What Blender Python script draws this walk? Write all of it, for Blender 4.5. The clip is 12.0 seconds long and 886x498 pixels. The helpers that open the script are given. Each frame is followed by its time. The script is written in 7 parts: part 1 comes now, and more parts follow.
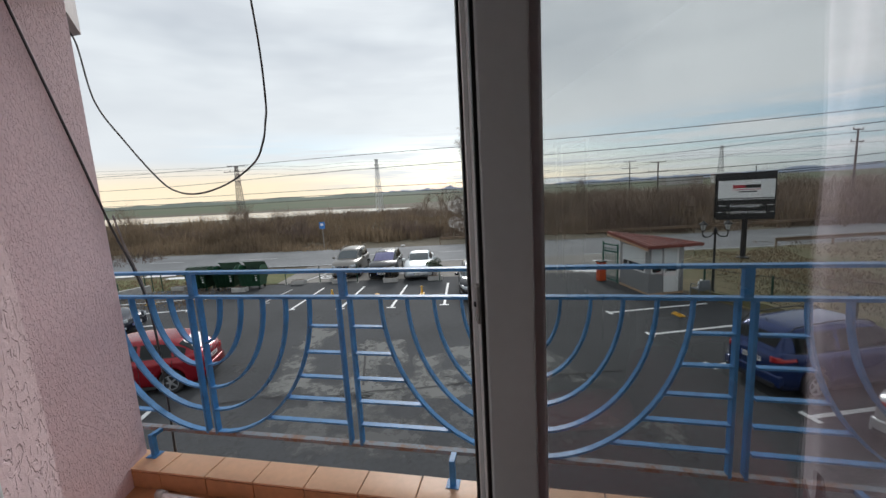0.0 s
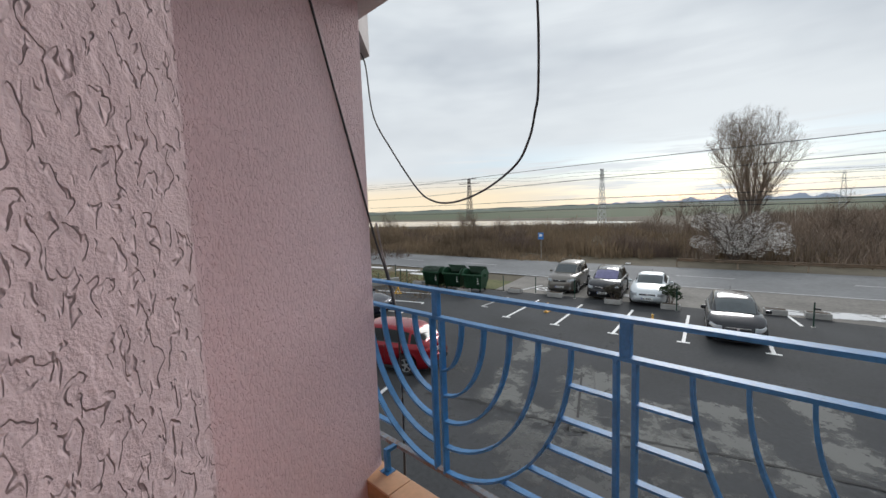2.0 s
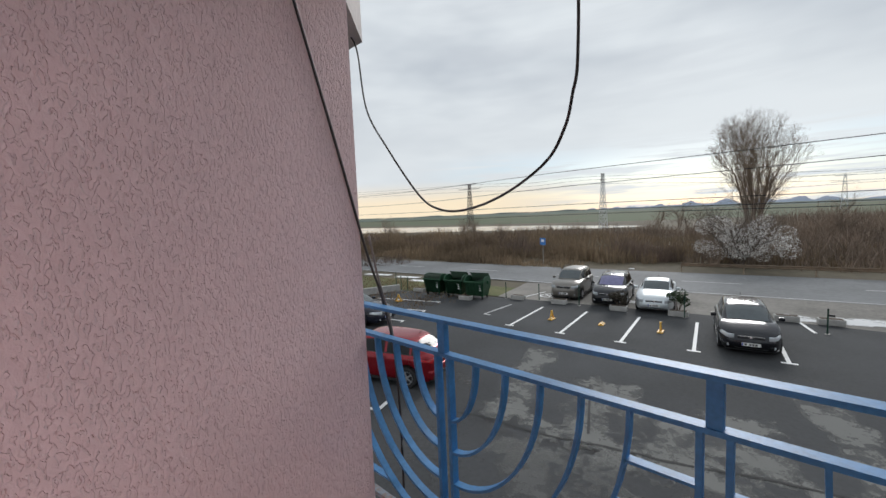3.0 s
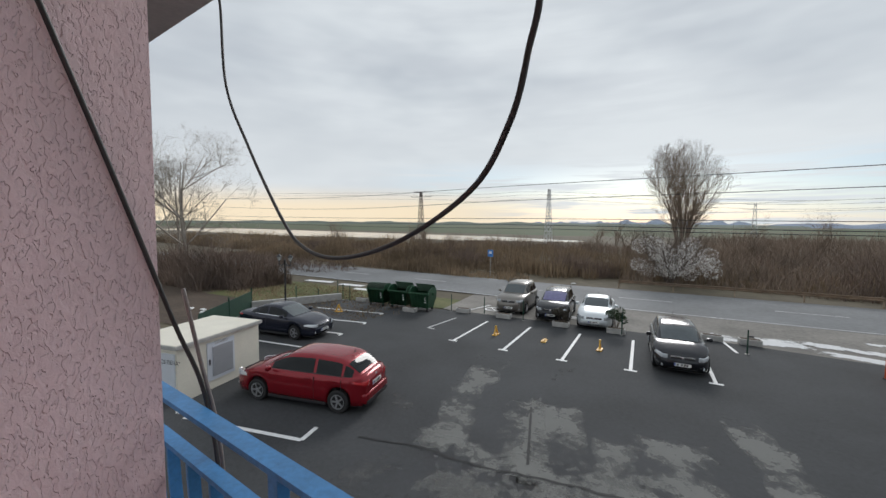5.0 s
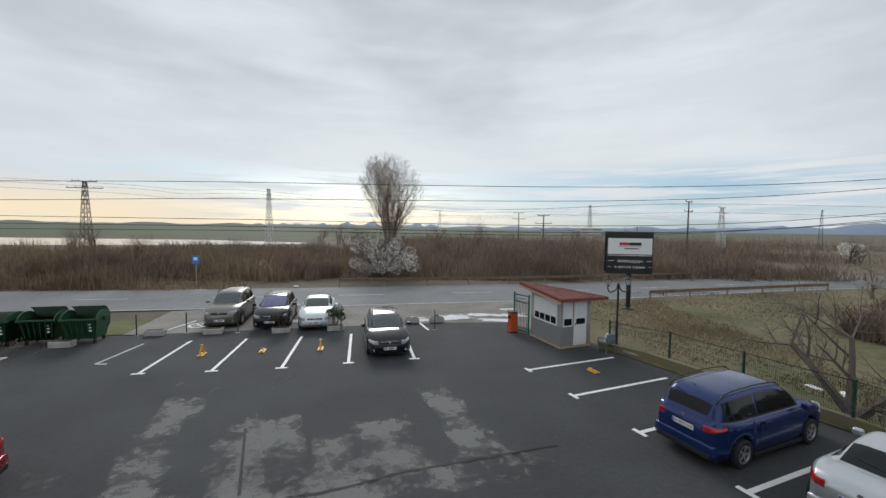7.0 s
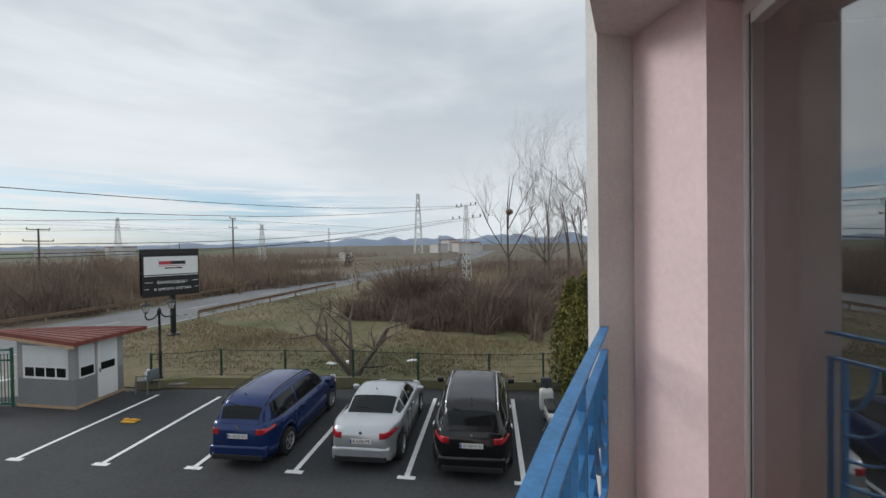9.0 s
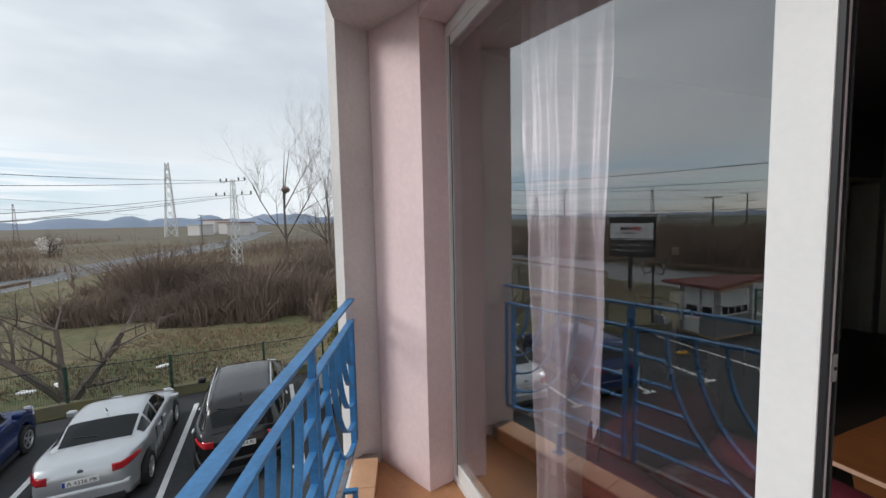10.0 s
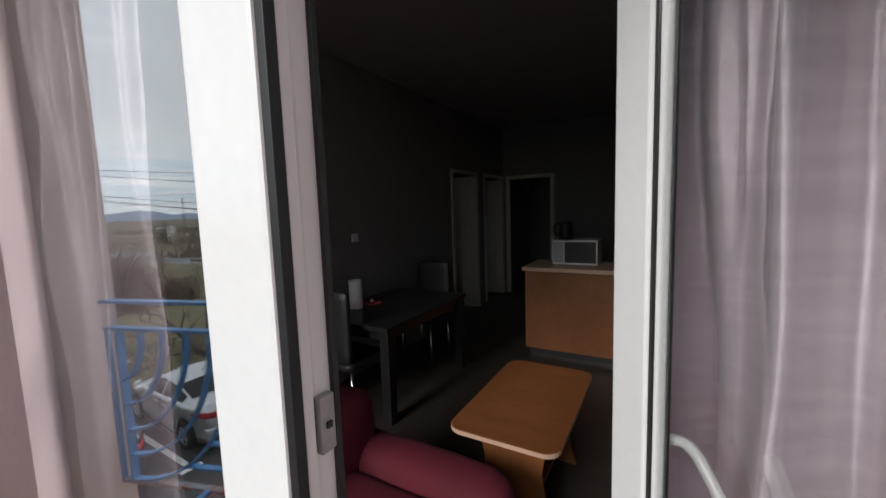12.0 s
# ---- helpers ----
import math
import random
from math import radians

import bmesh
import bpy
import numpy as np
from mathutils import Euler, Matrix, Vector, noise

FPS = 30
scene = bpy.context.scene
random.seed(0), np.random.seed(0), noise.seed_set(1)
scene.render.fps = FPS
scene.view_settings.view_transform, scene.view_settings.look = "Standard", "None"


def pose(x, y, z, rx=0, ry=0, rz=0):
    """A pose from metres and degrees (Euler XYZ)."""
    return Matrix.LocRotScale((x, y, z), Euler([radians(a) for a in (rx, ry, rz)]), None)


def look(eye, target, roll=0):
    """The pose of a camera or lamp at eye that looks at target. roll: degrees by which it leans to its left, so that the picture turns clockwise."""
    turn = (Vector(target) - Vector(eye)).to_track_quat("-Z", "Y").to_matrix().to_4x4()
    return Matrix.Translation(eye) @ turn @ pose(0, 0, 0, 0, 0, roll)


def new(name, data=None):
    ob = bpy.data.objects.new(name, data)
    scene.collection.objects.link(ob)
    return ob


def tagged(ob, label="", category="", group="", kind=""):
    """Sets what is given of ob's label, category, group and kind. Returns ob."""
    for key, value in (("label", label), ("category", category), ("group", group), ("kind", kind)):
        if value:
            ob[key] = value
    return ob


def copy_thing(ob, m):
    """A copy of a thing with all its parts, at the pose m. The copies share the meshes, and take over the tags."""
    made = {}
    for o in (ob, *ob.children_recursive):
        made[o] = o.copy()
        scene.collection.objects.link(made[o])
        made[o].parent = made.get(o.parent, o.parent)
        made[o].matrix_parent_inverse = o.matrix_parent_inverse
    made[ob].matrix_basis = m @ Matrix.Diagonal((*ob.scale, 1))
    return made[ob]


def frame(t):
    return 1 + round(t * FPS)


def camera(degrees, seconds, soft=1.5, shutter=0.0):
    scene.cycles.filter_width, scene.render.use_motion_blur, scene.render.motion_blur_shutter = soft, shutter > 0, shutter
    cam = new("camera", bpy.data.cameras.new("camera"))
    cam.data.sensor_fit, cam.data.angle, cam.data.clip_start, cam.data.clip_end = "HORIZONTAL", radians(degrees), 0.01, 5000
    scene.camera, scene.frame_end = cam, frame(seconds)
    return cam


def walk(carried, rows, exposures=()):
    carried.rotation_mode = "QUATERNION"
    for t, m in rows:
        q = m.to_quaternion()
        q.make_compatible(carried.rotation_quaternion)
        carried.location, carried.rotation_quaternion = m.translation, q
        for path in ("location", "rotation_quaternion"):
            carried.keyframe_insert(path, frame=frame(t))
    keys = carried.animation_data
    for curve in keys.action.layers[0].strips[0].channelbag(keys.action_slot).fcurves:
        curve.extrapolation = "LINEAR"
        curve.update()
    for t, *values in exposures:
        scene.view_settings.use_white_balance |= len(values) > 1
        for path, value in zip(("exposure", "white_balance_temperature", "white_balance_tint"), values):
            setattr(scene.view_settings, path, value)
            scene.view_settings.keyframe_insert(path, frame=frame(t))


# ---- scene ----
cam = camera(97.7, 12.0)
PATH = [
    (0, (-0.001, -0.533, 1.456), (-0.403, 1.404, 1.16), -3.2),
    (0.5, (-0.088, -0.557, 1.507), (-0.674, 1.334, 1.224), -3.0),
    (0.8, (-0.154, -0.447, 1.506), (-0.98, 1.357, 1.245), -2.3),
    (1, (-0.204, -0.373, 1.504), (-1.163, 1.363, 1.248), -1.7),
    (1.5, (-0.313, -0.216, 1.474), (-1.551, 1.337, 1.236), -0.8),
    (2, (-0.519, -0.086, 1.474), (-1.872, 1.375, 1.283), -2.0),
    (2.5, (-0.701, 0.03, 1.501), (-2.071, 1.478, 1.338), -2.2),
    (3, (-0.826, 0.202, 1.497), (-2.182, 1.663, 1.335), -2.4),
    (3.2, (-0.88, 0.318, 1.489), (-2.212, 1.799, 1.33), -1.7),
    (5, (-1.148, 0.913, 1.622), (-2.305, 2.539, 1.492), 0.5),
    (5.5, (-1.169, 1.002, 1.634), (-2.118, 2.758, 1.506), 0.4),
    (6, (-1.096, 1.05, 1.644), (-1.732, 2.942, 1.522), 0.2),
    (6.5, (-1.002, 1.075, 1.648), (-1.282, 3.052, 1.531), 0.5),
    (6.7, (-0.969, 1.094, 1.638), (-1.098, 3.086, 1.524), 0.6),
    (8.3, (-0.58, 1.24, 1.552), (0.801, 2.687, 1.528), 0.2),
    (8.5, (-0.605, 1.236, 1.566), (0.924, 2.525, 1.545), 0.1),
    (9, (-0.74, 1.197, 1.622), (1.063, 2.062, 1.596), -0.8),
    (9.5, (-0.715, 1.138, 1.600), (1.25, 1.501, 1.53), -1.0),
    (10, (-0.79, 0.945, 1.615), (1.195, 0.748, 1.465), -1.2),
    (10.5, (-0.736, 0.664, 1.625), (1.11, -0.076, 1.415), -1.2),
    (11, (-0.68, 0.468, 1.605), (0.98, -0.625, 1.378), -1.7),
    (11.5, (-0.569, 0.307, 1.522), (0.976, -0.945, 1.308), -1.8),
    (12, (-0.426, 0.211, 1.494), (1.005, -1.172, 1.291), -1.9),
]
walk(cam, [(t, look(eye, target, roll)) for t, eye, target, roll in PATH],
     exposures=((0.0, 0.2), (1.2, 0.15), (2.0, 0.1), (3.0, 0.05), (5.0, 0.0), (9.0, 0.1), (9.5, 0.2), (10.5, 0.42), (11.2, 0.58), (12.0, 0.75)))

# ---- world ----
G = -3.67      # level of the car park
world = bpy.data.worlds.new("world")
scene.world = world
world.use_nodes = True
wt = world.node_tree


def wnode(kind, **sockets):
    n = wt.nodes.new(kind)
    for k, v in sockets.items():
        n.inputs[k.replace("_", " ")].default_value = v
    return n


def wmath(op, a, b=None, c=None):
    n = wt.nodes.new("ShaderNodeMath")
    n.operation = op
    for i, v in enumerate((a, b, c)):
        if v is None:
            continue
        if isinstance(v, (int, float)):
            n.inputs[i].default_value = v
        else:
            wt.links.new(v, n.inputs[i])
    return n.outputs[0]


def wmix(fac, a, b):
    n = wt.nodes.new("ShaderNodeMix")
    n.data_type = "RGBA"
    n.clamp_factor = True
    for sock, v in ((0, fac), (6, a), (7, b)):
        if isinstance(v, tuple):
            n.inputs[sock].default_value = (*v, 1)
        elif isinstance(v, float):
            n.inputs[sock].default_value = v
        else:
            wt.links.new(v, n.inputs[sock])
    return n.outputs[2]


def wramp(v, lo, hi):
    n = wt.nodes.new("ShaderNodeMapRange")
    n.interpolation_type = "SMOOTHSTEP"
    wt.links.new(v, n.inputs[0])
    n.inputs[1].default_value, n.inputs[2].default_value = lo, hi
    return n.outputs[0]


def wnoise(scale, stretch, detail=5.0):
    m = wt.nodes.new("ShaderNodeMapping")
    m.inputs["Scale"].default_value = stretch
    wt.links.new(wcoord.outputs["Generated"], m.inputs[0])
    n = wnode("ShaderNodeTexNoise", Scale=scale, Detail=detail, Roughness=0.55)
    wt.links.new(m.outputs[0], n.inputs[0])
    return n.outputs[0]


wcoord = wt.nodes.new("ShaderNodeTexCoord")
wsep = wt.nodes.new("ShaderNodeSeparateXYZ")
wt.links.new(wcoord.outputs["Generated"], wsep.inputs[0])
sx, sy, sz = wsep.outputs
sky = wt.nodes.new("ShaderNodeTexSky")
sky.sky_type, sky.sun_disc, sky.sun_elevation, sky.sun_rotation = "NISHITA", False, radians(28), radians(-10)
skyc = wt.nodes.new("ShaderNodeVectorMath")
skyc.operation = "SCALE"
wt.links.new(sky.outputs[0], skyc.inputs[0])
skyc.inputs["Scale"].default_value = 0.10
# cloud cover: broad soft masses, with streaks lying along the horizon
mass = wramp(wnoise(1.5, (1.0, 1.0, 3.2), 4.0), 0.33, 0.66)
streak = wramp(wnoise(3.2, (0.8, 0.8, 7.0), 6.0), 0.38, 0.66)
cloud = wmix(mass, (0.475, 0.525, 0.585), (0.725, 0.775, 0.815))
cloud = wmix(wmath("MULTIPLY", streak, 0.32), cloud, (0.535, 0.575, 0.63))
low = wramp(sz, 0.36, 0.10)
cloud = wmix(wmath("MULTIPLY", low, 0.55), cloud, (0.765, 0.81, 0.835))
# a gap in the cover low over the plain, blue on one side and warm on the other
side = wramp(wmath("ADD", sx, wmath("MULTIPLY", sy, 0.55)), -0.40, 0.10)
band = wmath("MULTIPLY", wramp(sz, 0.17, 0.09), wramp(wnoise(4.0, (1.0, 1.0, 16.0), 5.0), 0.36, 0.55))
bluef = wmath("MULTIPLY", wmath("MULTIPLY", band, side), wramp(sx, 0.99, 0.55))
skyblue = wmix(0.55, skyc.outputs[0], (0.24, 0.49, 0.74))
full = wmix(wmath("MULTIPLY", bluef, 1.0), cloud, skyblue)
warm = wmath("MULTIPLY", wramp(sz, 0.10, 0.03), wramp(sx, -0.22, -0.62))
full = wmix(wmath("MULTIPLY", warm, 0.85), full, (0.98, 0.81, 0.56))
bg = wt.nodes["Background"]
wt.links.new(full, bg.inputs[0])
bg.inputs[1].default_value = 1.0

sun = new("sun", bpy.data.lights.new("sun", "SUN"))
sun.data.energy, sun.data.angle, sun.data.color = 1.45, radians(20), (1.0, 0.985, 0.97)
sun.matrix_world = look((0, 0, 15), (5, -28, 0))


# ---- materials ----
def mat(name, col, rough=0.6, metal=0.0, var=0.12, scale=6.0, fine=60.0, bump=0.0, bscale=None, space="Object", col2=None,
        lo=0.35, hi=0.65, coat=0.0, stretch=(1, 1, 1), emit=0.0):
    m = bpy.data.materials.new(name)
    m.use_nodes = True
    t = m.node_tree
    b = t.nodes["Principled BSDF"]
    b.inputs["Roughness"].default_value, b.inputs["Metallic"].default_value = rough, metal
    b.inputs["Coat Weight"].default_value = coat
    b.inputs["Coat Roughness"].default_value = 0.05
    if space == "World":
        src = t.nodes.new("ShaderNodeNewGeometry").outputs["Position"]
    else:
        src = t.nodes.new("ShaderNodeTexCoord").outputs["Object"]
    mp = t.nodes.new("ShaderNodeMapping")
    mp.inputs["Scale"].default_value = stretch
    t.links.new(src, mp.inputs[0])
    fac = []
    for sc in (scale, fine):
        n = t.nodes.new("ShaderNodeTexNoise")
        n.inputs["Scale"].default_value, n.inputs["Detail"].default_value = sc, 5
        t.links.new(mp.outputs[0], n.inputs[0])
        fac.append(n.outputs[0])
    add = t.nodes.new("ShaderNodeMath")
    add.operation = "MULTIPLY_ADD"
    add.inputs[1].default_value = 0.6
    t.links.new(fac[0], add.inputs[0])
    mul = t.nodes.new("ShaderNodeMath")
    mul.operation = "MULTIPLY"
    mul.inputs[1].default_value = 0.4
    t.links.new(fac[1], mul.inputs[0])
    t.links.new(mul.outputs[0], add.inputs[2])
    r = t.nodes.new("ShaderNodeMapRange")
    t.links.new(add.outputs[0], r.inputs[0])
    r.inputs[1].default_value, r.inputs[2].default_value = lo, hi
    mix = t.nodes.new("ShaderNodeMix")
    mix.data_type = "RGBA"
    t.links.new(r.outputs[0], mix.inputs[0])
    mix.inputs[6].default_value = (*[c * (1 - var) for c in col], 1)
    mix.inputs[7].default_value = (*(col2 or [min(1, c * (1 + var)) for c in col]), 1)
    t.links.new(mix.outputs[2], b.inputs[0])
    if emit:
        t.links.new(mix.outputs[2], b.inputs["Emission Color"])
        b.inputs["Emission Strength"].default_value = emit
    if bump:
        n = t.nodes.new("ShaderNodeTexNoise")
        n.inputs["Scale"].default_value, n.inputs["Detail"].default_value = bscale or fine, 4
        t.links.new(mp.outputs[0], n.inputs[0])
        bp = t.nodes.new("ShaderNodeBump")
        bp.inputs["Strength"].default_value, bp.inputs["Distance"].default_value = 1.0, bump
        t.links.new(n.outputs[0], bp.inputs["Height"])
        t.links.new(bp.outputs[0], b.inputs["Normal"])
    return m


def glass_mat(name, tint=(0.9, 0.93, 0.92), gloss=1.0):
    """A thin pane: what is behind it shows through, and the sky is mirrored in it."""
    m = bpy.data.materials.new(name)
    m.use_nodes = True
    t = m.node_tree
    t.nodes.clear()
    out = t.nodes.new("ShaderNodeOutputMaterial")
    tr = t.nodes.new("ShaderNodeBsdfTransparent")
    tr.inputs[0].default_value = (*tint, 1)
    gl = t.nodes.new("ShaderNodeBsdfGlossy")
    gl.inputs["Roughness"].default_value = 0.0
    fr = t.nodes.new("ShaderNodeLayerWeight")
    fr.inputs[0].default_value = 0.5
    pw = t.nodes.new("ShaderNodeMath")
    pw.operation = "POWER"
    pw.inputs[1].default_value = 3.0
    t.links.new(fr.outputs["Facing"], pw.inputs[0])
    k = t.nodes.new("ShaderNodeMath")
    k.operation = "MULTIPLY_ADD"
    k.use_clamp = True
    k.inputs[1].default_value = 1.0
    k.inputs[2].default_value = gloss
    t.links.new(pw.outputs[0], k.inputs[0])
    mx = t.nodes.new("ShaderNodeMixShader")
    t.links.new(k.outputs[0], mx.inputs[0])
    t.links.new(tr.outputs[0], mx.inputs[1])
    t.links.new(gl.outputs[0], mx.inputs[2])
    t.links.new(mx.outputs[0], out.inputs[0])
    return m


def decal_mat(name, col, scale, lo, hi, rough=0.9):
    """Dust or spilt lime lying on the asphalt: thins out to nothing at the edges of its sheet."""
    m = bpy.data.materials.new(name)
    m.use_nodes = True
    t = m.node_tree
    b = t.nodes["Principled BSDF"]
    b.inputs["Base Color"].default_value = (*col, 1)
    b.inputs["Roughness"].default_value = rough
    tc = t.nodes.new("ShaderNodeTexCoord")
    sp = t.nodes.new("ShaderNodeSeparateXYZ")
    t.links.new(tc.outputs["Generated"], sp.inputs[0])

    def mth(op, a, bb):
        n = t.nodes.new("ShaderNodeMath")
        n.operation = op
        for i, v in enumerate((a, bb)):
            if isinstance(v, (int, float)):
                n.inputs[i].default_value = v
            else:
                t.links.new(v, n.inputs[i])
        return n.outputs[0]
    ed = []
    for s in sp.outputs[:2]:
        ed.append(mth("MULTIPLY", mth("MULTIPLY", s, mth("SUBTRACT", 1.0, s)), 4.0))
    edge = mth("POWER", mth("MINIMUM", ed[0], ed[1]), 0.35)
    pos = t.nodes.new("ShaderNodeNewGeometry").outputs["Position"]
    tot = None
    for sc, w in ((scale, 0.55), (scale * 5, 0.30), (scale * 22, 0.15)):
        n = t.nodes.new("ShaderNodeTexNoise")
        n.inputs["Scale"].default_value, n.inputs["Detail"].default_value = sc, 6
        t.links.new(pos, n.inputs[0])
        v = mth("MULTIPLY", n.outputs[0], w)
        tot = v if tot is None else mth("ADD", tot, v)
    r = t.nodes.new("ShaderNodeMapRange")
    t.links.new(mth("ADD", tot, mth("MULTIPLY", mth("SUBTRACT", edge, 1.0), 0.22)), r.inputs[0])
    r.inputs[1].default_value, r.inputs[2].default_value, r.inputs[4].default_value = lo, hi, 0.85
    t.links.new(r.outputs[0], b.inputs["Alpha"])
    return m


def stucco(name, col, size, deep, cover, rough=0.9):
    """Trowelled render: short upright dents, where the trowel dragged a grain, in a sandy coat."""
    m = mat(name, col, rough, var=0.07, scale=1.3, fine=25, space="World")
    t = m.node_tree
    pos = t.nodes.new("ShaderNodeNewGeometry").outputs["Position"]

    def noise_at(scale, stretch, detail, distortion=0.0):
        mp = t.nodes.new("ShaderNodeMapping")
        mp.inputs["Scale"].default_value = stretch
        t.links.new(pos, mp.inputs[0])
        n = t.nodes.new("ShaderNodeTexNoise")
        n.inputs["Scale"].default_value, n.inputs["Detail"].default_value, n.inputs["Distortion"].default_value = scale, detail, distortion
        t.links.new(mp.outputs[0], n.inputs[0])
        return n.outputs[0]

    def ramp(v, lo, hi, to0=0.0, to1=1.0):
        r = t.nodes.new("ShaderNodeMapRange")
        t.links.new(v, r.inputs[0])
        r.inputs[1].default_value, r.inputs[2].default_value, r.inputs[3].default_value, r.inputs[4].default_value = lo, hi, to0, to1
        return r.outputs[0]

    def mth(op, a_, b_, c_=None):
        n = t.nodes.new("ShaderNodeMath")
        n.operation = op
        for i, v in enumerate((a_, b_, c_)):
            if v is None:
                continue
            if isinstance(v, (int, float)):
                n.inputs[i].default_value = v
            else:
                t.links.new(v, n.inputs[i])
        return n.outputs[0]
    dents = ramp(noise_at(size, (1, 1, 0.5), 1.5, 0.45), cover, cover + 0.055)
    waves = ramp(noise_at(size * 0.55, (1, 1, 0.7), 2.0, 0.6), 0.35, 0.65)
    grain = noise_at(size * 4.2, (1, 1, 1), 3.0)
    h = mth("MULTIPLY_ADD", grain, 0.30, mth("MULTIPLY_ADD", waves, 0.35, dents))
    bp = t.nodes.new("ShaderNodeBump")
    bp.inputs["Strength"].default_value, bp.inputs["Distance"].default_value = 1.0, deep
    t.links.new(h, bp.inputs["Height"])
    t.links.new(bp.outputs[0], t.nodes["Principled BSDF"].inputs["Normal"])
    return m


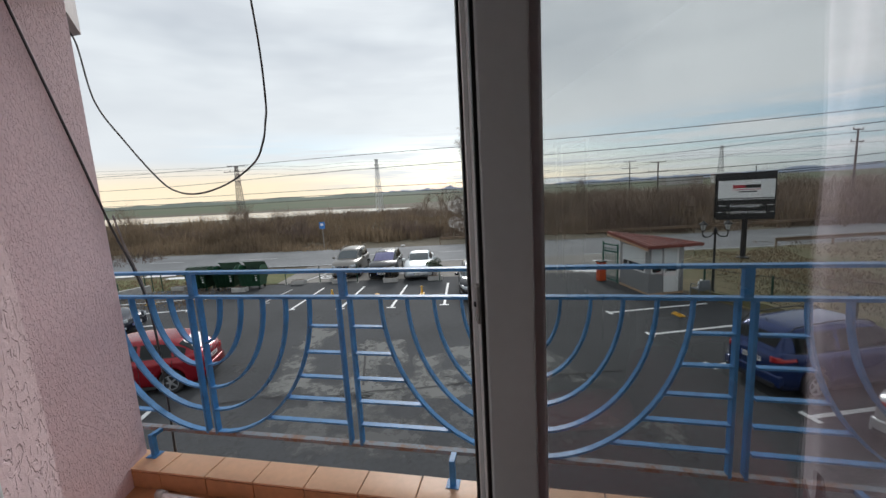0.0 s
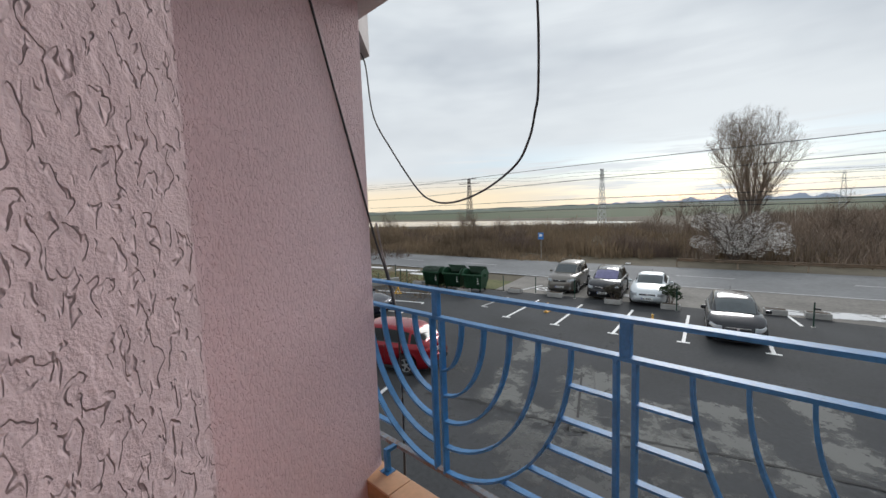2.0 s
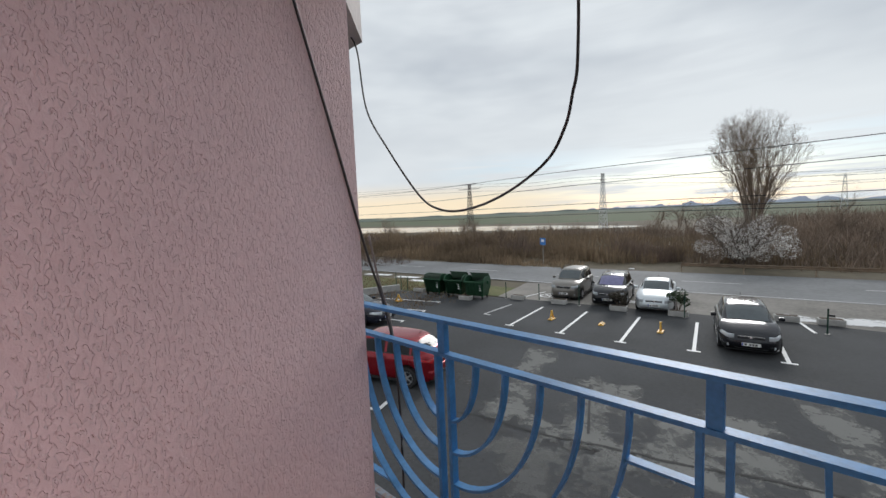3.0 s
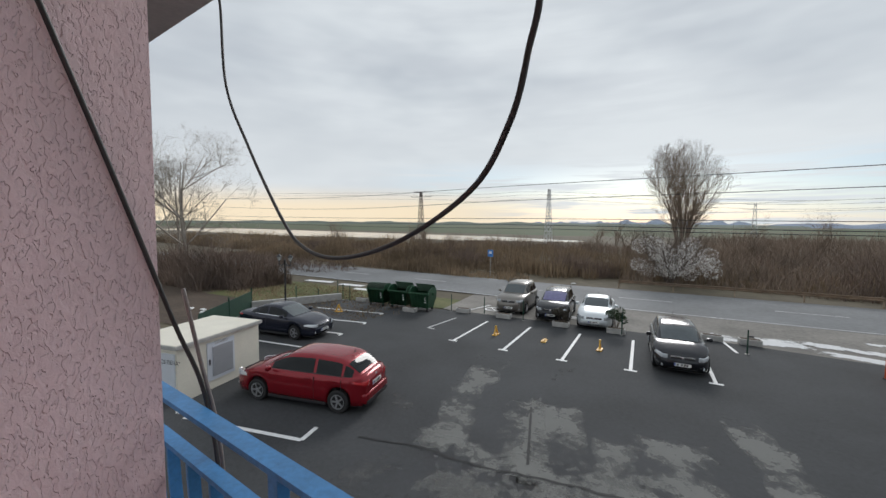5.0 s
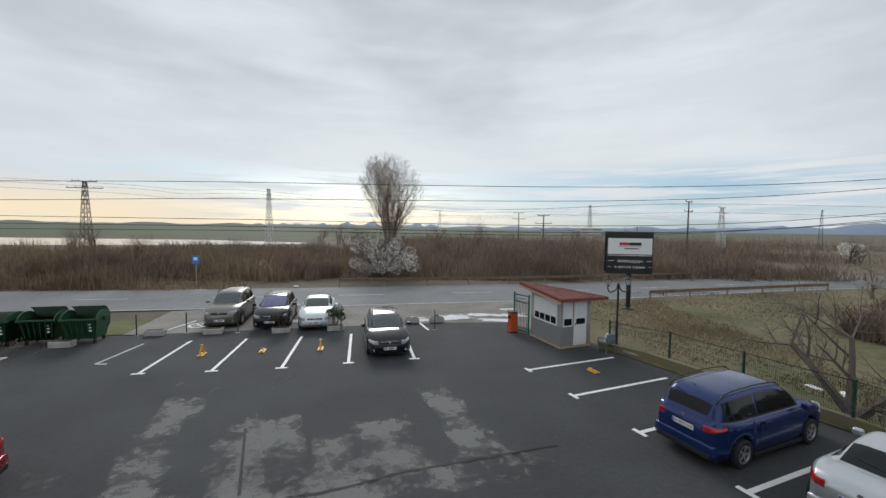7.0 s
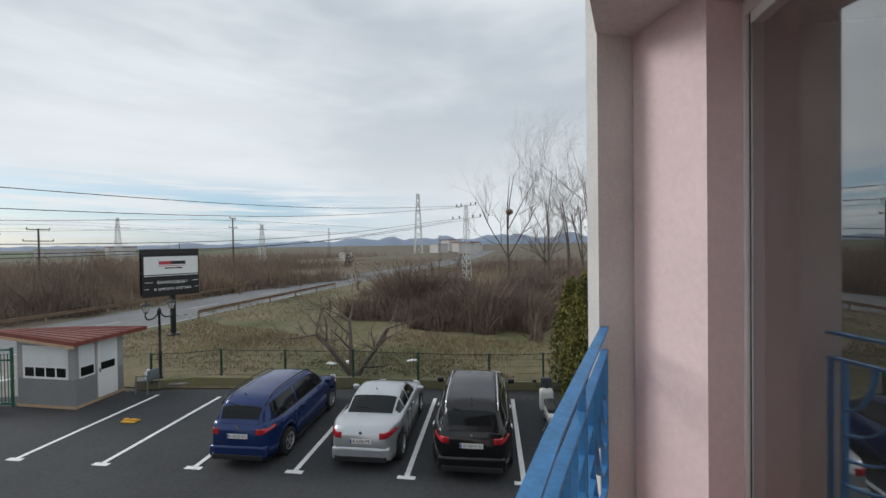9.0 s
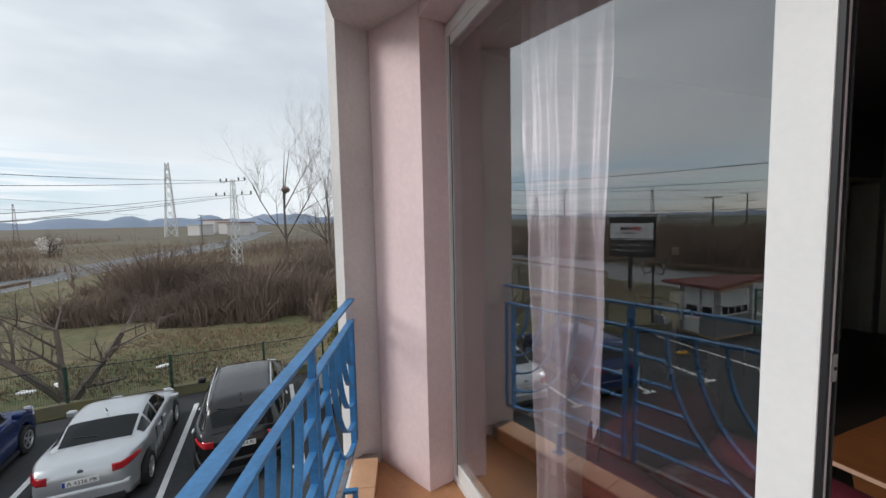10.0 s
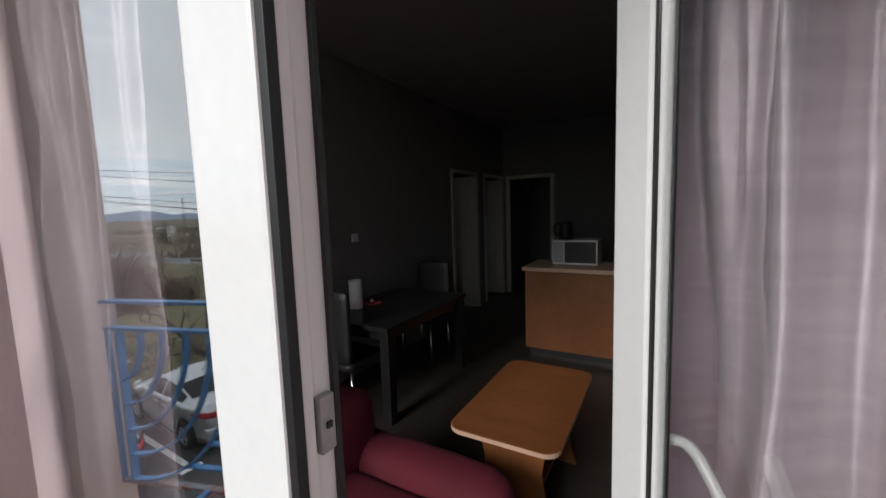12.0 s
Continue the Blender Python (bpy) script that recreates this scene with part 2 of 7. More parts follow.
M = {
    "pink": stucco("pink_render", (0.80, 0.60, 0.61), 82, 0.0040, 0.42),
    "pink_smooth": stucco("pale_pink_render", (0.80, 0.63, 0.63), 90, 0.0011, 0.36),
    "pink_rough": stucco("pink_rough_render", (0.80, 0.60, 0.61), 84, 0.0040, 0.40),
    "grey_wall": mat("grey_white_wall", (0.62, 0.60, 0.58), 0.9, var=0.1, scale=2, fine=40, bump=0.002, space="World"),
    "soffit": mat("soffit_paint", (0.66, 0.60, 0.58), 0.9, var=0.12, scale=2, fine=30, space="World"),
    "pvc": mat("white_pvc", (0.80, 0.80, 0.79), 0.28, var=0.03, scale=3, fine=50),
    "pvc_grey": mat("grey_pvc", (0.40, 0.42, 0.44), 0.45, var=0.06, scale=3, fine=50),
    "gasket": mat("black_gasket", (0.012, 0.012, 0.013), 0.5, var=0.2),
    "blue": mat("blue_enamel", (0.052, 0.225, 0.49), 0.44, var=0.22, scale=9, fine=70, bump=0.0006, space="World"),
    "rust": mat("rusted_blue", (0.30, 0.36, 0.42), 0.7, var=0.3, scale=12, fine=60, col2=(0.22, 0.13, 0.09), lo=0.45, hi=0.6, bump=0.001, space="World"),
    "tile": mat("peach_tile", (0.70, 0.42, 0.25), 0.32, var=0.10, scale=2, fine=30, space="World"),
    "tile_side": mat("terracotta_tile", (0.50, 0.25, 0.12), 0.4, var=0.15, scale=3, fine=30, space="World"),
    "grout": mat("grout", (0.25, 0.20, 0.16), 0.9, var=0.2),
    "cable": mat("black_cable", (0.035, 0.033, 0.033), 0.5, var=0.2, scale=20),
    "cable_grey": mat("grey_cable", (0.22, 0.19, 0.18), 0.55, var=0.2, scale=20),
    "asphalt": mat("asphalt", (0.044, 0.046, 0.049), 0.9, var=0.30, scale=0.35, fine=9, bump=0.004, bscale=90, space="World"),
    "road": mat("road_asphalt", (0.155, 0.16, 0.165), 0.8, var=0.22, scale=0.25, fine=4, bump=0.004, bscale=60, space="World"),
    "apron": mat("worn_concrete", (0.21, 0.195, 0.175), 0.9, var=0.35, scale=0.4, fine=6, space="World"),
    "paint": mat("white_line_paint", (0.80, 0.80, 0.79), 0.6, var=0.10, scale=6, fine=40, space="World"),
    "paint_worn": mat("worn_line_paint", (0.42, 0.42, 0.42), 0.7, var=0.3, scale=5, fine=30, space="World"),
    "yellow": mat("yellow_enamel", (0.72, 0.40, 0.05), 0.45, var=0.12, scale=8),
    "dust": decal_mat("pale_dust", (0.19, 0.19, 0.18), 1.0, 0.435, 0.52),
    "dust2": decal_mat("thin_dust", (0.11, 0.11, 0.108), 1.0, 0.47, 0.57),
    "lime": decal_mat("spilt_lime", (0.82, 0.82, 0.82), 0.6, 0.40, 0.47),
    "ground": mat("winter_ground", (0.105, 0.085, 0.055), 0.95, var=0.3, scale=0.06, fine=1.2, col2=(0.15, 0.125, 0.08), space="World"),
    "lawn": mat("thin_winter_lawn", (0.075, 0.098, 0.028), 0.95, var=0.2, scale=0.16, fine=2.2, col2=(0.19, 0.15, 0.085), lo=0.38, hi=0.62, bump=0.03, bscale=9, space="World"),
    "lawn_green": mat("green_lawn", (0.075, 0.115, 0.022), 0.95, var=0.3, scale=0.3, fine=4, col2=(0.16, 0.15, 0.06), space="World"),
    "field": mat("green_field", (0.085, 0.13, 0.05), 0.95, var=0.25, scale=0.004, fine=0.05, col2=(0.10, 0.10, 0.055), space="World"),
    "soil": mat("bare_soil", (0.075, 0.052, 0.036), 0.95, var=0.3, scale=0.5, fine=5, bump=0.04, bscale=4, space="World"),
    "water": mat("lake_water", (0.30, 0.31, 0.33), 0.12, var=0.06, scale=0.05, fine=0.6, space="World"),
    "kerb": mat("mossy_kerb", (0.26, 0.23, 0.17), 0.9, var=0.3, scale=2, fine=15, col2=(0.20, 0.19, 0.07), space="World"),
    "concrete": mat("pale_concrete", (0.42, 0.41, 0.39), 0.9, var=0.2, scale=3, fine=25, space="World"),
    "cream": mat("cream_render", (0.74, 0.70, 0.60), 0.85, var=0.06, scale=1.5, fine=20, bump=0.001, space="World"),
    "door_grey": mat("light_grey_steel", (0.62, 0.65, 0.70), 0.45, var=0.05, scale=2, fine=30),
    "louvre": mat("louvre_grey", (0.33, 0.34, 0.36), 0.5, var=0.08, scale=6),
    "black": mat("black_plastic", (0.018, 0.018, 0.02), 0.45, var=0.2),
    "dark_green": mat("dark_green_paint", (0.018, 0.060, 0.040), 0.45, var=0.2, scale=5),
    "bin": mat("green_bin_plastic", (0.022, 0.085, 0.042), 0.45, var=0.25, scale=3, fine=30),
    "bin_lid": mat("faded_bin_lid", (0.13, 0.20, 0.15), 0.5, var=0.2, scale=3),
    "gate": mat("green_gate_paint", (0.02, 0.12, 0.085), 0.4, var=0.15),
    "orange": mat("orange_red_enamel", (0.62, 0.10, 0.03), 0.4, var=0.08),
    "booth": mat("grey_booth_wall", (0.33, 0.335, 0.34), 0.85, var=0.08, scale=1.5, fine=20, space="World"),
    "booth_low": mat("dark_grey_base_wall", (0.235, 0.24, 0.245), 0.85, var=0.08, scale=1.5, fine=20, space="World"),
    "plinth": mat("tan_plinth", (0.50, 0.34, 0.22), 0.8, var=0.1, space="World"),
    "roof_red": mat("brown_red_sheet", (0.20, 0.050, 0.035), 0.5, var=0.2, scale=2, fine=15),
    "blind": mat("white_blind", (0.72, 0.76, 0.77), 0.7, var=0.04, scale=3),
    "steel": mat("galvanised_steel", (0.38, 0.37, 0.35), 0.5, 0.5, var=0.15),
    "rail_rust": mat("weathered_guardrail", (0.30, 0.23, 0.17), 0.65, 0.2, var=0.25, scale=2),
    "pylon": mat("white_lattice_steel", (0.62, 0.63, 0.63), 0.6, var=0.1),
    "pylon_dark": mat("dark_lattice_steel", (0.11, 0.09, 0.08), 0.6, var=0.2),
    "wire": mat("wire", (0.03, 0.03, 0.035), 0.5, var=0.1),
    "bark_pale": mat("pale_bark", (0.33, 0.29, 0.25), 0.9, var=0.25, scale=2, fine=12),
    "bark": mat("grey_brown_bark", (0.15, 0.12, 0.10), 0.9, var=0.25, scale=2, fine=12),
    "twig": mat("dry_twigs", (0.235, 0.18, 0.14), 0.95, var=0.35, scale=0.25, fine=3, space="World", col2=(0.32, 0.24, 0.18)),
    "twig_dark": mat("dark_scrub", (0.165, 0.125, 0.105), 0.95, var=0.35, scale=0.25, fine=3, space="World", col2=(0.25, 0.18, 0.14)),
    "reed": mat("dry_reeds", (0.25, 0.18, 0.118), 0.95, var=0.45, scale=0.10, fine=2, space="World", col2=(0.38, 0.28, 0.18)),
    "blossom": mat("pale_blossom", (0.78, 0.75, 0.72), 0.8, var=0.12, scale=2),
    "thuja": mat("thuja_foliage", (0.085, 0.105, 0.022), 0.85, var=0.35, scale=2, fine=12, col2=(0.19, 0.165, 0.035), space="World"),
    "leaf": mat("dark_leaf", (0.03, 0.06, 0.02), 0.6, var=0.3, scale=6),
    "leaf_red": mat("brownish_leaf", (0.055, 0.045, 0.03), 0.7, var=0.3, scale=6),
    # the blue haze of distance is put into the far hills' base colour
    "hill_far": mat("hazed_far_hills", (0.20, 0.25, 0.33), 1.0, var=0.08, scale=0.002, fine=0.02, space="World"),
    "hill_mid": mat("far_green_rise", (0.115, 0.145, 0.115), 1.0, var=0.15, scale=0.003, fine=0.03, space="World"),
    "tyre": mat("tyre_rubber", (0.018, 0.018, 0.019), 0.8, var=0.2),
    "rim": mat("alloy_rim", (0.55, 0.56, 0.58), 0.3, 0.8, var=0.05),
    "rim_dark": mat("steel_rim", (0.30, 0.31, 0.33), 0.4, 0.6, var=0.1),
    "car_glass": mat("tinted_car_glass", (0.010, 0.012, 0.013), 0.04, var=0.1),
    "screen": mat("windscreen_glass", (0.055, 0.070, 0.075), 0.05, var=0.1, coat=0.8),
    "screen_violet": mat("sunshade_behind_windscreen", (0.16, 0.15, 0.30), 0.08, var=0.15, coat=0.8),
    "trim_black": mat("black_car_trim", (0.02, 0.02, 0.022), 0.5, var=0.15),
    "chrome": mat("chrome", (0.75, 0.75, 0.76), 0.12, 1.0, var=0.02),
    "tail": mat("red_tail_lamp", (0.42, 0.012, 0.018), 0.15, var=0.15, coat=0.7),
    "head": mat("headlamp_lens", (0.62, 0.65, 0.68), 0.1, 0.3, var=0.1, coat=0.7),
    "plate": mat("number_plate", (0.78, 0.78, 0.76), 0.4, var=0.03),
    "plate_blue": mat("plate_blue_band", (0.02, 0.06, 0.35), 0.4),
    "ink": mat("black_ink", (0.012, 0.012, 0.013), 0.5),
    "sign_black": mat("billboard_black", (0.014, 0.015, 0.018), 0.35, var=0.15),
    "sign_white": mat("billboard_white", (0.82, 0.84, 0.86), 0.4, var=0.03),
    "sign_red": mat("billboard_red", (0.50, 0.05, 0.07), 0.4),
    "sign_blue": mat("blue_sign", (0.05, 0.22, 0.60), 0.4),
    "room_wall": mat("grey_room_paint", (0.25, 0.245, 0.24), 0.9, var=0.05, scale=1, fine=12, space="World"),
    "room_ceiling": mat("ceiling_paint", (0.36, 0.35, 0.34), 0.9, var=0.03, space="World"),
    "laminate": mat("dark_laminate", (0.045, 0.034, 0.028), 0.35, var=0.25, scale=1.2, fine=14, stretch=(1, 6, 1)),
    "cream_door": mat("cream_door_paint", (0.68, 0.65, 0.56), 0.5, var=0.04),
    "beech": mat("orange_beech_laminate", (0.22, 0.078, 0.025), 0.45, var=0.14, scale=2.5, fine=16, stretch=(1, 7, 1)),
    "beech_edge": mat("pale_edge_band", (0.55, 0.36, 0.26), 0.4, var=0.05),
    "red_cloth": mat("dark_red_upholstery", (0.09, 0.003, 0.012), 0.85, var=0.18, scale=4, fine=120, bump=0.001, bscale=300),
    "black_wood": mat("black_veneer", (0.014, 0.013, 0.014), 0.35, var=0.2),
    "leather": mat("black_leatherette", (0.02, 0.019, 0.02), 0.5, var=0.2, bump=0.001, bscale=120),
    "paper": mat("paper_towel", (0.80, 0.80, 0.80), 0.9, var=0.03),
    "curtain": mat("mauve_satin_curtain", (0.60, 0.51, 0.56), 0.34, 0.25, var=0.12, scale=3, fine=40, stretch=(1, 1, 12), bump=0.0008, bscale=120),
    "glass": glass_mat("window_glass", (0.97, 0.98, 0.975), 0.19),
    "lamp_glass": mat("frosted_lamp_glass", (0.55, 0.56, 0.55), 0.3, var=0.05),
    "motor_white": mat("pearl_scooter_panel", (0.66, 0.66, 0.64), 0.3, coat=0.4, var=0.05),
    "chair_plastic": mat("grey_blue_plastic", (0.16, 0.18, 0.20), 0.5, var=0.1),
    "far_wall": mat("far_pale_buildings", (0.55, 0.53, 0.52), 0.9, var=0.1),
}
M["curtain"].node_tree.nodes["Principled BSDF"].inputs["Sheen Weight"].default_value = 0.3


M["car_glass"].node_tree.nodes["Principled BSDF"].inputs["IOR"].default_value = 1.33


def car_paint(name, col, metal=0.5, rough=0.3):
    return mat(name, col, rough, metal, var=0.04, scale=2, fine=200, coat=0.3)


# ---- building blocks ----
def finish(name, bm, material, smooth=False):
    me = bpy.data.meshes.new(name)
    bm.normal_update()
    bm.to_mesh(me)
    bm.free()
    for m in material if isinstance(material, (list, tuple)) else (material,):
        me.materials.append(m)
    if smooth:
        me.shade_smooth()
    return me


def part(name, bm, material, parent=None, label="", smooth=False):
    ob = new(name, finish(name, bm, material, smooth))
    if parent is not None:
        ob.parent = parent
    if label:
        ob["label"] = label
    return ob


def thing(name, m, label, category, group="", kind=""):
    ob = new(name)
    ob.matrix_world = m
    return tagged(ob, label, category, group, kind)


def box(x0, x1, y0, y1, z0, z1, bevel=0.0, bm=None, m=None):
    bm = bm or bmesh.new()
    t = Matrix.LocRotScale(((x0 + x1) / 2, (y0 + y1) / 2, (z0 + z1) / 2), None, (abs(x1 - x0), abs(y1 - y0), abs(z1 - z0)))
    r = bmesh.ops.create_cube(bm, size=1, matrix=(m or Matrix()) @ t)
    if bevel:
        es = {e for v in r["verts"] for e in v.link_edges}
        bmesh.ops.bevel(bm, geom=list(es), offset=bevel, segments=2, affect="EDGES", profile=0.6)
    return bm


def bar(a, b, w, d, bm=None, up=(0, 0, 1)):
    """A bar of w (across) by d (along up) from a to b."""
    a, b = Vector(a), Vector(b)
    f = (b - a).normalized()
    u = Vector(up)
    s = f.cross(u)
    if s.length < 1e-4:
        s = f.cross(Vector((1, 0, 0)))
    s.normalize()
    u = s.cross(f)
    bm = bm or bmesh.new()
    vs = []
    for p in (a, b):
        for i, j in ((-1, -1), (1, -1), (1, 1), (-1, 1)):
            vs.append(bm.verts.new(p + s * (i * w / 2) + u * (j * d / 2)))
    for q in ((0, 3, 2, 1), (4, 5, 6, 7), (0, 1, 5, 4), (1, 2, 6, 5), (2, 3, 7, 6), (3, 0, 4, 7)):
        bm.faces.new([vs[i] for i in q])
    return bm


def tube(pts, r0, r1=None, n=8, bm=None):
    """A round tube along points, tapering from r0 to r1."""
    bm = bm or bmesh.new()
    r1 = r0 if r1 is None else r1
    pts = [Vector(p) for p in pts]
    rings = []
    for i, p in enumerate(pts):
        f = (pts[min(i + 1, len(pts) - 1)] - pts[max(i - 1, 0)]).normalized()
        s = f.cross(Vector((0, 0, 1)))
        if s.length < 1e-3:
            s = f.cross(Vector((1, 0, 0)))
        s.normalize()
        u = s.cross(f)
        r = r0 + (r1 - r0) * i / max(1, len(pts) - 1)
        rings.append([bm.verts.new(p + (s * math.cos(k * math.tau / n) + u * math.sin(k * math.tau / n)) * r) for k in range(n)])
    for a, b in zip(rings, rings[1:]):
        for k in range(n):
            bm.faces.new((a[k], a[(k + 1) % n], b[(k + 1) % n], b[k]))
    if n > 2:
        bm.faces.new(rings[0][::-1])
        bm.faces.new(rings[-1])
    return bm


def lathe(profile, n=20, bm=None, m=None):
    """A turned shape: profile of (radius, z)."""
    bm = bm or bmesh.new()
    m = m or Matrix()
    rings = [[bm.verts.new(m @ Vector((r * math.cos(k * math.tau / n), r * math.sin(k * math.tau / n), z))) for k in range(n)] for r, z in profile]
    for a, b in zip(rings, rings[1:]):
        for k in range(n):
            bm.faces.new((a[k], a[(k + 1) % n], b[(k + 1) % n], b[k]))
    bm.faces.new(rings[0][::-1])
    bm.faces.new(rings[-1])
    return bm


def prism(poly, z0, z1, bm=None):
    """An upright prism over a plan."""
    bm = bm or bmesh.new()
    if sum(a[0] * b[1] - b[0] * a[1] for a, b in zip(poly, poly[1:] + poly[:1])) < 0:
        poly = poly[::-1]
    lo = [bm.verts.new((x, y, z0)) for x, y in poly]
    hi = [bm.verts.new((x, y, z1)) for x, y in poly]
    bm.faces.new(lo[::-1])
    bm.faces.new(hi)
    k = len(poly)
    for i in range(k):
        bm.faces.new((lo[i], lo[(i + 1) % k], hi[(i + 1) % k], hi[i]))
    return bm


def sheet(poly, z, bm=None):
    bm = bm or bmesh.new()
    if sum(a[0] * b[1] - b[0] * a[1] for a, b in zip(poly, poly[1:] + poly[:1])) < 0:
        poly = poly[::-1]
    bm.faces.new([bm.verts.new((x, y, z)) for x, y in poly])
    return bm


def letters(text, size, m, material, parent, name="lettering", align="CENTER"):
    cu = bpy.data.curves.new(name, "FONT")
    cu.body, cu.size, cu.align_x, cu.align_y, cu.extrude = text, size, align, "CENTER", 0.001
    tmp = bpy.data.objects.new(name, cu)
    me = bpy.data.meshes.new_from_object(tmp)
    bpy.data.objects.remove(tmp)
    bpy.data.curves.remove(cu)
    me.materials.append(material)
    ob = new(name, me)
    ob.parent = parent
    ob.matrix_basis = m
    return ob


def structure(name, bm, material, label="", category="", smooth=False):
    return tagged(part(name, bm, material, smooth=smooth), label, category, kind="structure")


# ---- setting: ground, road, car park ----
structure("ground", sheet([(-3000, -1500), (3000, -1500), (3000, 3200), (-3000, 3200)], G - 0.06), M["ground"], "brown winter plain with dry grass", "ground")
structure("field", sheet([(-1600, 170), (-1600, 1500), (900, 1500), (420, 420), (-60, 190)], G - 0.03), M["field"], "flat green field beyond the lake", "field")
structure("water", sheet([(-330, 100), (-150, 92), (-70, 108), (-38, 122), (-36, 132), (-80, 150), (-330, 165)], G - 0.01), M["water"], "pale grey lake behind the reeds", "lake")
structure("lawn", sheet([(7.6, 17.6), (13.8, 3.6), (17, -5), (60, -5), (60, 36), (33, 35.2), (15, 30.5), (8, 29.2), (6.6, 21)], G - 0.02), M["lawn"], "thin patchy winter lawn beside the fence", "lawn")
structure("lawn", sheet([(-23.7, 15.2), (-22.2, 18.8), (-15, 20.6), (-15, 23.6), (-34, 21.2), (-32, 14)], G - 0.02), M["lawn_green"], "green lawn beside the parking bays", "lawn")
structure("ground", sheet([(-60, 4), (-20.6, 9.3), (-23.6, 15), (-32, 14), (-60, 16)], G - 0.025), M["soil"], "bare dark soil with litter", "soil")
structure("pavement", sheet([(-15, 20.4), (0, 22.2), (4.3, 22.2), (7, 19), (9, 29.6), (-9, 27.4), (-16, 25.8)], G - 0.012), M["apron"], "worn pale concrete apron between road and car park", "pavement")
LOT = [(-23.6, 15), (-22.1, 18.6), (-13, 20.6), (0, 22.6), (4.2, 22.6), (7.5, 17.4), (13.6, 3.6), (17, -5), (-20, -5), (-20.6, 9.3)]
structure("pavement", sheet(LOT, G), M["asphalt"], "dark new asphalt of the car park", "car park")

ROAD = [(-160, 12), (-90, 21.5), (-40, 28), (-10, 31.0), (15, 34.4), (33, 38.4), (47, 40.6), (62, 42.3), (90, 47), (130, 55), (260, 90)]


def offset_line(line, d):
    out = []
    for i, p in enumerate(line):
        a, b = Vector(line[max(i - 1, 0)]), Vector(line[min(i + 1, len(line) - 1)])
        f = (b - a).normalized()
        out.append((p[0] - f.y * d, p[1] + f.x * d))
    return out


def band_mesh(line, d0, d1, z):
    bm = bmesh.new()
    rows = [[bm.verts.new((*p, z)) for p in offset_line(line, d)] for d in (d0, d1)]
    for i in range(len(line) - 1):
        bm.faces.new((rows[0][i], rows[0][i + 1], rows[1][i + 1], rows[1][i]))
    return bm


def along(line, step, start=0.0):
    """Places and headings at even steps along a line."""
    out, left = [], start
    for a, b in zip(line, line[1:]):
        a, b = Vector(a), Vector(b)
        d = (b - a).length
        while left < d:
            out.append((a.lerp(b, left / d), math.atan2(b.y - a.y, b.x - a.x)))
            left += step
        left -= d
    return out


structure("road", band_mesh(ROAD, -4.3, 4.2, G - 0.005), M["road"], "grey two-lane country road, patched and cracked", "road")
structure("road", band_mesh(ROAD, -4.15, -4.0, G), M["paint_worn"], "worn white edge line on the road", "road marking")
for p, a in along(ROAD, 9.0, 120):
    if -60 < p.x < 70:
        structure("road", box(-1.7, 1.7, -0.07, 0.07, G - 0.003, G + 0.001, m=None), M["paint_worn"], "worn white centre dash on the road", "road marking").matrix_world = pose(p.x, p.y, 0, 0, 0, math.degrees(a))
for x, y, w in ((-30.5, 22.9, 3.0), (-26.6, 23.2, 2.4), (-23.8, 22.4, 2.6)):
    structure("road", box(-w / 2, w / 2, -0.35, 0.35, G - 0.018, G - 0.002), M["paint"], "white crossing stripe beside the road", "road marking").matrix_world = pose(x, y, 0, 0, 0, 12)


# dust on the asphalt and spilt lime at the entrance: thin sheets
STAINS = []


def stain(x0, y0, x1, y1, w, material, label):
    STAINS.append(label)
    a, b = Vector((x0, y0)), Vector((x1, y1))
    d = b - a
    ob = structure("pavement", sheet([(0, -w / 2), (d.length, -w / 2), (d.length, w / 2), (0, w / 2)], 0), material, label, "stain")
    ob.matrix_world = pose(x0, y0, G + 0.0006 + 0.0004 * len(STAINS), 0, 0, math.degrees(math.atan2(d.y, d.x)))


for q in ((-8.2, 14.6, -6.2, 7.0, 1.5), (-4.9, 12.3, -3.5, 7.9, 1.5), (-5.9, 12.0, -4.3, 8.0, 1.3), (-1.9, 12.0, -1.4, 8.6, 1.9), (-0.6, 14.4, 1.1, 8.9, 1.3),
          (-3.0, 11.0, -2.3, 8.4, 1.2), (-7.6, 7.8, 1.9, 9.6, 1.3), (-7.0, 6.9, -2.2, 7.9, 1.6)):
    stain(*q, M["dust"], "pale dusty stain on the asphalt")
for q in ((1.6, 10.3, 2.9, 9.0, 1.5), (-9.2, 10.2, -8.3, 8.9, 0.8), (-5.6, 15.2, -5.2, 13.6, 0.8), (-8, 6.4, 2, 7.2, 3.0), (0.6, 8.5, 3.5, 6.8, 1.6)):
    stain(*q, M["dust2"], "faint dusty stain on the asphalt")
crack = bmesh.new()
cp = [(-8.2, 7.3), (-6.8, 7.8), (-5.3, 8.0), (-3.9, 8.45), (-2.6, 8.75), (-1.1, 9.3), (0.8, 9.75), (2.6, 10.2)]
for a, b in zip(cp, cp[1:]):
    for k in range(8):
        p0, p1 = Vector(a).lerp(Vector(b), k / 8), Vector(a).lerp(Vector(b), (k + 1) / 8)
        w0 = 0.035 + 0.03 * abs(noise.noise(Vector((*p0, 3)) * 2))
        j0, j1 = [0.06 * noise.noise(Vector((*p, 1)) * 3) for p in (p0, p1)]
        crack.faces.new([crack.verts.new((p.x, p.y + q, 0)) for p, q in ((p0, j0 - w0), (p1, j1 - w0), (p1, j1 + w0 * 0.6), (p0, j0 + w0 * 0.6))])
structure("pavement", crack, M["tyre"], "long dark crack across the asphalt", "crack").matrix_world = pose(0, 0, G + 0.0125)
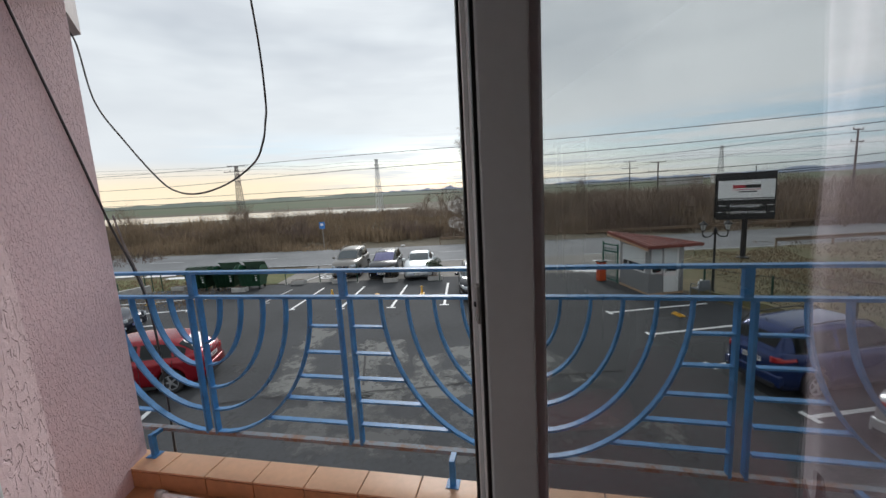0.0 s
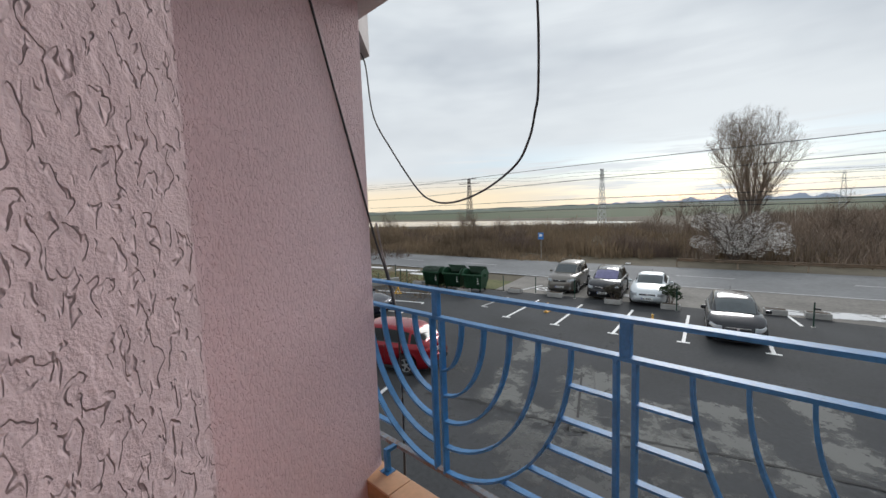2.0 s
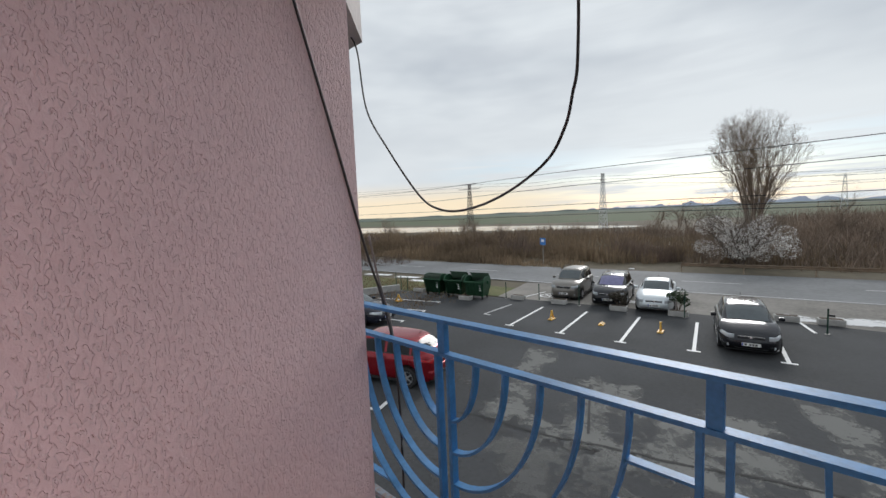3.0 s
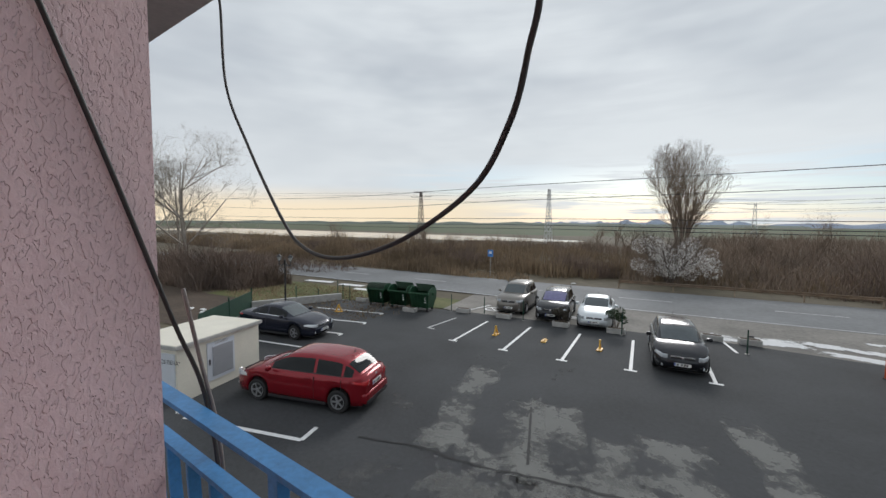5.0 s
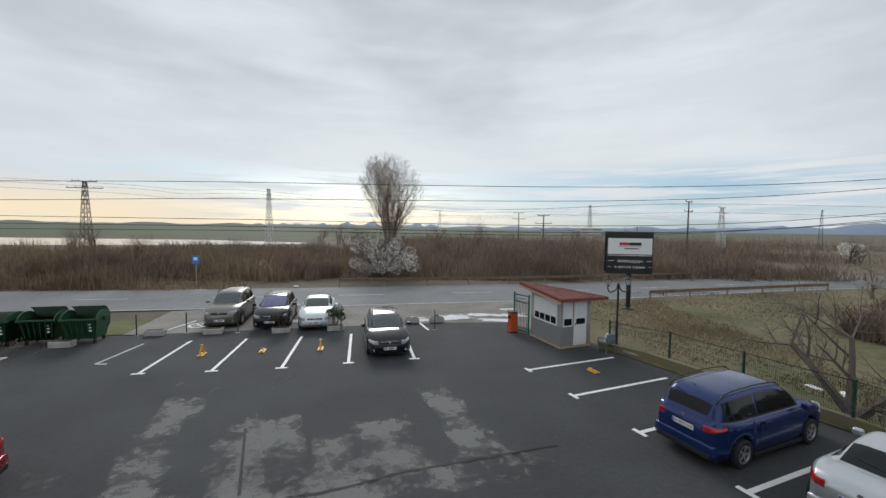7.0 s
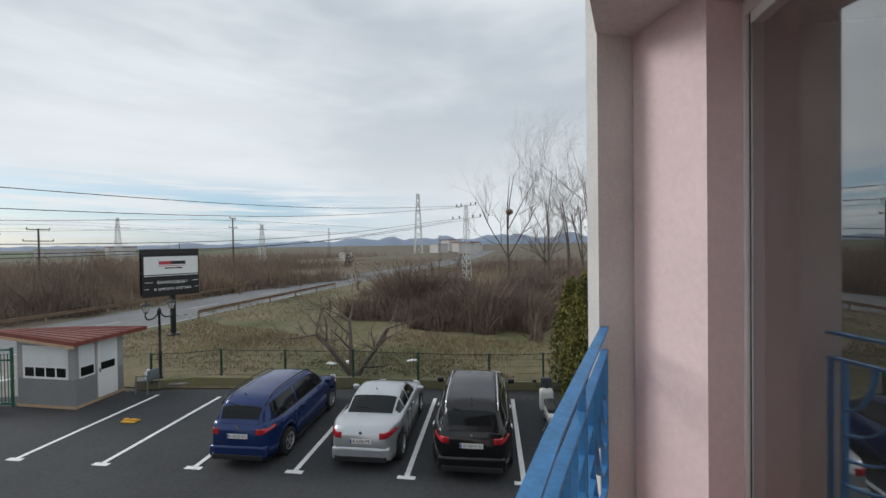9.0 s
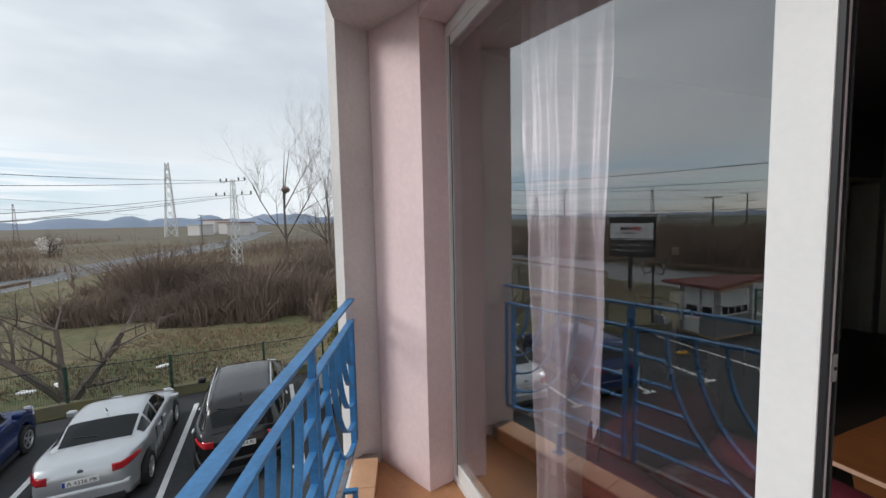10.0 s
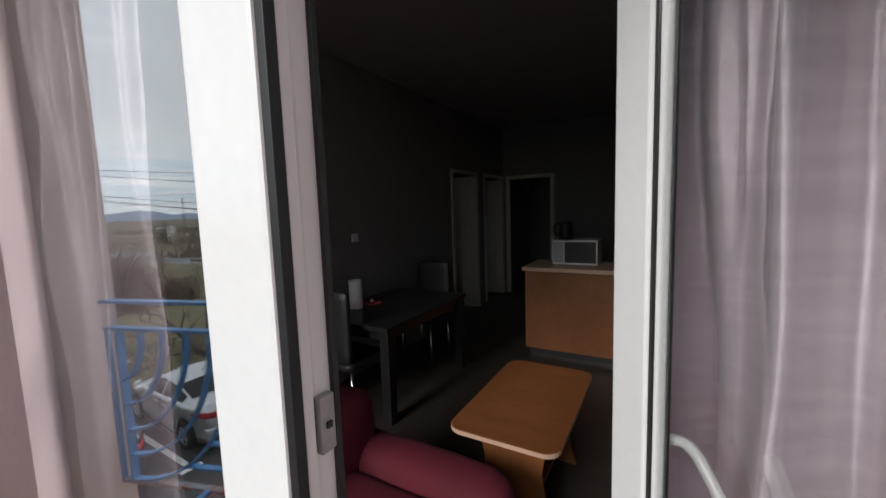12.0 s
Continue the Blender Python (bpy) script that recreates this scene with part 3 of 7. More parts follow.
for a, b in (((-5.35, 11.3), (-4.35, 8.7)),):
    structure("pavement", bar((*a, G + 0.0125), (*b, G + 0.0125), 0.06, 0.003), M["tyre"], "short dark crack in the asphalt", "crack")
for q in ((-1.6, 23.3, 2.6, 24.2, 1.5), (1.2, 24.6, 6.0, 24.4, 0.9), (2.0, 23.4, 5.0, 22.9, 0.8), (-8.5, 22.9, -6.5, 23.2, 0.9), (4.4, 26.1, 6.2, 26.3, 0.5)):
    stain(*q, M["lime"], "white spilt lime on the ground")


# parking bay lines, each with a foot across its end
def bay_line(x0, y0, x1, y1, foot=0.42, material="paint", corner=0):
    a, b = Vector((x0, y0)), Vector((x1, y1))
    bm = bmesh.new()
    length = (b - a).length
    box(0, length, -0.06, 0.06, G + 0.006, G + 0.0125, bm=bm)
    if foot:
        lo, hi = (-foot / 2, foot / 2) if corner == 0 else ((0, foot) if corner > 0 else (-foot, 0))
        box(-0.06, 0.06, lo, hi, G + 0.006, G + 0.013, bm=bm)
    ob = structure("pavement", bm, M[material], "white painted parking bay line", "parking line")
    ob.matrix_world = pose(x0, y0, 0, 0, 0, math.degrees(math.atan2(b.y - a.y, b.x - a.x)))


for q in ((-10.75, 15.26, -11.2, 19.3), (-8.34, 15.45, -8.85, 19.6), (-5.93, 15.69, -6.42, 19.9), (-3.55, 16.16, -4.14, 20.3), (-0.99, 16.58, -1.6, 20.8),
          (3.3, 15.2, 7.3, 16.5), (4.1, 12.9, 8.1, 14.25), (4.95, 10.64, 9.0, 12.0), (5.83, 8.29, 10.2, 9.7), (6.72, 5.78, 11.0, 7.2), (7.6, 3.3, 12.0, 4.78)):
    bay_line(*q)
bay_line(-13.0, 16.3, -13.0, 18.9, 0.4, "paint_worn", -1)
for q in ((-17.0, 17.17, -21.4, 15.8), (-16.2, 15.08, -20.5, 13.7), (-15.6, 12.96, -20, 11.6), (-14.9, 10.75, -20, 9.4)):
    bay_line(*q, 0.3, "paint", 1)
bay_line(-9.2, 6.35, -12.7, 5.15, 0.62, "paint", -1)
bay_line(-13.1, 5.15, -12.75, 5.95, 0.25, "paint", 1)
bay_line(-13.9, 4.3, -15.2, 3.9, 0.3, "paint", 1)
for q in ((-13.6, 20.2, -13.1, 23.2), (-11.3, 20.6, -10.8, 23.0), (-0.3, 21.0, -0.9, 23.0)):
    bay_line(*q, 0)
ring = bmesh.new()
for k in range(28):
    a0, a1 = k * math.tau / 28, (k + 1) * math.tau / 28
    ring.faces.new([ring.verts.new((r * math.cos(a), r * math.sin(a), 0)) for r, a in ((0.42, a0), (0.55, a0), (0.55, a1), (0.42, a1))])
for s in (-1, 1):
    bar((-0.3, -0.3 * s, 0), (0.3, 0.3 * s, 0), 0.1, 0.004, ring)
structure("pavement", ring, M["paint"], "white painted wheel symbol on the asphalt", "road marking").matrix_world = pose(-12.4, 22.2, G + 0.006)

# kerb under the fence on one side, low wall on the other
KERB = [(7.3, 17.9), (8.6, 16.3), (9.1, 15.0), (10.0, 12.9), (11.0, 10.6), (11.75, 8.2), (12.6, 5.75), (13.5, 3.6), (15.5, -1)]
for a, b in zip(KERB, KERB[1:]):
    structure("kerb", bar((*a, G + 0.13), (*b, G + 0.13), 0.22, 0.32), M["kerb"], "mossy concrete kerb under the wire fence", "kerb")
for a, b in zip([(-24.2, 13.2), (-22.2, 18.4)], [(-22.2, 18.4)]):
    structure("wall_low", bar((*a, G + 0.2), (*b, G + 0.2), 0.25, 0.5), M["concrete"], "low concrete wall beside the parking bays", "wall")


# ---- the building: walls round the balcony ----
Z0, Z1 = -0.45, 3.3
structure("wall_west", prism([(-2.43, 1.33), (-1.985, -0.22), (-2.35, -0.33), (-2.80, 1.22)], Z0, Z1), M["pink"], "pink trowelled render wall beside the balcony", "wall")
structure("wall_jamb", prism([(-0.875, -0.150), (-0.99, 0.035), (-2.02, -0.24), (-1.98, -0.44), (-0.96, -0.21)], Z0, Z1), M["pink_rough"], "rough pink render reveal of the balcony door", "wall")
structure("wall_east", prism([(1.875, 0.585), (1.741, 0.817), (2.15, 1.165), (2.36, 0.88), (1.95, 0.56)], Z0, Z1), M["pink_smooth"], "pale pink render pier beside the balcony door", "wall")
structure("wall_fin", prism([(2.153, 1.168), (1.985, 1.375), (2.12, 1.455), (2.6, 1.45), (2.6, 1.0), (2.37, 0.90)], -4, 3.6), M["grey_wall"], "grey-white pier at the end of the balcony", "wall")
structure("ceiling_balcony", prism([(-1.9, 1.43), (1.98, 1.38), (2.16, 1.16), (1.90, 0.56), (-1.0, -0.15), (-1.9, 0.6)], 2.98, 3.3), M["soffit"], "underside of the balcony above", "ceiling")
structure("ceiling_balcony", prism([(-4.6, 1.82), (-3.0, 1.84), (-2.62, 1.45), (-1.9, 1.43), (-1.9, 0.55), (-4.6, 0.55)], 2.68, 3.3), M["soffit"], "lower soffit beyond the pink wall", "ceiling")
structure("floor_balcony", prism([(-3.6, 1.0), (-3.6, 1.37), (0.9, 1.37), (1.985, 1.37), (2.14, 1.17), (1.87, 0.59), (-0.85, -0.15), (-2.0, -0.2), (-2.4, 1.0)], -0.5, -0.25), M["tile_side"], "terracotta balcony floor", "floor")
structure("wall_below", prism([(-3.6, 0.9), (2.3, 0.9), (2.3, 0.6), (-3.6, 0.6)], G, -0.5), M["pink"], "pink outer wall under the balcony", "wall")

curb = tagged(part("curb", box(-3.5, 2.05, 1.195, 1.345, -0.25, -0.132), M["grout"]), "tiled curb along the balcony edge", "curb", kind="structure")
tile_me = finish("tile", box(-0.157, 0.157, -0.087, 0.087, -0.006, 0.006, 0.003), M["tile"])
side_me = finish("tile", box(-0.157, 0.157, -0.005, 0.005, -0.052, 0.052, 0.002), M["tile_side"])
for i in range(17):
    x = -3.3 + i * 0.32
    for me, p in ((tile_me, (x, 1.268, -0.126)), (side_me, (x, 1.189, -0.192))):
        ob = new("tile", me)
        ob.parent = curb
        ob.matrix_basis = pose(*p, random.uniform(-0.3, 0.3), random.uniform(-0.3, 0.3), random.uniform(-0.3, 0.3))

pipe = tagged(part("pipe", tube([(-2.12, 1.13, -0.215), (-2.07, 1.115, -0.215), (-1.6, 1.11, -0.222), (-0.4, 1.09, -0.225)], 0.018, n=10), M["pvc"], smooth=True),
              "white plastic drain pipe lying along the curb", "pipe")
part("elbow", tube([(-2.15, 1.13, -0.25), (-2.14, 1.13, -0.215), (-2.09, 1.12, -0.213)], 0.023, n=10), M["concrete"], pipe, smooth=True)


# ---- balcony railing ----
RY, ZT, ZM, ZB = 1.40, 1.055, 0.905, 0.015
railing = thing("railing", pose(0, 0, 0), "blue painted steel balcony railing with fans of curved bars", "railing")


def ry(x):
    """The railing bends in slightly towards its end."""
    return RY if x < 0.4 else RY - 0.055 * (x - 0.4) / 1.6


def rbar(name, x0, z0, x1, z1, w, d, material="blue"):
    """A flat bar in the railing's plane, w thick in the plane and d deep."""
    part(name, bar((x0, ry(x0), z0), (x1, ry(x1), z1), d, w, up=(0, 0, 1) if abs(x1 - x0) > abs(z1 - z0) else (1, 0, 0)), M[material], railing)


for a, b in ((-3.5, 0.4), (0.4, 2.05)):
    rbar("top_rail", a, ZT, b, ZT, 0.016, 0.050)
    rbar("middle_rail", a, ZM, b, ZM, 0.016, 0.042)
    rbar("bottom_rail", a, ZB, b, ZB, 0.022, 0.036, "rust")
SP = 0.98
for i in range(-3, 3):
    cx = i * SP if i < 2 else 1.98
    fan = i % 2 == 0
    for s in (-1, 1):
        px = cx + s * 0.034
        if px < 2.04:
            rbar("post", px, ZB, px, ZM, 0.016, 0.038)
    if i < 2:
        part("spacer", box(cx - 0.020, cx + 0.020, ry(cx) - 0.016, ry(cx) + 0.016, ZM, ZT, 0.002), M["blue"], railing)
    if not fan:
        continue
    for s in (-1, 1):
        if (i == 2 and s > 0):
            continue
        span = SP - 0.07
        for k, r in enumerate((0.177, 0.319, 0.467, 0.616, 0.767)):
            v = r + 0.115
            bm = bmesh.new()
            prev = None
            for j in range(17):
                t = j / 16 * math.pi / 2
                x = cx + s * (0.03 + (r - 0.03) * math.cos(t) ** 1.0)
                z = ZM - v * math.sin(t)
                nrm = Vector((math.cos(t) * s, 0, -math.sin(t))) * 0.006
                ring = [bm.verts.new(Vector((x, ry(x) + dy, z)) + nrm * q) for q, dy in ((1, -0.017), (1, 0.017), (-1, 0.017), (-1, -0.017))]
                if prev:
                    for m4 in range(4):
                        bm.faces.new((prev[m4], prev[(m4 + 1) % 4], ring[(m4 + 1) % 4], ring[m4]))
                prev = ring
            bmesh.ops.recalc_face_normals(bm, faces=bm.faces)
            part("curved_bar", bm, M["blue"], railing)
        for dz in (0.17, 0.327, 0.479, 0.62, 0.763):
            q = min(1.0, dz / 0.882)
            x0 = cx + s * (0.03 + 0.737 * math.sqrt(1 - q * q))
            x1 = cx + s * (SP - 0.034)
            rbar("rung", x0, ZM - dz, x1, ZM - dz, 0.010, 0.034)
for x in (-2.35, -0.40, 1.45):
    part("foot", box(x - 0.015, x + 0.015, ry(x) - 0.10, ry(x) - 0.07, -0.122, ZB + 0.011, 0.002), M["blue"], railing)
    part("foot_plate", box(x - 0.035, x + 0.035, ry(x) - 0.12, ry(x) - 0.05, -0.122, -0.116), M["blue"], railing)
    part("bracket", bar((x, ry(x) - 0.085, ZB), (x, ry(x) + 0.018, ZB), 0.03, 0.02), M["blue"], railing)


# ---- loose cables at the balcony ----
def curve_pts(pts, n=10):
    """A smooth line through points."""
    out = []
    P = [Vector(p) for p in pts]
    P = [P[0] * 2 - P[1]] + P + [P[-1] * 2 - P[-2]]
    for i in range(1, len(P) - 2):
        for k in range(n):
            t = k / n
            out.append(0.5 * ((2 * P[i]) + (P[i + 1] - P[i - 1]) * t + (2 * P[i - 1] - 5 * P[i] + 4 * P[i + 1] - P[i + 2]) * t * t + (3 * P[i] - P[i - 1] - 3 * P[i + 1] + P[i + 2]) * t ** 3))
    out.append(P[-2])
    return out


tagged(part("cable", tube(curve_pts([(-2.9979999999999998, 1.742, 2.7), (-2.968, 1.772, 2.588), (-2.858, 1.737, 2.196), (-2.626, 1.703, 1.909), (-2.354, 1.669, 1.63), (-2.181, 1.634, 1.543), (-1.982, 1.6, 1.527), (-1.745, 1.566, 1.578), (-1.53, 1.531, 1.681), (-1.434, 1.497, 1.785), (-1.403, 1.497, 1.893), (-1.379, 1.488, 2.011), (-1.362, 1.454, 2.368), (-1.36, 1.36, 3.0)]), 0.0056, n=8), M["cable"], smooth=True),
       "slack black cable hanging in a loop before the balcony", "cable")
tagged(part("cable", tube(curve_pts([(-2.28, 0.82, 2.95), (-2.33, 1.02, 2.35), (-2.385, 1.21, 1.8), (-2.425, 1.36, 1.34), (-2.42, 1.435, 1.1), (-2.35, 1.445, 0.8), (-2.33, 1.445, 0.3), (-2.35, 1.445, -0.3)]), 0.0065, n=8), M["cable"], smooth=True),
       "dark cable running down the pink wall", "cable")
tagged(part("cable", tube(curve_pts([(-2.452, 1.40, 1.42), (-2.44, 1.435, 1.2), (-2.39, 1.462, 0.95), (-2.36, 1.465, 0.6), (-2.36, 1.465, -0.3)]), 0.006, n=8), M["cable_grey"], smooth=True),
       "grey cable hanging over the railing", "cable")


# ---- balcony door and window ----
BF = pose(-0.035, 0.088, 0, 0, 0, 16)      # frame of the facade: x along it, y outwards
ZH = 2.81


def bpart(name, x0, x1, y0, y1, z0, z1, material, parent, bevel=0.003, label=""):
    return part(name, box(x0, x1, y0, y1, z0, z1, bevel), M[material], parent, label)


win = thing("window_1", BF, "white plastic balcony window with a large fixed pane", "window", kind="structure")
bpart("jamb", -0.92, -0.815, -0.07, 0.004, -0.25, ZH, "pvc", win)
bpart("gasket", -0.815, -0.806, -0.032, -0.018, -0.2, ZH, "gasket", win, 0)
bpart("jamb", 1.935, 1.982, -0.07, 0.012, -0.25, ZH, "pvc", win)
bpart("head", -0.92, 1.982, -0.07, 0.012, ZH, ZH + 0.08, "pvc", win)
bpart("threshold", -0.815, 1.935, -0.07, 0.012, -0.25, -0.20, "pvc", win)
bpart("mullion", -0.045, 0.065, -0.026, 0.012, -0.20, ZH, "pvc", win, 0.006)
bpart("mullion_back", -0.040, 0.036, -0.060, -0.027, -0.20, ZH, "pvc", win, 0.004)
bpart("mullion_ridge", -0.052, -0.045, -0.018, -0.006, -0.20, ZH, "pvc", win, 0.001)
bpart("gasket", -0.056, -0.045, -0.003, 0.009, -0.20, ZH, "gasket", win, 0.001)
bpart("gasket", -0.046, -0.040, -0.058, -0.050, -0.20, ZH, "gasket", win, 0.001)
plate = bpart("strike_plate", -0.050, -0.040, -0.046, -0.027, 1.252, 1.312, "steel", win, 0.002, "zinc strike plate of the door lock")
bpart("screw", -0.053, -0.0495, -0.040, -0.033, 1.278, 1.285, "gasket", plate, 0.001)
# this stile is a darker grey than the rest of the frame
bpart("stile", 1.905, 1.935, -0.060, -0.004, -0.20, ZH, "pvc_grey", win, 0.004)
bpart("stile_groove", 1.918, 1.923, -0.006, -0.001, -0.20, ZH, "gasket", win, 0)
bpart("rail", 0.065, 1.905, -0.062, 0.004, -0.20, -0.11, "pvc", win, 0.004)
bpart("rail", 0.065, 1.905, -0.062, 0.004, ZH - 0.06, ZH, "pvc", win, 0.004)
pane = bpart("pane", 0.066, 1.905, -0.010, -0.005, -0.11, ZH - 0.06, "glass", win, 0)
pane.visible_shadow = False

LW = 0.76
leaf = thing("door_1", BF @ pose(-0.806, -0.052, 0, 0, 0, -46), "white plastic balcony door standing open into the room", "door", kind="structure")
bpart("stile", 0.0, 0.085, -0.03, 0.03, -0.19, ZH - 0.01, "pvc", leaf, 0.005)
bpart("stile", LW - 0.085, LW, -0.03, 0.03, -0.19, ZH - 0.01, "pvc", leaf, 0.005)
for z in (-0.19, ZH - 0.095):
    bpart("rail", 0.085, LW - 0.085, -0.03, 0.03, z, z + 0.085, "pvc", leaf, 0.005)
for x in (0.085, LW - 0.091):
    for y in (-0.022, 0.016):
        bpart("gasket", x, x + 0.006, y, y + 0.006, -0.1, ZH - 0.1, "gasket", leaf, 0)
bpart("gasket", LW - 0.001, LW + 0.006, -0.004, 0.006, -0.19, ZH - 0.01, "gasket", leaf, 0)
bpart("gasket", -0.006, 0.001, 0.010, 0.020, -0.19, ZH - 0.01, "gasket", leaf, 0)
pane2 = bpart("pane", 0.085, LW - 0.085, -0.002, 0.002, -0.105, ZH - 0.095, "glass", leaf, 0)
pane2.visible_shadow = False
part("handle_plate", box(LW - 0.06, LW - 0.03, -0.045, -0.03, 0.93, 1.08, 0.005), M["pvc"], leaf)
part("handle", tube(curve_pts([(LW - 0.045, -0.045, 1.03), (LW - 0.05, -0.075, 1.03), (LW - 0.085, -0.085, 1.025), (LW - 0.14, -0.085, 0.97), (LW - 0.175, -0.085, 0.925)], 6), 0.011, n=10), M["pvc"], leaf, "white lever handle", smooth=True)


def curtain(a0, b0, a1, b1, z0, z1, folds, depth, seed, gather=0.0):
    """A hanging cloth with uneven folds between two places of the facade's plan."""
    rnd = random.Random(seed)
    ph = [rnd.uniform(0, 6.28) for _ in range(6)]
    p0, p1 = Vector((a0, b0)), Vector((a1, b1))
    d = p1 - p0
    n = Vector((-d.y, d.x)).normalized()
    cols, rows = 130, 44
    vs, fs = [], []
    for j in range(rows + 1):
        v = j / rows
        z = z1 + (z0 - z1) * v
        squeeze = 1 - gather * v ** 1.3
        for i in range(cols + 1):
            u = i / cols
            ww = u + 0.025 * math.sin(5 * u + 2.2 * v + ph[0])
            w = math.sin(ww * folds * 6.283 + ph[1] + 0.5 * math.sin(2.5 * v + ph[2])) + 0.4 * math.sin(ww * folds * 2.3 * 6.283 + ph[3] + 0.8 * v) + 0.3 * math.sin(9 * v + 14 * u + ph[4])
            amp = depth * (0.55 + 0.6 * v) * (0.75 + 0.4 * math.sin(7 * u + ph[5]))
            crease = 0.022 * noise.noise(Vector((u * 9, v * 6, seed)))
            p = p0 + d * (0.5 + (u - 0.5) * squeeze) + n * (w * amp + crease)
            vs.append((p.x, p.y, z))
    for j in range(rows):
        for i in range(cols):
            k = j * (cols + 1) + i
            fs.append((k, k + 1, k + cols + 2, k + cols + 1))
    me = bpy.data.meshes.new("curtain")
    me.from_pydata(vs, [], fs)
    me.materials.append(M["curtain"])
    me.shade_smooth()
    ob = new("curtain", me)
    ob.matrix_world = BF
    return ob


tagged(curtain(0.84, -0.28, 1.44, -0.24, -0.05, 2.84, 3.4, 0.05, 3, 0.25), "gathered mauve satin curtain behind the fixed pane", "curtain")
tagged(curtain(-0.32, -0.93, -1.32, -0.34, -0.05, 2.84, 3.6, 0.115, 8), "mauve satin curtain hanging behind the open door", "curtain")
rod = tagged(part("curtain_rod", tube([(-1.5, -0.33, 2.86), (1.9, -0.33, 2.86)], 0.012, n=8), M["steel"], smooth=True), "steel curtain rod above the window", "curtain rod")
rod.matrix_world = BF


# ---- the room behind ----
def room(name, x0, x1, y0, y1, z0, z1, material, label, category):
    ob = structure(name, box(x0, x1, y0, y1, z0, z1), M[material], label, category)
    ob.matrix_world = BF
    return ob


FZ, CZ = -0.10, 2.90
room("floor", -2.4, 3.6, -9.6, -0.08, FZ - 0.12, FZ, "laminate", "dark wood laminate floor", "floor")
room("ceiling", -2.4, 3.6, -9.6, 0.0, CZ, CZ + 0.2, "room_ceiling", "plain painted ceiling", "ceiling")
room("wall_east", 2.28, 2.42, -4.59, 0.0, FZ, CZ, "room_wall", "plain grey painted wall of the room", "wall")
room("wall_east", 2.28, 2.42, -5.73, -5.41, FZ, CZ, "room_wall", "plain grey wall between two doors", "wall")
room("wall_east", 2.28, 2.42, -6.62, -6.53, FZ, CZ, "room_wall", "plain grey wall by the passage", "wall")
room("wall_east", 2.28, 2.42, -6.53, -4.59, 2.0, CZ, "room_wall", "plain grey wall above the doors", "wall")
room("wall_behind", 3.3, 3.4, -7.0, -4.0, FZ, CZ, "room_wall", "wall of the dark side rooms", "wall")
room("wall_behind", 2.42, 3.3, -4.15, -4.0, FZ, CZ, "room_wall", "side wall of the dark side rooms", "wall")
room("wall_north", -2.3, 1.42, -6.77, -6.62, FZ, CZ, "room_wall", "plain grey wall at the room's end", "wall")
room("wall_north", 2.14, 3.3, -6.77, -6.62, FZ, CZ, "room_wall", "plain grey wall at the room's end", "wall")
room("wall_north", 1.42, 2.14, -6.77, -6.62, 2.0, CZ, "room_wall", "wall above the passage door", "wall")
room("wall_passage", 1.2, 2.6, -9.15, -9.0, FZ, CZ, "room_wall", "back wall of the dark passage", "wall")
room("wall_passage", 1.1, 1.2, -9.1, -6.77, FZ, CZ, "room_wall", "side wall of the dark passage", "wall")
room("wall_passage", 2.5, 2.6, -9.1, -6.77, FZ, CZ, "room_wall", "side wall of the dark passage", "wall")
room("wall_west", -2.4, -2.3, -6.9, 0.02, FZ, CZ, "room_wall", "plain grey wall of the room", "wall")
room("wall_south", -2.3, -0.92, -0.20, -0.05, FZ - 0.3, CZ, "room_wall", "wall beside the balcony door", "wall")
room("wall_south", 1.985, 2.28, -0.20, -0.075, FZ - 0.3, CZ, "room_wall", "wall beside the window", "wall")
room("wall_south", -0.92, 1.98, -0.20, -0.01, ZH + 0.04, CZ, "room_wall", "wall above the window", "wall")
room("wall_lintel", -0.93, 1.93, -0.005, 0.205, ZH + 0.083, 2.978, "pink_smooth", "pink render lintel over the balcony door", "wall")


def inner_door(name, m, swing, label):
    d = thing(name, BF @ m, label, "door", kind="structure")
    for x0, x1 in ((-0.07, 0.0), (0.74, 0.81)):
        part("door_frame", box(x0, x1, -0.01, 0.16, FZ, 2.06, 0.004), M["cream_door"], d)
    part("door_frame", box(-0.07, 0.81, -0.01, 0.16, 2.0, 2.06, 0.004), M["cream_door"], d)
    lf = part("door_leaf", box(0, 0.72, -0.02, 0.02, FZ + 0.01, 1.99, 0.004), M["cream_door"], d)
    lf.matrix_basis = pose(0.01, 0.02, 0, 0, 0, swing)
    for z in (0.25, 1.2):
        part("panel", box(0.13, 0.59, -0.026, 0.026, z - 0.15, z + 0.65, 0.006), M["cream_door"], lf)
    part("handle", box(0.62, 0.68, -0.055, 0.055, 0.93, 0.96, 0.006), M["steel"], lf)
    for z in (0.2, 1.75):
        part("hinge", box(-0.012, 0.012, -0.028, -0.018, z, z + 0.1, 0.003), M["gasket"], lf)


inner_door("door_2", pose(2.27, -5.40, 0, 0, 0, 90) @ pose(0, -0.15, 0), -72, "cream inner door standing ajar in the grey wall")
inner_door("door_3", pose(2.27, -6.52, 0, 0, 0, 90) @ pose(0, -0.15, 0), -66, "cream inner door standing open near the passage")
inner_door("door_4", pose(1.41, -6.63, 0, 0, 0, 0) @ pose(0, -0.13, 0), -75, "cream-framed passage door standing open")

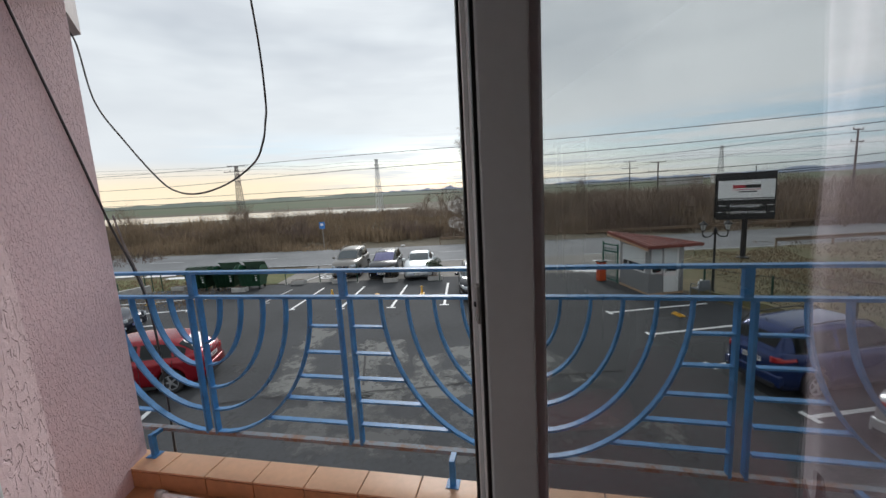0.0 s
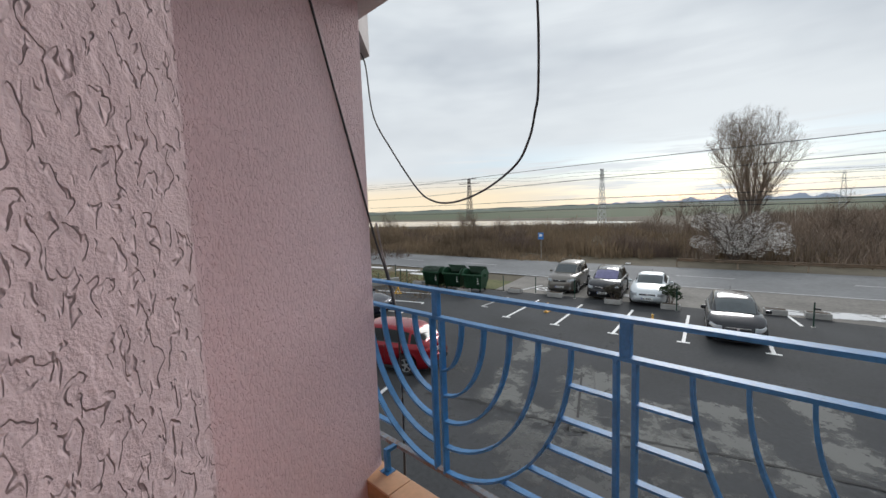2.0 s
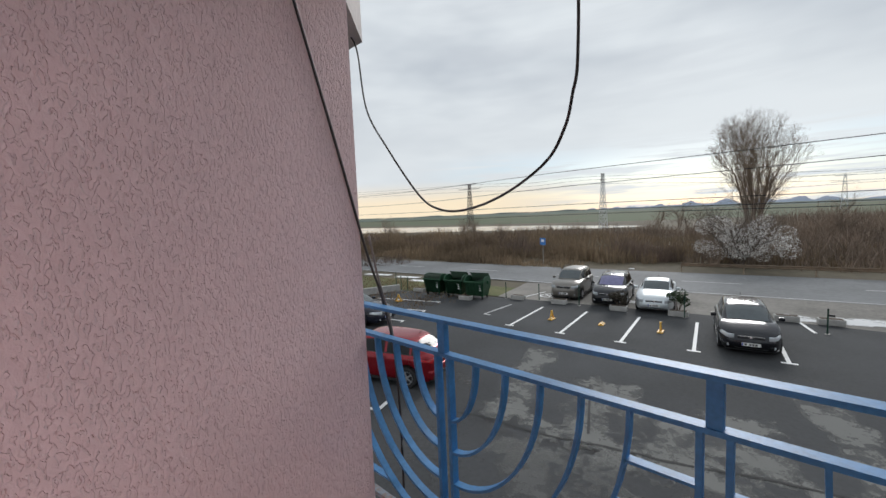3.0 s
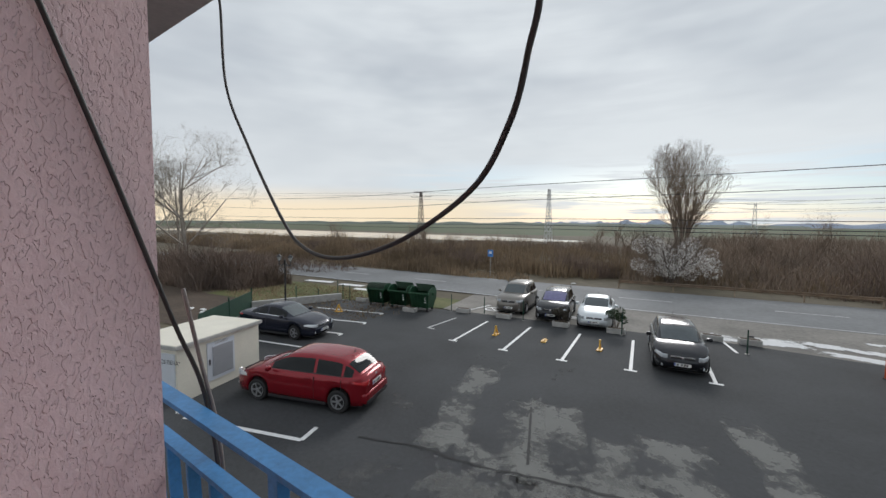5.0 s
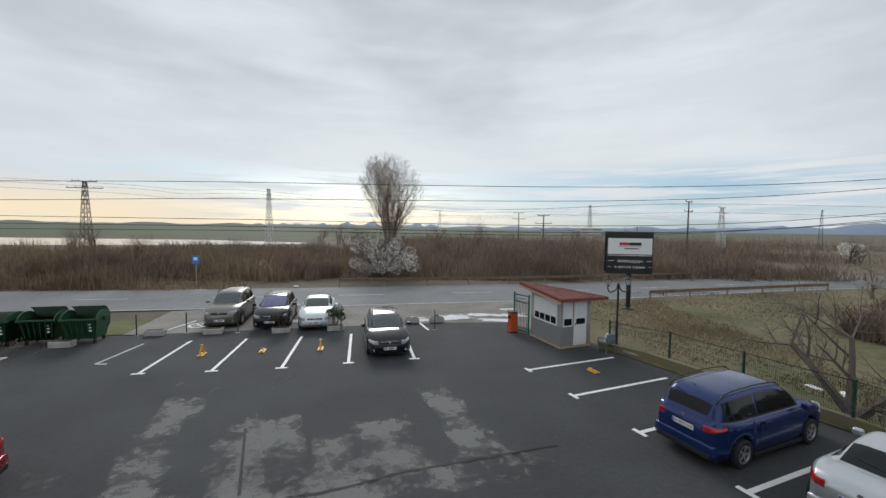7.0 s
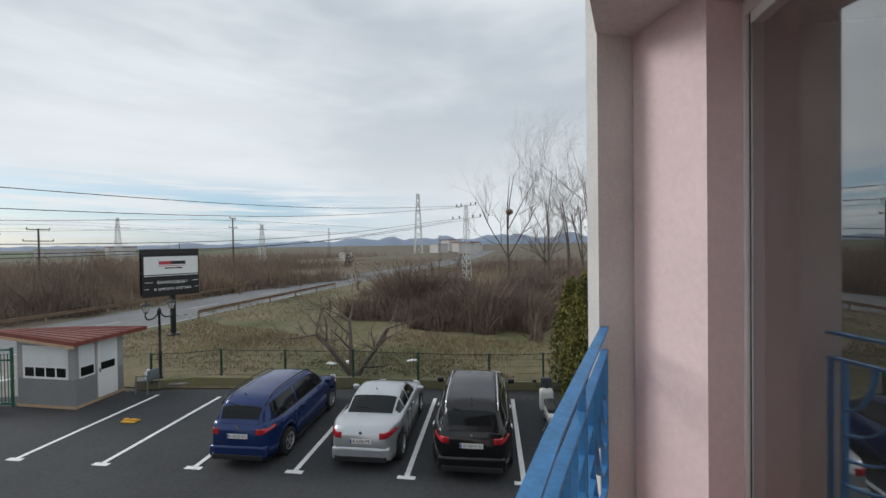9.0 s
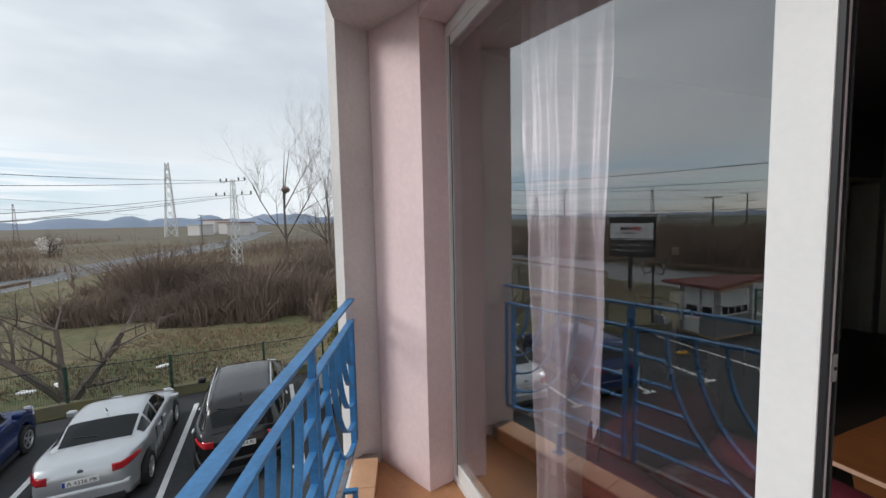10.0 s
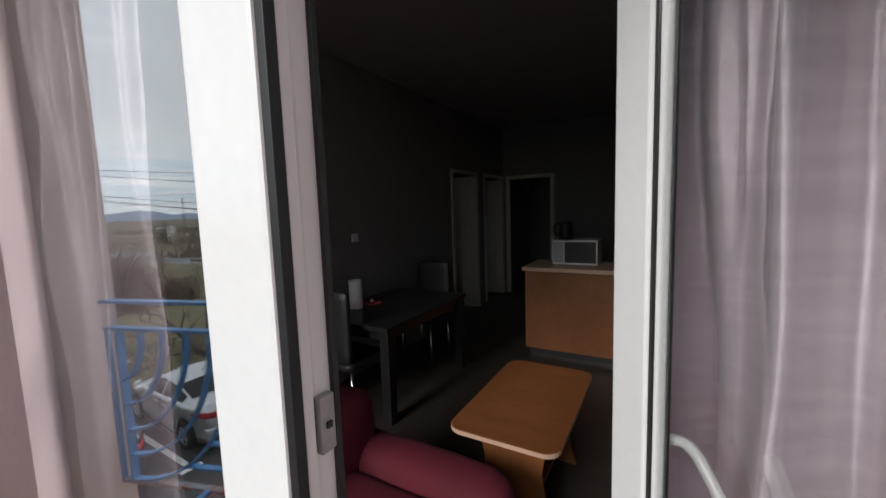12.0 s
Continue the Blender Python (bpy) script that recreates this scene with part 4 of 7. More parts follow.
ct = thing("coffee_table", BF @ pose(0.31, -1.83, FZ), "orange beech coffee table with rounded corners", "coffee table")
bm = bmesh.new()
pts = []
for cx, cy, a0 in ((0.195, 0.40, 0), (-0.195, 0.40, 90), (-0.195, -0.40, 180), (0.195, -0.40, 270)):
    for k in range(7):
        a = radians(a0 + k * 15)
        pts.append((cx + 0.08 * math.cos(a), cy + 0.08 * math.sin(a)))
part("tabletop", prism(pts, 0.495, 0.522), M["beech"], ct)
part("edge_band", prism([(x * 1.006, y * 1.005) for x, y in pts], 0.4985, 0.5185), M["beech_edge"], ct, "pale edge band")
for y in (-0.28, 0.28):
    bm = bmesh.new()
    prof = [(-0.2, 0.4945), (0.2, 0.4945), (0.17, 0.39), (0.15, 0.28), (0.17, 0.12), (0.21, 0.0), (-0.21, 0.0), (-0.17, 0.12), (-0.15, 0.28), (-0.17, 0.39)]
    lo = [bm.verts.new((x, y - 0.011, z)) for x, z in prof]
    hi = [bm.verts.new((x, y + 0.011, z)) for x, z in prof]
    bm.faces.new(lo[::-1]), bm.faces.new(hi)
    for i in range(len(prof)):
        bm.faces.new((lo[i], lo[(i + 1) % len(prof)], hi[(i + 1) % len(prof)], hi[i]))
    bmesh.ops.recalc_face_normals(bm, faces=bm.faces)
    part("side_panel", bm, M["beech"], ct)
part("shelf", box(-0.15, 0.15, -0.265, 0.265, 0.2, 0.22), M["beech"], ct)


def cushion(x0, x1, y0, y1, z0, z1, r):
    bm = box(x0, x1, y0, y1, z0, z1)
    bmesh.ops.subdivide_edges(bm, edges=bm.edges[:], cuts=7, use_grid_fill=True)
    c = Vector(((x0 + x1) / 2, (y0 + y1) / 2, (z0 + z1) / 2))
    h = Vector((abs(x1 - x0) / 2, abs(y1 - y0) / 2, abs(z1 - z0) / 2))
    for v in bm.verts:
        q = v.co - c
        inner = Vector([max(-(hh - r), min(hh - r, qq)) for qq, hh in zip(q, h)])
        o = q - inner
        if o.length > 1e-6:
            o = o.normalized() * r
        v.co = c + inner + o + Vector((0, 0, 0.012 * noise.noise(v.co * 6)))
    return bm


chair = thing("armchair", BF @ pose(0.66, -0.72, FZ), "dark red upholstered armchair with rounded arms", "armchair")
part("base", cushion(-0.42, 0.42, -0.42, 0.40, 0.04, 0.34, 0.04), M["red_cloth"], chair, smooth=True)
part("seat_cushion", cushion(-0.46, 0.25, -0.26, 0.24, 0.30, 0.47, 0.07), M["red_cloth"], chair, smooth=True)
part("backrest", cushion(0.16, 0.48, -0.46, 0.42, 0.12, 0.78, 0.14), M["red_cloth"], chair, smooth=True)
for y in (-0.50, 0.22):
    part("arm", cushion(-0.52, 0.36, y, y + 0.25, 0.10, 0.55, 0.115), M["red_cloth"], chair, smooth=True)
for x in (-0.36, 0.36):
    for y in (-0.36, 0.34):
        part("leg", lathe([(0.02, 0), (0.028, 0.05)], 8, m=pose(x, y, 0)), M["black_wood"], chair)

dt = thing("dining_table", BF @ pose(1.80, -2.55, FZ), "black wooden dining table by the wall", "table")
part("tabletop", box(-0.42, 0.42, -0.64, 0.64, 0.715, 0.75, 0.006), M["black_wood"], dt)
part("apron", box(-0.37, 0.37, -0.58, 0.58, 0.635, 0.715), M["black_wood"], dt)
for x in (-0.37, 0.37):
    for y in (-0.58, 0.58):
        part("leg", box(x - 0.04, x + 0.04, y - 0.04, y + 0.04, 0, 0.715, 0.004), M["black_wood"], dt)
dc = thing("dining_chair", BF @ pose(1.80, -1.97, FZ), "black leatherette dining chair with chrome legs", "chair", "chairs round the table")
part("seat", cushion(-0.2, 0.2, -0.2, 0.22, 0.43, 0.5, 0.03), M["leather"], dc, smooth=True)
part("backrest", cushion(-0.2, 0.2, 0.17, 0.23, 0.5, 1.03, 0.028), M["leather"], dc, smooth=True)
for x in (-0.18, 0.18):
    for y in (-0.18, 0.19):
        part("leg", tube([(x, y, 0), (x * 0.95, y * 0.95, 0.44)], 0.011, n=8), M["chrome"], dc, smooth=True)
copy_thing(dc, BF @ pose(1.86, -3.16, FZ, 0, 0, 180))
roll = tagged(part("paper_roll", lathe([(0.055, 0), (0.058, 0.01), (0.058, 0.24), (0.055, 0.25), (0.02, 0.25), (0.02, 0.24)], 18), M["paper"], smooth=False), "white paper towel roll standing on the black table", "paper roll")
roll.matrix_world = BF @ pose(2.02, -2.30, FZ + 0.75)
dish = thing("dish", BF @ pose(1.98, -2.46, FZ + 0.75), "small reddish dish with a glass jar", "dish")
part("plate", lathe([(0.05, 0), (0.09, 0.012), (0.085, 0.016), (0.045, 0.006)], 16), M["sign_red"], dish)
part("jar", lathe([(0.025, 0.006), (0.028, 0.03), (0.022, 0.05), (0.018, 0.055)], 12), M["chrome"], dish)
sw = tagged(part("light_switch", box(2.262, 2.279, -2.64, -2.56, 1.21, 1.29, 0.003), M["pvc"]), "white light switch on the grey wall", "switch")
part("rocker", box(2.257, 2.263, -2.625, -2.575, 1.225, 1.275, 0.002), M["pvc"], sw)
sw.matrix_world = BF
cn = thing("counter", BF @ pose(-0.25, -4.03, FZ), "beech kitchen counter with a pale top", "counter")
part("body", box(-1.2, 1.2, -0.3, 0.28, 0.08, 0.92, 0.003), M["beech"], cn)
part("plinth", box(-1.17, 1.17, -0.28, 0.22, 0, 0.08), M["black_wood"], cn)
part("worktop", box(-1.22, 1.22, -0.32, 0.32, 0.92, 0.96, 0.005), M["beech_edge"], cn, "pale worktop")
mw = thing("microwave_oven", BF @ pose(0.48, -4.12, FZ + 0.96), "white microwave oven on the counter", "microwave")
part("body", box(-0.23, 0.23, -0.17, 0.17, 0.01, 0.27, 0.006), M["pvc"], mw)
part("door", box(-0.215, 0.1, 0.168, 0.178, 0.03, 0.25, 0.003), M["black"], mw, "dark glass door")
part("panel", box(0.11, 0.22, 0.168, 0.176, 0.03, 0.25, 0.003), M["pvc_grey"], mw)
kt = thing("kettle", BF @ pose(0.60, -4.12, FZ + 1.23), "black kettle standing on the microwave", "kettle")
part("body", lathe([(0.075, 0), (0.08, 0.03), (0.065, 0.17), (0.05, 0.19)], 16), M["black"], kt, smooth=True)
part("handle", tube(curve_pts([(0.06, 0, 0.17), (0.12, 0, 0.15), (0.12, 0, 0.05), (0.075, 0, 0.04)], 5), 0.01, n=6), M["black"], kt, smooth=True)


# ---- distance: hills, fields, pylons, wires ----
def ridge(r, a0, a1, peak, seed, z0=G - 6):
    """A far ridge round the plain, between two bearings in degrees from north, to the right positive."""
    bm = bmesh.new()
    prev = None
    n = 120
    for i in range(n + 1):
        u = i / n
        a = radians(a0 + (a1 - a0) * u)
        h = peak * (0.35 + 0.65 * abs(noise.fractal(Vector((u * 9, seed, 0)), 1.0, 2.0, 5)) * 1.6) * math.sin(math.pi * min(1, max(0, u))) ** 0.35
        x, y = r * math.sin(a), r * math.cos(a)
        k = (r + 350) / r
        col = [bm.verts.new((x, y, z0)), bm.verts.new((x * 1.05, y * 1.05, z0 + (h - z0) * 0.6)), bm.verts.new((x * k, y * k, 1.6 + h)), bm.verts.new((x * k * 1.2, y * k * 1.2, z0))]
        if prev:
            for q in range(3):
                bm.faces.new((prev[q], col[q], col[q + 1], prev[q + 1]))
        prev = col
    return bm


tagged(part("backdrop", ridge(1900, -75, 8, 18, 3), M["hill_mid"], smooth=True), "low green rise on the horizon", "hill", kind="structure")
# far hills: their blue is air haze, painted in
tagged(part("backdrop", ridge(2300, -24, 4, 42, 7), M["hill_far"], smooth=True), "small hills on the horizon, painted haze blue", "hill", kind="structure")
tagged(part("backdrop", ridge(2400, 4, 70, 40, 12), M["hill_far"], smooth=True), "long low hills on the horizon, painted haze blue", "hill", kind="structure")
tagged(part("backdrop", ridge(2300, 38, 130, 92, 21), M["hill_far"], smooth=True), "wooded hills on the horizon, painted haze blue", "hill", kind="structure")
for x, y, w, h in ((262, 104, 16, 4), (190, 78, 12, 5), (230, 95, 18, 6), (260, 120, 12, 8), (120, 330, 30, 5), (150, 330, 16, 6), (320, 150, 25, 7), (210, 105, 8, 5)):
    b = thing("building", pose(x, y, G, 0, 0, random.uniform(-30, 30)), "far pale low building beyond the road", "building")
    part("wall", box(-w / 2, w / 2, -4, 4, 0, h), M["far_wall"], b)
    part("roof", box(-w / 2 - 0.3, w / 2 + 0.3, -4.3, 4.3, h, h + 0.5), M["roof_red"] if h > 5 else M["concrete"], b)


def pylon(x, y, h, w, arms, material, turn=0, label="white lattice steel pylon with wire arms"):
    p = thing("pylon", pose(x, y, G, 0, 0, turn), label, "pylon")
    leg_r = max(0.025, w * 0.034)
    top = w * 0.28
    for sx_, sy_ in ((-1, -1), (1, -1), (1, 1), (-1, 1)):
        part("leg", bar((sx_ * w / 2, sy_ * w / 2, 0), (sx_ * top / 2, sy_ * top / 2, h), leg_r * 1.6, leg_r * 1.6), M[material], p)
    bm = bmesh.new()
    n = max(5, int(h / (w * 0.9)))
    for i in range(n):
        for f in range(4):
            c = [(-1, -1), (1, -1), (1, 1), (-1, 1)]
            for flip in (0, 1):
                z0, z1 = h * (i + flip) / n, h * (i + 1 - flip) / n
                k0, k1 = (w + (top - w) * z0 / h) / 2, (w + (top - w) * z1 / h) / 2
                a, b = c[f], c[(f + 1) % 4]
                bar((a[0] * k0, a[1] * k0, z0), (b[0] * k1, b[1] * k1, z1), leg_r, leg_r, bm)
    part("lattice", bm, M[material], p)
    for z, half in arms:
        part("arm", bar((-half, 0, z), (half, 0, z), leg_r * 2.4, leg_r * 2.4), M[material], p)
        for s in (-half, -half * 0.5, half * 0.5, half):
            part("insulator", lathe([(0.05, 0), (0.09, 0.1), (0.06, 0.15), (0.09, 0.2), (0.05, 0.35)], 6, m=pose(s, 0, z)), M["pylon_dark"], p)


pylon(-71, 88, 14.4, 1.8, ((12.9, 3.2), (14.3, 2.2)), "pylon_dark", 10, "dark lattice steel pylon standing in the reeds")
pylon(-37, 98, 14.3, 1.6, ((12.6, 0.9), (14.0, 0.7)), "pylon", 80)
pylon(40.5, 18.0, 9.8, 0.9, ((8.2, 2.3), (9.6, 1.6)), "pylon", 65, "white lattice steel pylon beside the scrub")
pylon(95, 118, 13, 2.2, ((11.2, 4.5), (12.9, 2.6)), "pylon", 30)
pylon(190, 108, 34, 4.5, ((27, 4), (31, 3.4)), "pylon", 20, "tall far lattice steel pylon")
pylon(120, 110, 12, 1.2, ((10.4, 2.4), (11.8, 1.8)), "pylon_dark", 40, "dark lattice steel pole beyond the road")
pylon(12, 230, 16, 2.4, ((13, 4), (15.5, 3)), "pylon", 0)
pylon(78, 175, 17, 2.2, ((13, 4), (16, 3)), "pylon", 0)
for x, y, h, t in ((56, 79.5, 11.7, 35), (33, 130, 11, 0), (150, 75, 9, 0), (30, 95, 9, 10)):
    p = thing("utility_pole", pose(x, y, G, 0, 0, t), "dark wooden utility pole with two crossarms", "utility pole")
    part("pole", tube([(0, 0, 0), (0, 0, h)], 0.2, 0.13, 8), M["pylon_dark"], p)
    for z, half in ((h - 0.2, 1.6), (h - 2.2, 2.1)):
        part("crossarm", bar((-half, 0, z), (half, 0, z), 0.14, 0.16), M["pylon_dark"], p)
        for s in (-half, half):
            part("insulator", lathe([(0.06, 0), (0.1, 0.1), (0.05, 0.4)], 6, m=pose(s, 0, z)), M["pylon_dark"], p)


def wire(pts, r, label):
    tagged(part("wire", tube(curve_pts(pts, 12), r, n=5), M["wire"]), label, "wire")


for z0, z1, z2, z3, dy in ((7.0, 4.44, 4.11, 5.9, 0), (5.6, 3.23, 3.5, 5.8, 0.8), (3.2, 2.25, 2.05, 4.5, 1.4), (2.6, 1.75, 1.70, 4.4, -0.6), (2.2, 1.35, 1.55, 4.3, 2.0)):
    wire([(-110, 37 + dy, z0), (-42.2, 28.1 + dy, z1), (-13, 24.6 + dy, (z1 + z2) / 2 - 0.12), (16.1, 21.1 + dy, z2), (40.5, 18 + dy * 0.8, z3)], 0.017, "dark overhead wire along the road")
for z0, z1, z2, dx in ((10.4, 9.6, 10.0, 0), (9.6, 8.7, 9.2, 2), (8.6, 7.6, 8.2, -2)):
    wire([(-160, 74, z0 + 2), (-71 + dx, 88, z0), (-54, 92, z1), (-37 + dx * 0.4, 98, z2), (10, 118, z1 - 2), (56, 139, z2 - 1), (120, 168, z1 - 1)], 0.025, "thin overhead wire over the reeds")
for z, dx in ((7.4, -1.5), (7.4, 1.5), (5.6, 2)):
    wire([(-10, 108, z - 1), (24, 92, z - 1.0), (56 + dx, 79.5, z), (95, 60, z - 1.5)], 0.022, "thin overhead wire across the plain")


# ---- trees and scrub ----
def grow(verts, faces, p, d, length, r, depth, rnd, spread, up, kids, sides=4, crown=None, lead=False):
    """One limb, bent a little on its way, and the limbs that leave it."""
    segs = 4 if depth > 1 else 3
    ring_prev = None
    pts = []
    for i in range(segs + 1):
        t = i / segs
        rr = r * (1 - (0.86 if lead else 0.55) * t)
        n = sides if depth > 1 else 3
        f = d.normalized()
        s = f.cross(Vector((0.13, 0.31, 0.94)))
        s.normalize()
        u = s.cross(f)
        base = len(verts)
        for k in range(n):
            a = k * math.tau / n
            verts.append(p + (s * math.cos(a) + u * math.sin(a)) * rr)
        if ring_prev is not None:
            for k in range(n):
                faces.append((ring_prev + k, ring_prev + (k + 1) % n, base + (k + 1) % n, base + k))
        ring_prev = base
        pts.append((p.copy(), d.copy(), rr))
        p = p + d * (length / segs)
        if crown and i and (p.x * p.x + p.y * p.y) / crown[1] ** 2 + ((p.z - crown[0]) / crown[2]) ** 2 > 1.0 and p.z > crown[0] * 0.7:
            break
        d = (d + Vector((rnd.uniform(-1, 1), rnd.uniform(-1, 1), rnd.uniform(-0.6, 0.8) + up)) * 0.13).normalized()
    if depth == 0:
        return
    for i in range(kids[depth - 1]):
        q, qd, qr = pts[rnd.randint(1, len(pts) - 1)]
        a = rnd.uniform(0, math.tau)
        side = qd.cross(Vector((math.cos(a), math.sin(a), 0.3)))
        if side.length < 1e-3:
            continue
        nd = (qd * (1 - spread) + side.normalized() * spread * rnd.uniform(0.7, 1.2) + Vector((0, 0, up))).normalized()
        grow(verts, faces, q, nd, length * rnd.uniform(0.5, 0.74), qr * rnd.uniform(0.45, 0.7), depth - 1, rnd, spread, up, kids, sides, crown)


def tree(x, y, h, r, material, seed, spread=0.45, up=0.15, kids=(5, 5, 5, 6), stems=1, fork=0.3, label="bare winter tree", z=G, trunk_part=0.55, category="tree", crown=None):
    rnd = random.Random(seed)
    t = thing("tree", pose(x, y, z), label, category)
    for kind in ("trunk", "crown"):
        verts, faces = [], []
        for s in range(stems):
            rnd2 = random.Random(seed * 31 + s)
            d = Vector((rnd2.uniform(-fork, fork), rnd2.uniform(-fork, fork), 1)).normalized() if stems > 1 else Vector((rnd2.uniform(-0.06, 0.06), rnd2.uniform(-0.06, 0.06), 1)).normalized()
            grow(verts, faces, Vector((rnd2.uniform(-0.1, 0.1) * (stems > 1) * 3, rnd2.uniform(-0.1, 0.1) * (stems > 1) * 3, 0)), d, h * trunk_part, r, 0 if kind == "trunk" else len(kids), rnd2, spread, up, kids[::-1], 4, crown, stems == 1)
        me = bpy.data.meshes.new(kind)
        me.from_pydata([tuple(v) for v in verts], [], faces)
        me.materials.append(M[material])
        ob = new(kind, me)
        ob.parent = t
        if kind == "trunk":
            ob.scale = (1.02, 1.02, 1.0)
    return t


tree(-4.9, 60, 15, 0.14, "twig", 5, 0.36, 0.16, (6, 6, 5, 4, 5), 8, 0.24, "tall bare poplar with several upright stems", trunk_part=0.62, crown=(8.6, 5.0, 7.0))
for i, (x, y, h, sp) in enumerate(((-44.9, 17.6, 15.5, 0.56), (-50, 15.2, 14, 0.5), (-58, 22, 14, 0.52), (-47, 12, 14, 0.55), (-62, 18, 15, 0.52))):
    tree(x, y, h, 0.24, "bark_pale", 40 + i, sp, 0.06, (9, 6, 5, 5, 5) if i == 0 else (6, 6, 5, 5, 5), 1, label="bare pale-barked tree by the bare soil", trunk_part=0.72, crown=(8.4, 6.4, 6.4) if i == 0 else (7.5, 4.0, 6.2))
for i, (x, y, h) in enumerate(((46, 14.6, 22), (48, 10.0, 17), (52, 8.4, 18), (56, 7.0, 17), (50, 5.2, 22), (60, 5, 18), (58, 12, 12), (66, 14, 11))):
    tree(x, y, h, 0.22, "bark", 60 + i, 0.47, 0.12, (4, 5, 5, 5, 5), 1, label="tall bare tree beside the scrub", trunk_part=0.62)
nest = tagged(part("nest", lathe([(0.1, -0.35), (0.45, -0.1), (0.5, 0.15), (0.3, 0.4), (0.05, 0.45)], 9, m=pose(46.1, 14.5, 5.4)), M["twig_dark"]), "dark ball of mistletoe in the bare tree", "mistletoe")
tree(11.6, 11.2, 4.6, 0.13, "bark", 77, 0.62, 0.10, (5, 4, 4, 4), 3, 0.6, "small bare spreading tree behind the fence", trunk_part=0.5)
for i, (x, y, h) in enumerate(((43, 27, 5.5), (52, 31, 4.5), (61, 33, 4), (70, 36, 4), (80, 36, 5), (58, 27, 4.5), (36, 30, 2.5))):
    tree(x, y, h, 0.16, "twig_dark", 90 + i, 0.6, 0.1, (5, 5, 5, 4), 1, label="low bare orchard tree beyond the scrub", trunk_part=0.5)
for i, (x, y, h) in enumerate(((-24, 115, 7), (-30, 120, 6), (24, 60, 6), (30, 58, 5), (12, 52, 5), (20, 48, 4.5), (36, 62, 6), (3, 70, 6), (48, 66, 5), (-52, 66, 5), (-60, 70, 5), (-38, 55, 4), (-14, 74, 6), (10, 75, 7), (40, 78, 6), (-75, 60, 6), (-30, 48, 3.5))):
    tree(x, y, h, 0.12, "twig", 120 + i, 0.55, 0.12, (6, 6, 5), 3, 0.4, "bare bush standing in the dry scrub", trunk_part=0.6, category="bush")


def scrub(name, areas, material, label, category, seed, blade, lean, kind="stuff"):
    """Dry stalks and twigs in great number, over areas of (x0, y0, x1, y1, low, high, count); no two alike."""
    rnd = random.Random(seed)
    verts, faces = [], []
    for x0, y0, x1, y1, h0, h1, n in areas:
        for _ in range(n):
            x, y = rnd.uniform(x0, x1), rnd.uniform(y0, y1)
            clump = noise.noise(Vector((x * 0.16, y * 0.16, seed)))
            h = (h0 + (h1 - h0) * rnd.random() ** 1.6) * (0.75 + 1.1 * clump + 0.35 * noise.noise(Vector((x * 0.9, y * 0.9, 2))))
            rim = min((x - x0) / (x1 - x0), (x1 - x) / (x1 - x0), (y - y0) / (y1 - y0), (y1 - y) / (y1 - y0)) * 5 + 0.7 * noise.noise(Vector((x * 0.45, y * 0.45, 7)))
            if rim < 0.12:
                continue
            h *= min(1.0, 0.35 + rim)
            if h < 0.04:
                continue
            a = rnd.uniform(0, math.tau)
            l = rnd.gauss(0, lean) * h
            b = rnd.uniform(0, math.tau)
            w = blade * rnd.uniform(0.6, 1.5)
            ca, sa = math.cos(a) * w, math.sin(a) * w
            tx, ty = x + l * math.cos(b), y + l * math.sin(b)
            k = len(verts)
            mx, my = x + (tx - x) * 0.45, y + (ty - y) * 0.45
            verts += [(x - ca, y - sa, G - 0.05), (x + ca, y + sa, G - 0.05), (mx + ca * 0.8, my + sa * 0.8, G + h * 0.6), (mx - ca * 0.8, my - sa * 0.8, G + h * 0.6), (tx, ty, G + h)]
            faces += [(k, k + 1, k + 2, k + 3), (k + 3, k + 2, k + 4)]
    me = bpy.data.meshes.new(name)
    me.from_pydata(verts, [], faces)
    me.materials.append(M[material])
    return tagged(new(name, me), label, category, kind=kind)


scrub("reeds", ((-130, 39, -8, 47, 1.2, 2.5, 26000), (-150, 47, -5, 75, 1.2, 2.6, 26000), (-70, 33.5, -15, 39, 0.5, 1.6, 9000), (-8, 42, 45, 52, 0.8, 2.2, 9000)), "reed", "dense dry brown reeds beyond the road", "reeds", 4, 0.036, 0.26)
scrub("scrub", ((-12, 40, 50, 62, 0.9, 3.0, 20000), (-10, 62, 80, 100, 1.5, 4.6, 16000), (-60, 70, 10, 95, 1.2, 3.0, 9000), (30, 100, 160, 170, 1.5, 4.5, 9000), (-10, 100, 40, 180, 2, 4.5, 6000)), "twig", "brown leafless scrub beyond the road", "scrub", 9, 0.034, 0.5)
scrub("scrub", ((-95, 42, -20, 50, 0.8, 2.6, 7000), (-64, 26, -34, 33, 0.6, 1.5, 3000), (-70, 13.5, -33, 19, 1.0, 3.6, 9000), (-36, 15.2, -31, 20.5, 0.8, 3.8, 5000), (-90, 8, -50, 14, 1.0, 3.4, 4000)), "twig_dark", "dark leafless thicket", "scrub", 11, 0.024, 0.55)
scrub("scrub", ((21, 11, 33, 20, 0.6, 3.2, 20000), (20, 5.5, 40, 14, 0.5, 2.8, 24000), (30, 14, 44, 27, 0.6, 2.4, 9000), (36, 4, 60, 14, 1.2, 4.0, 9000), (60, 8, 110, 34, 0.8, 3.0, 6000)), "twig_dark", "dark tangled bramble scrub on the lawn's edge", "scrub", 13, 0.020, 0.75)
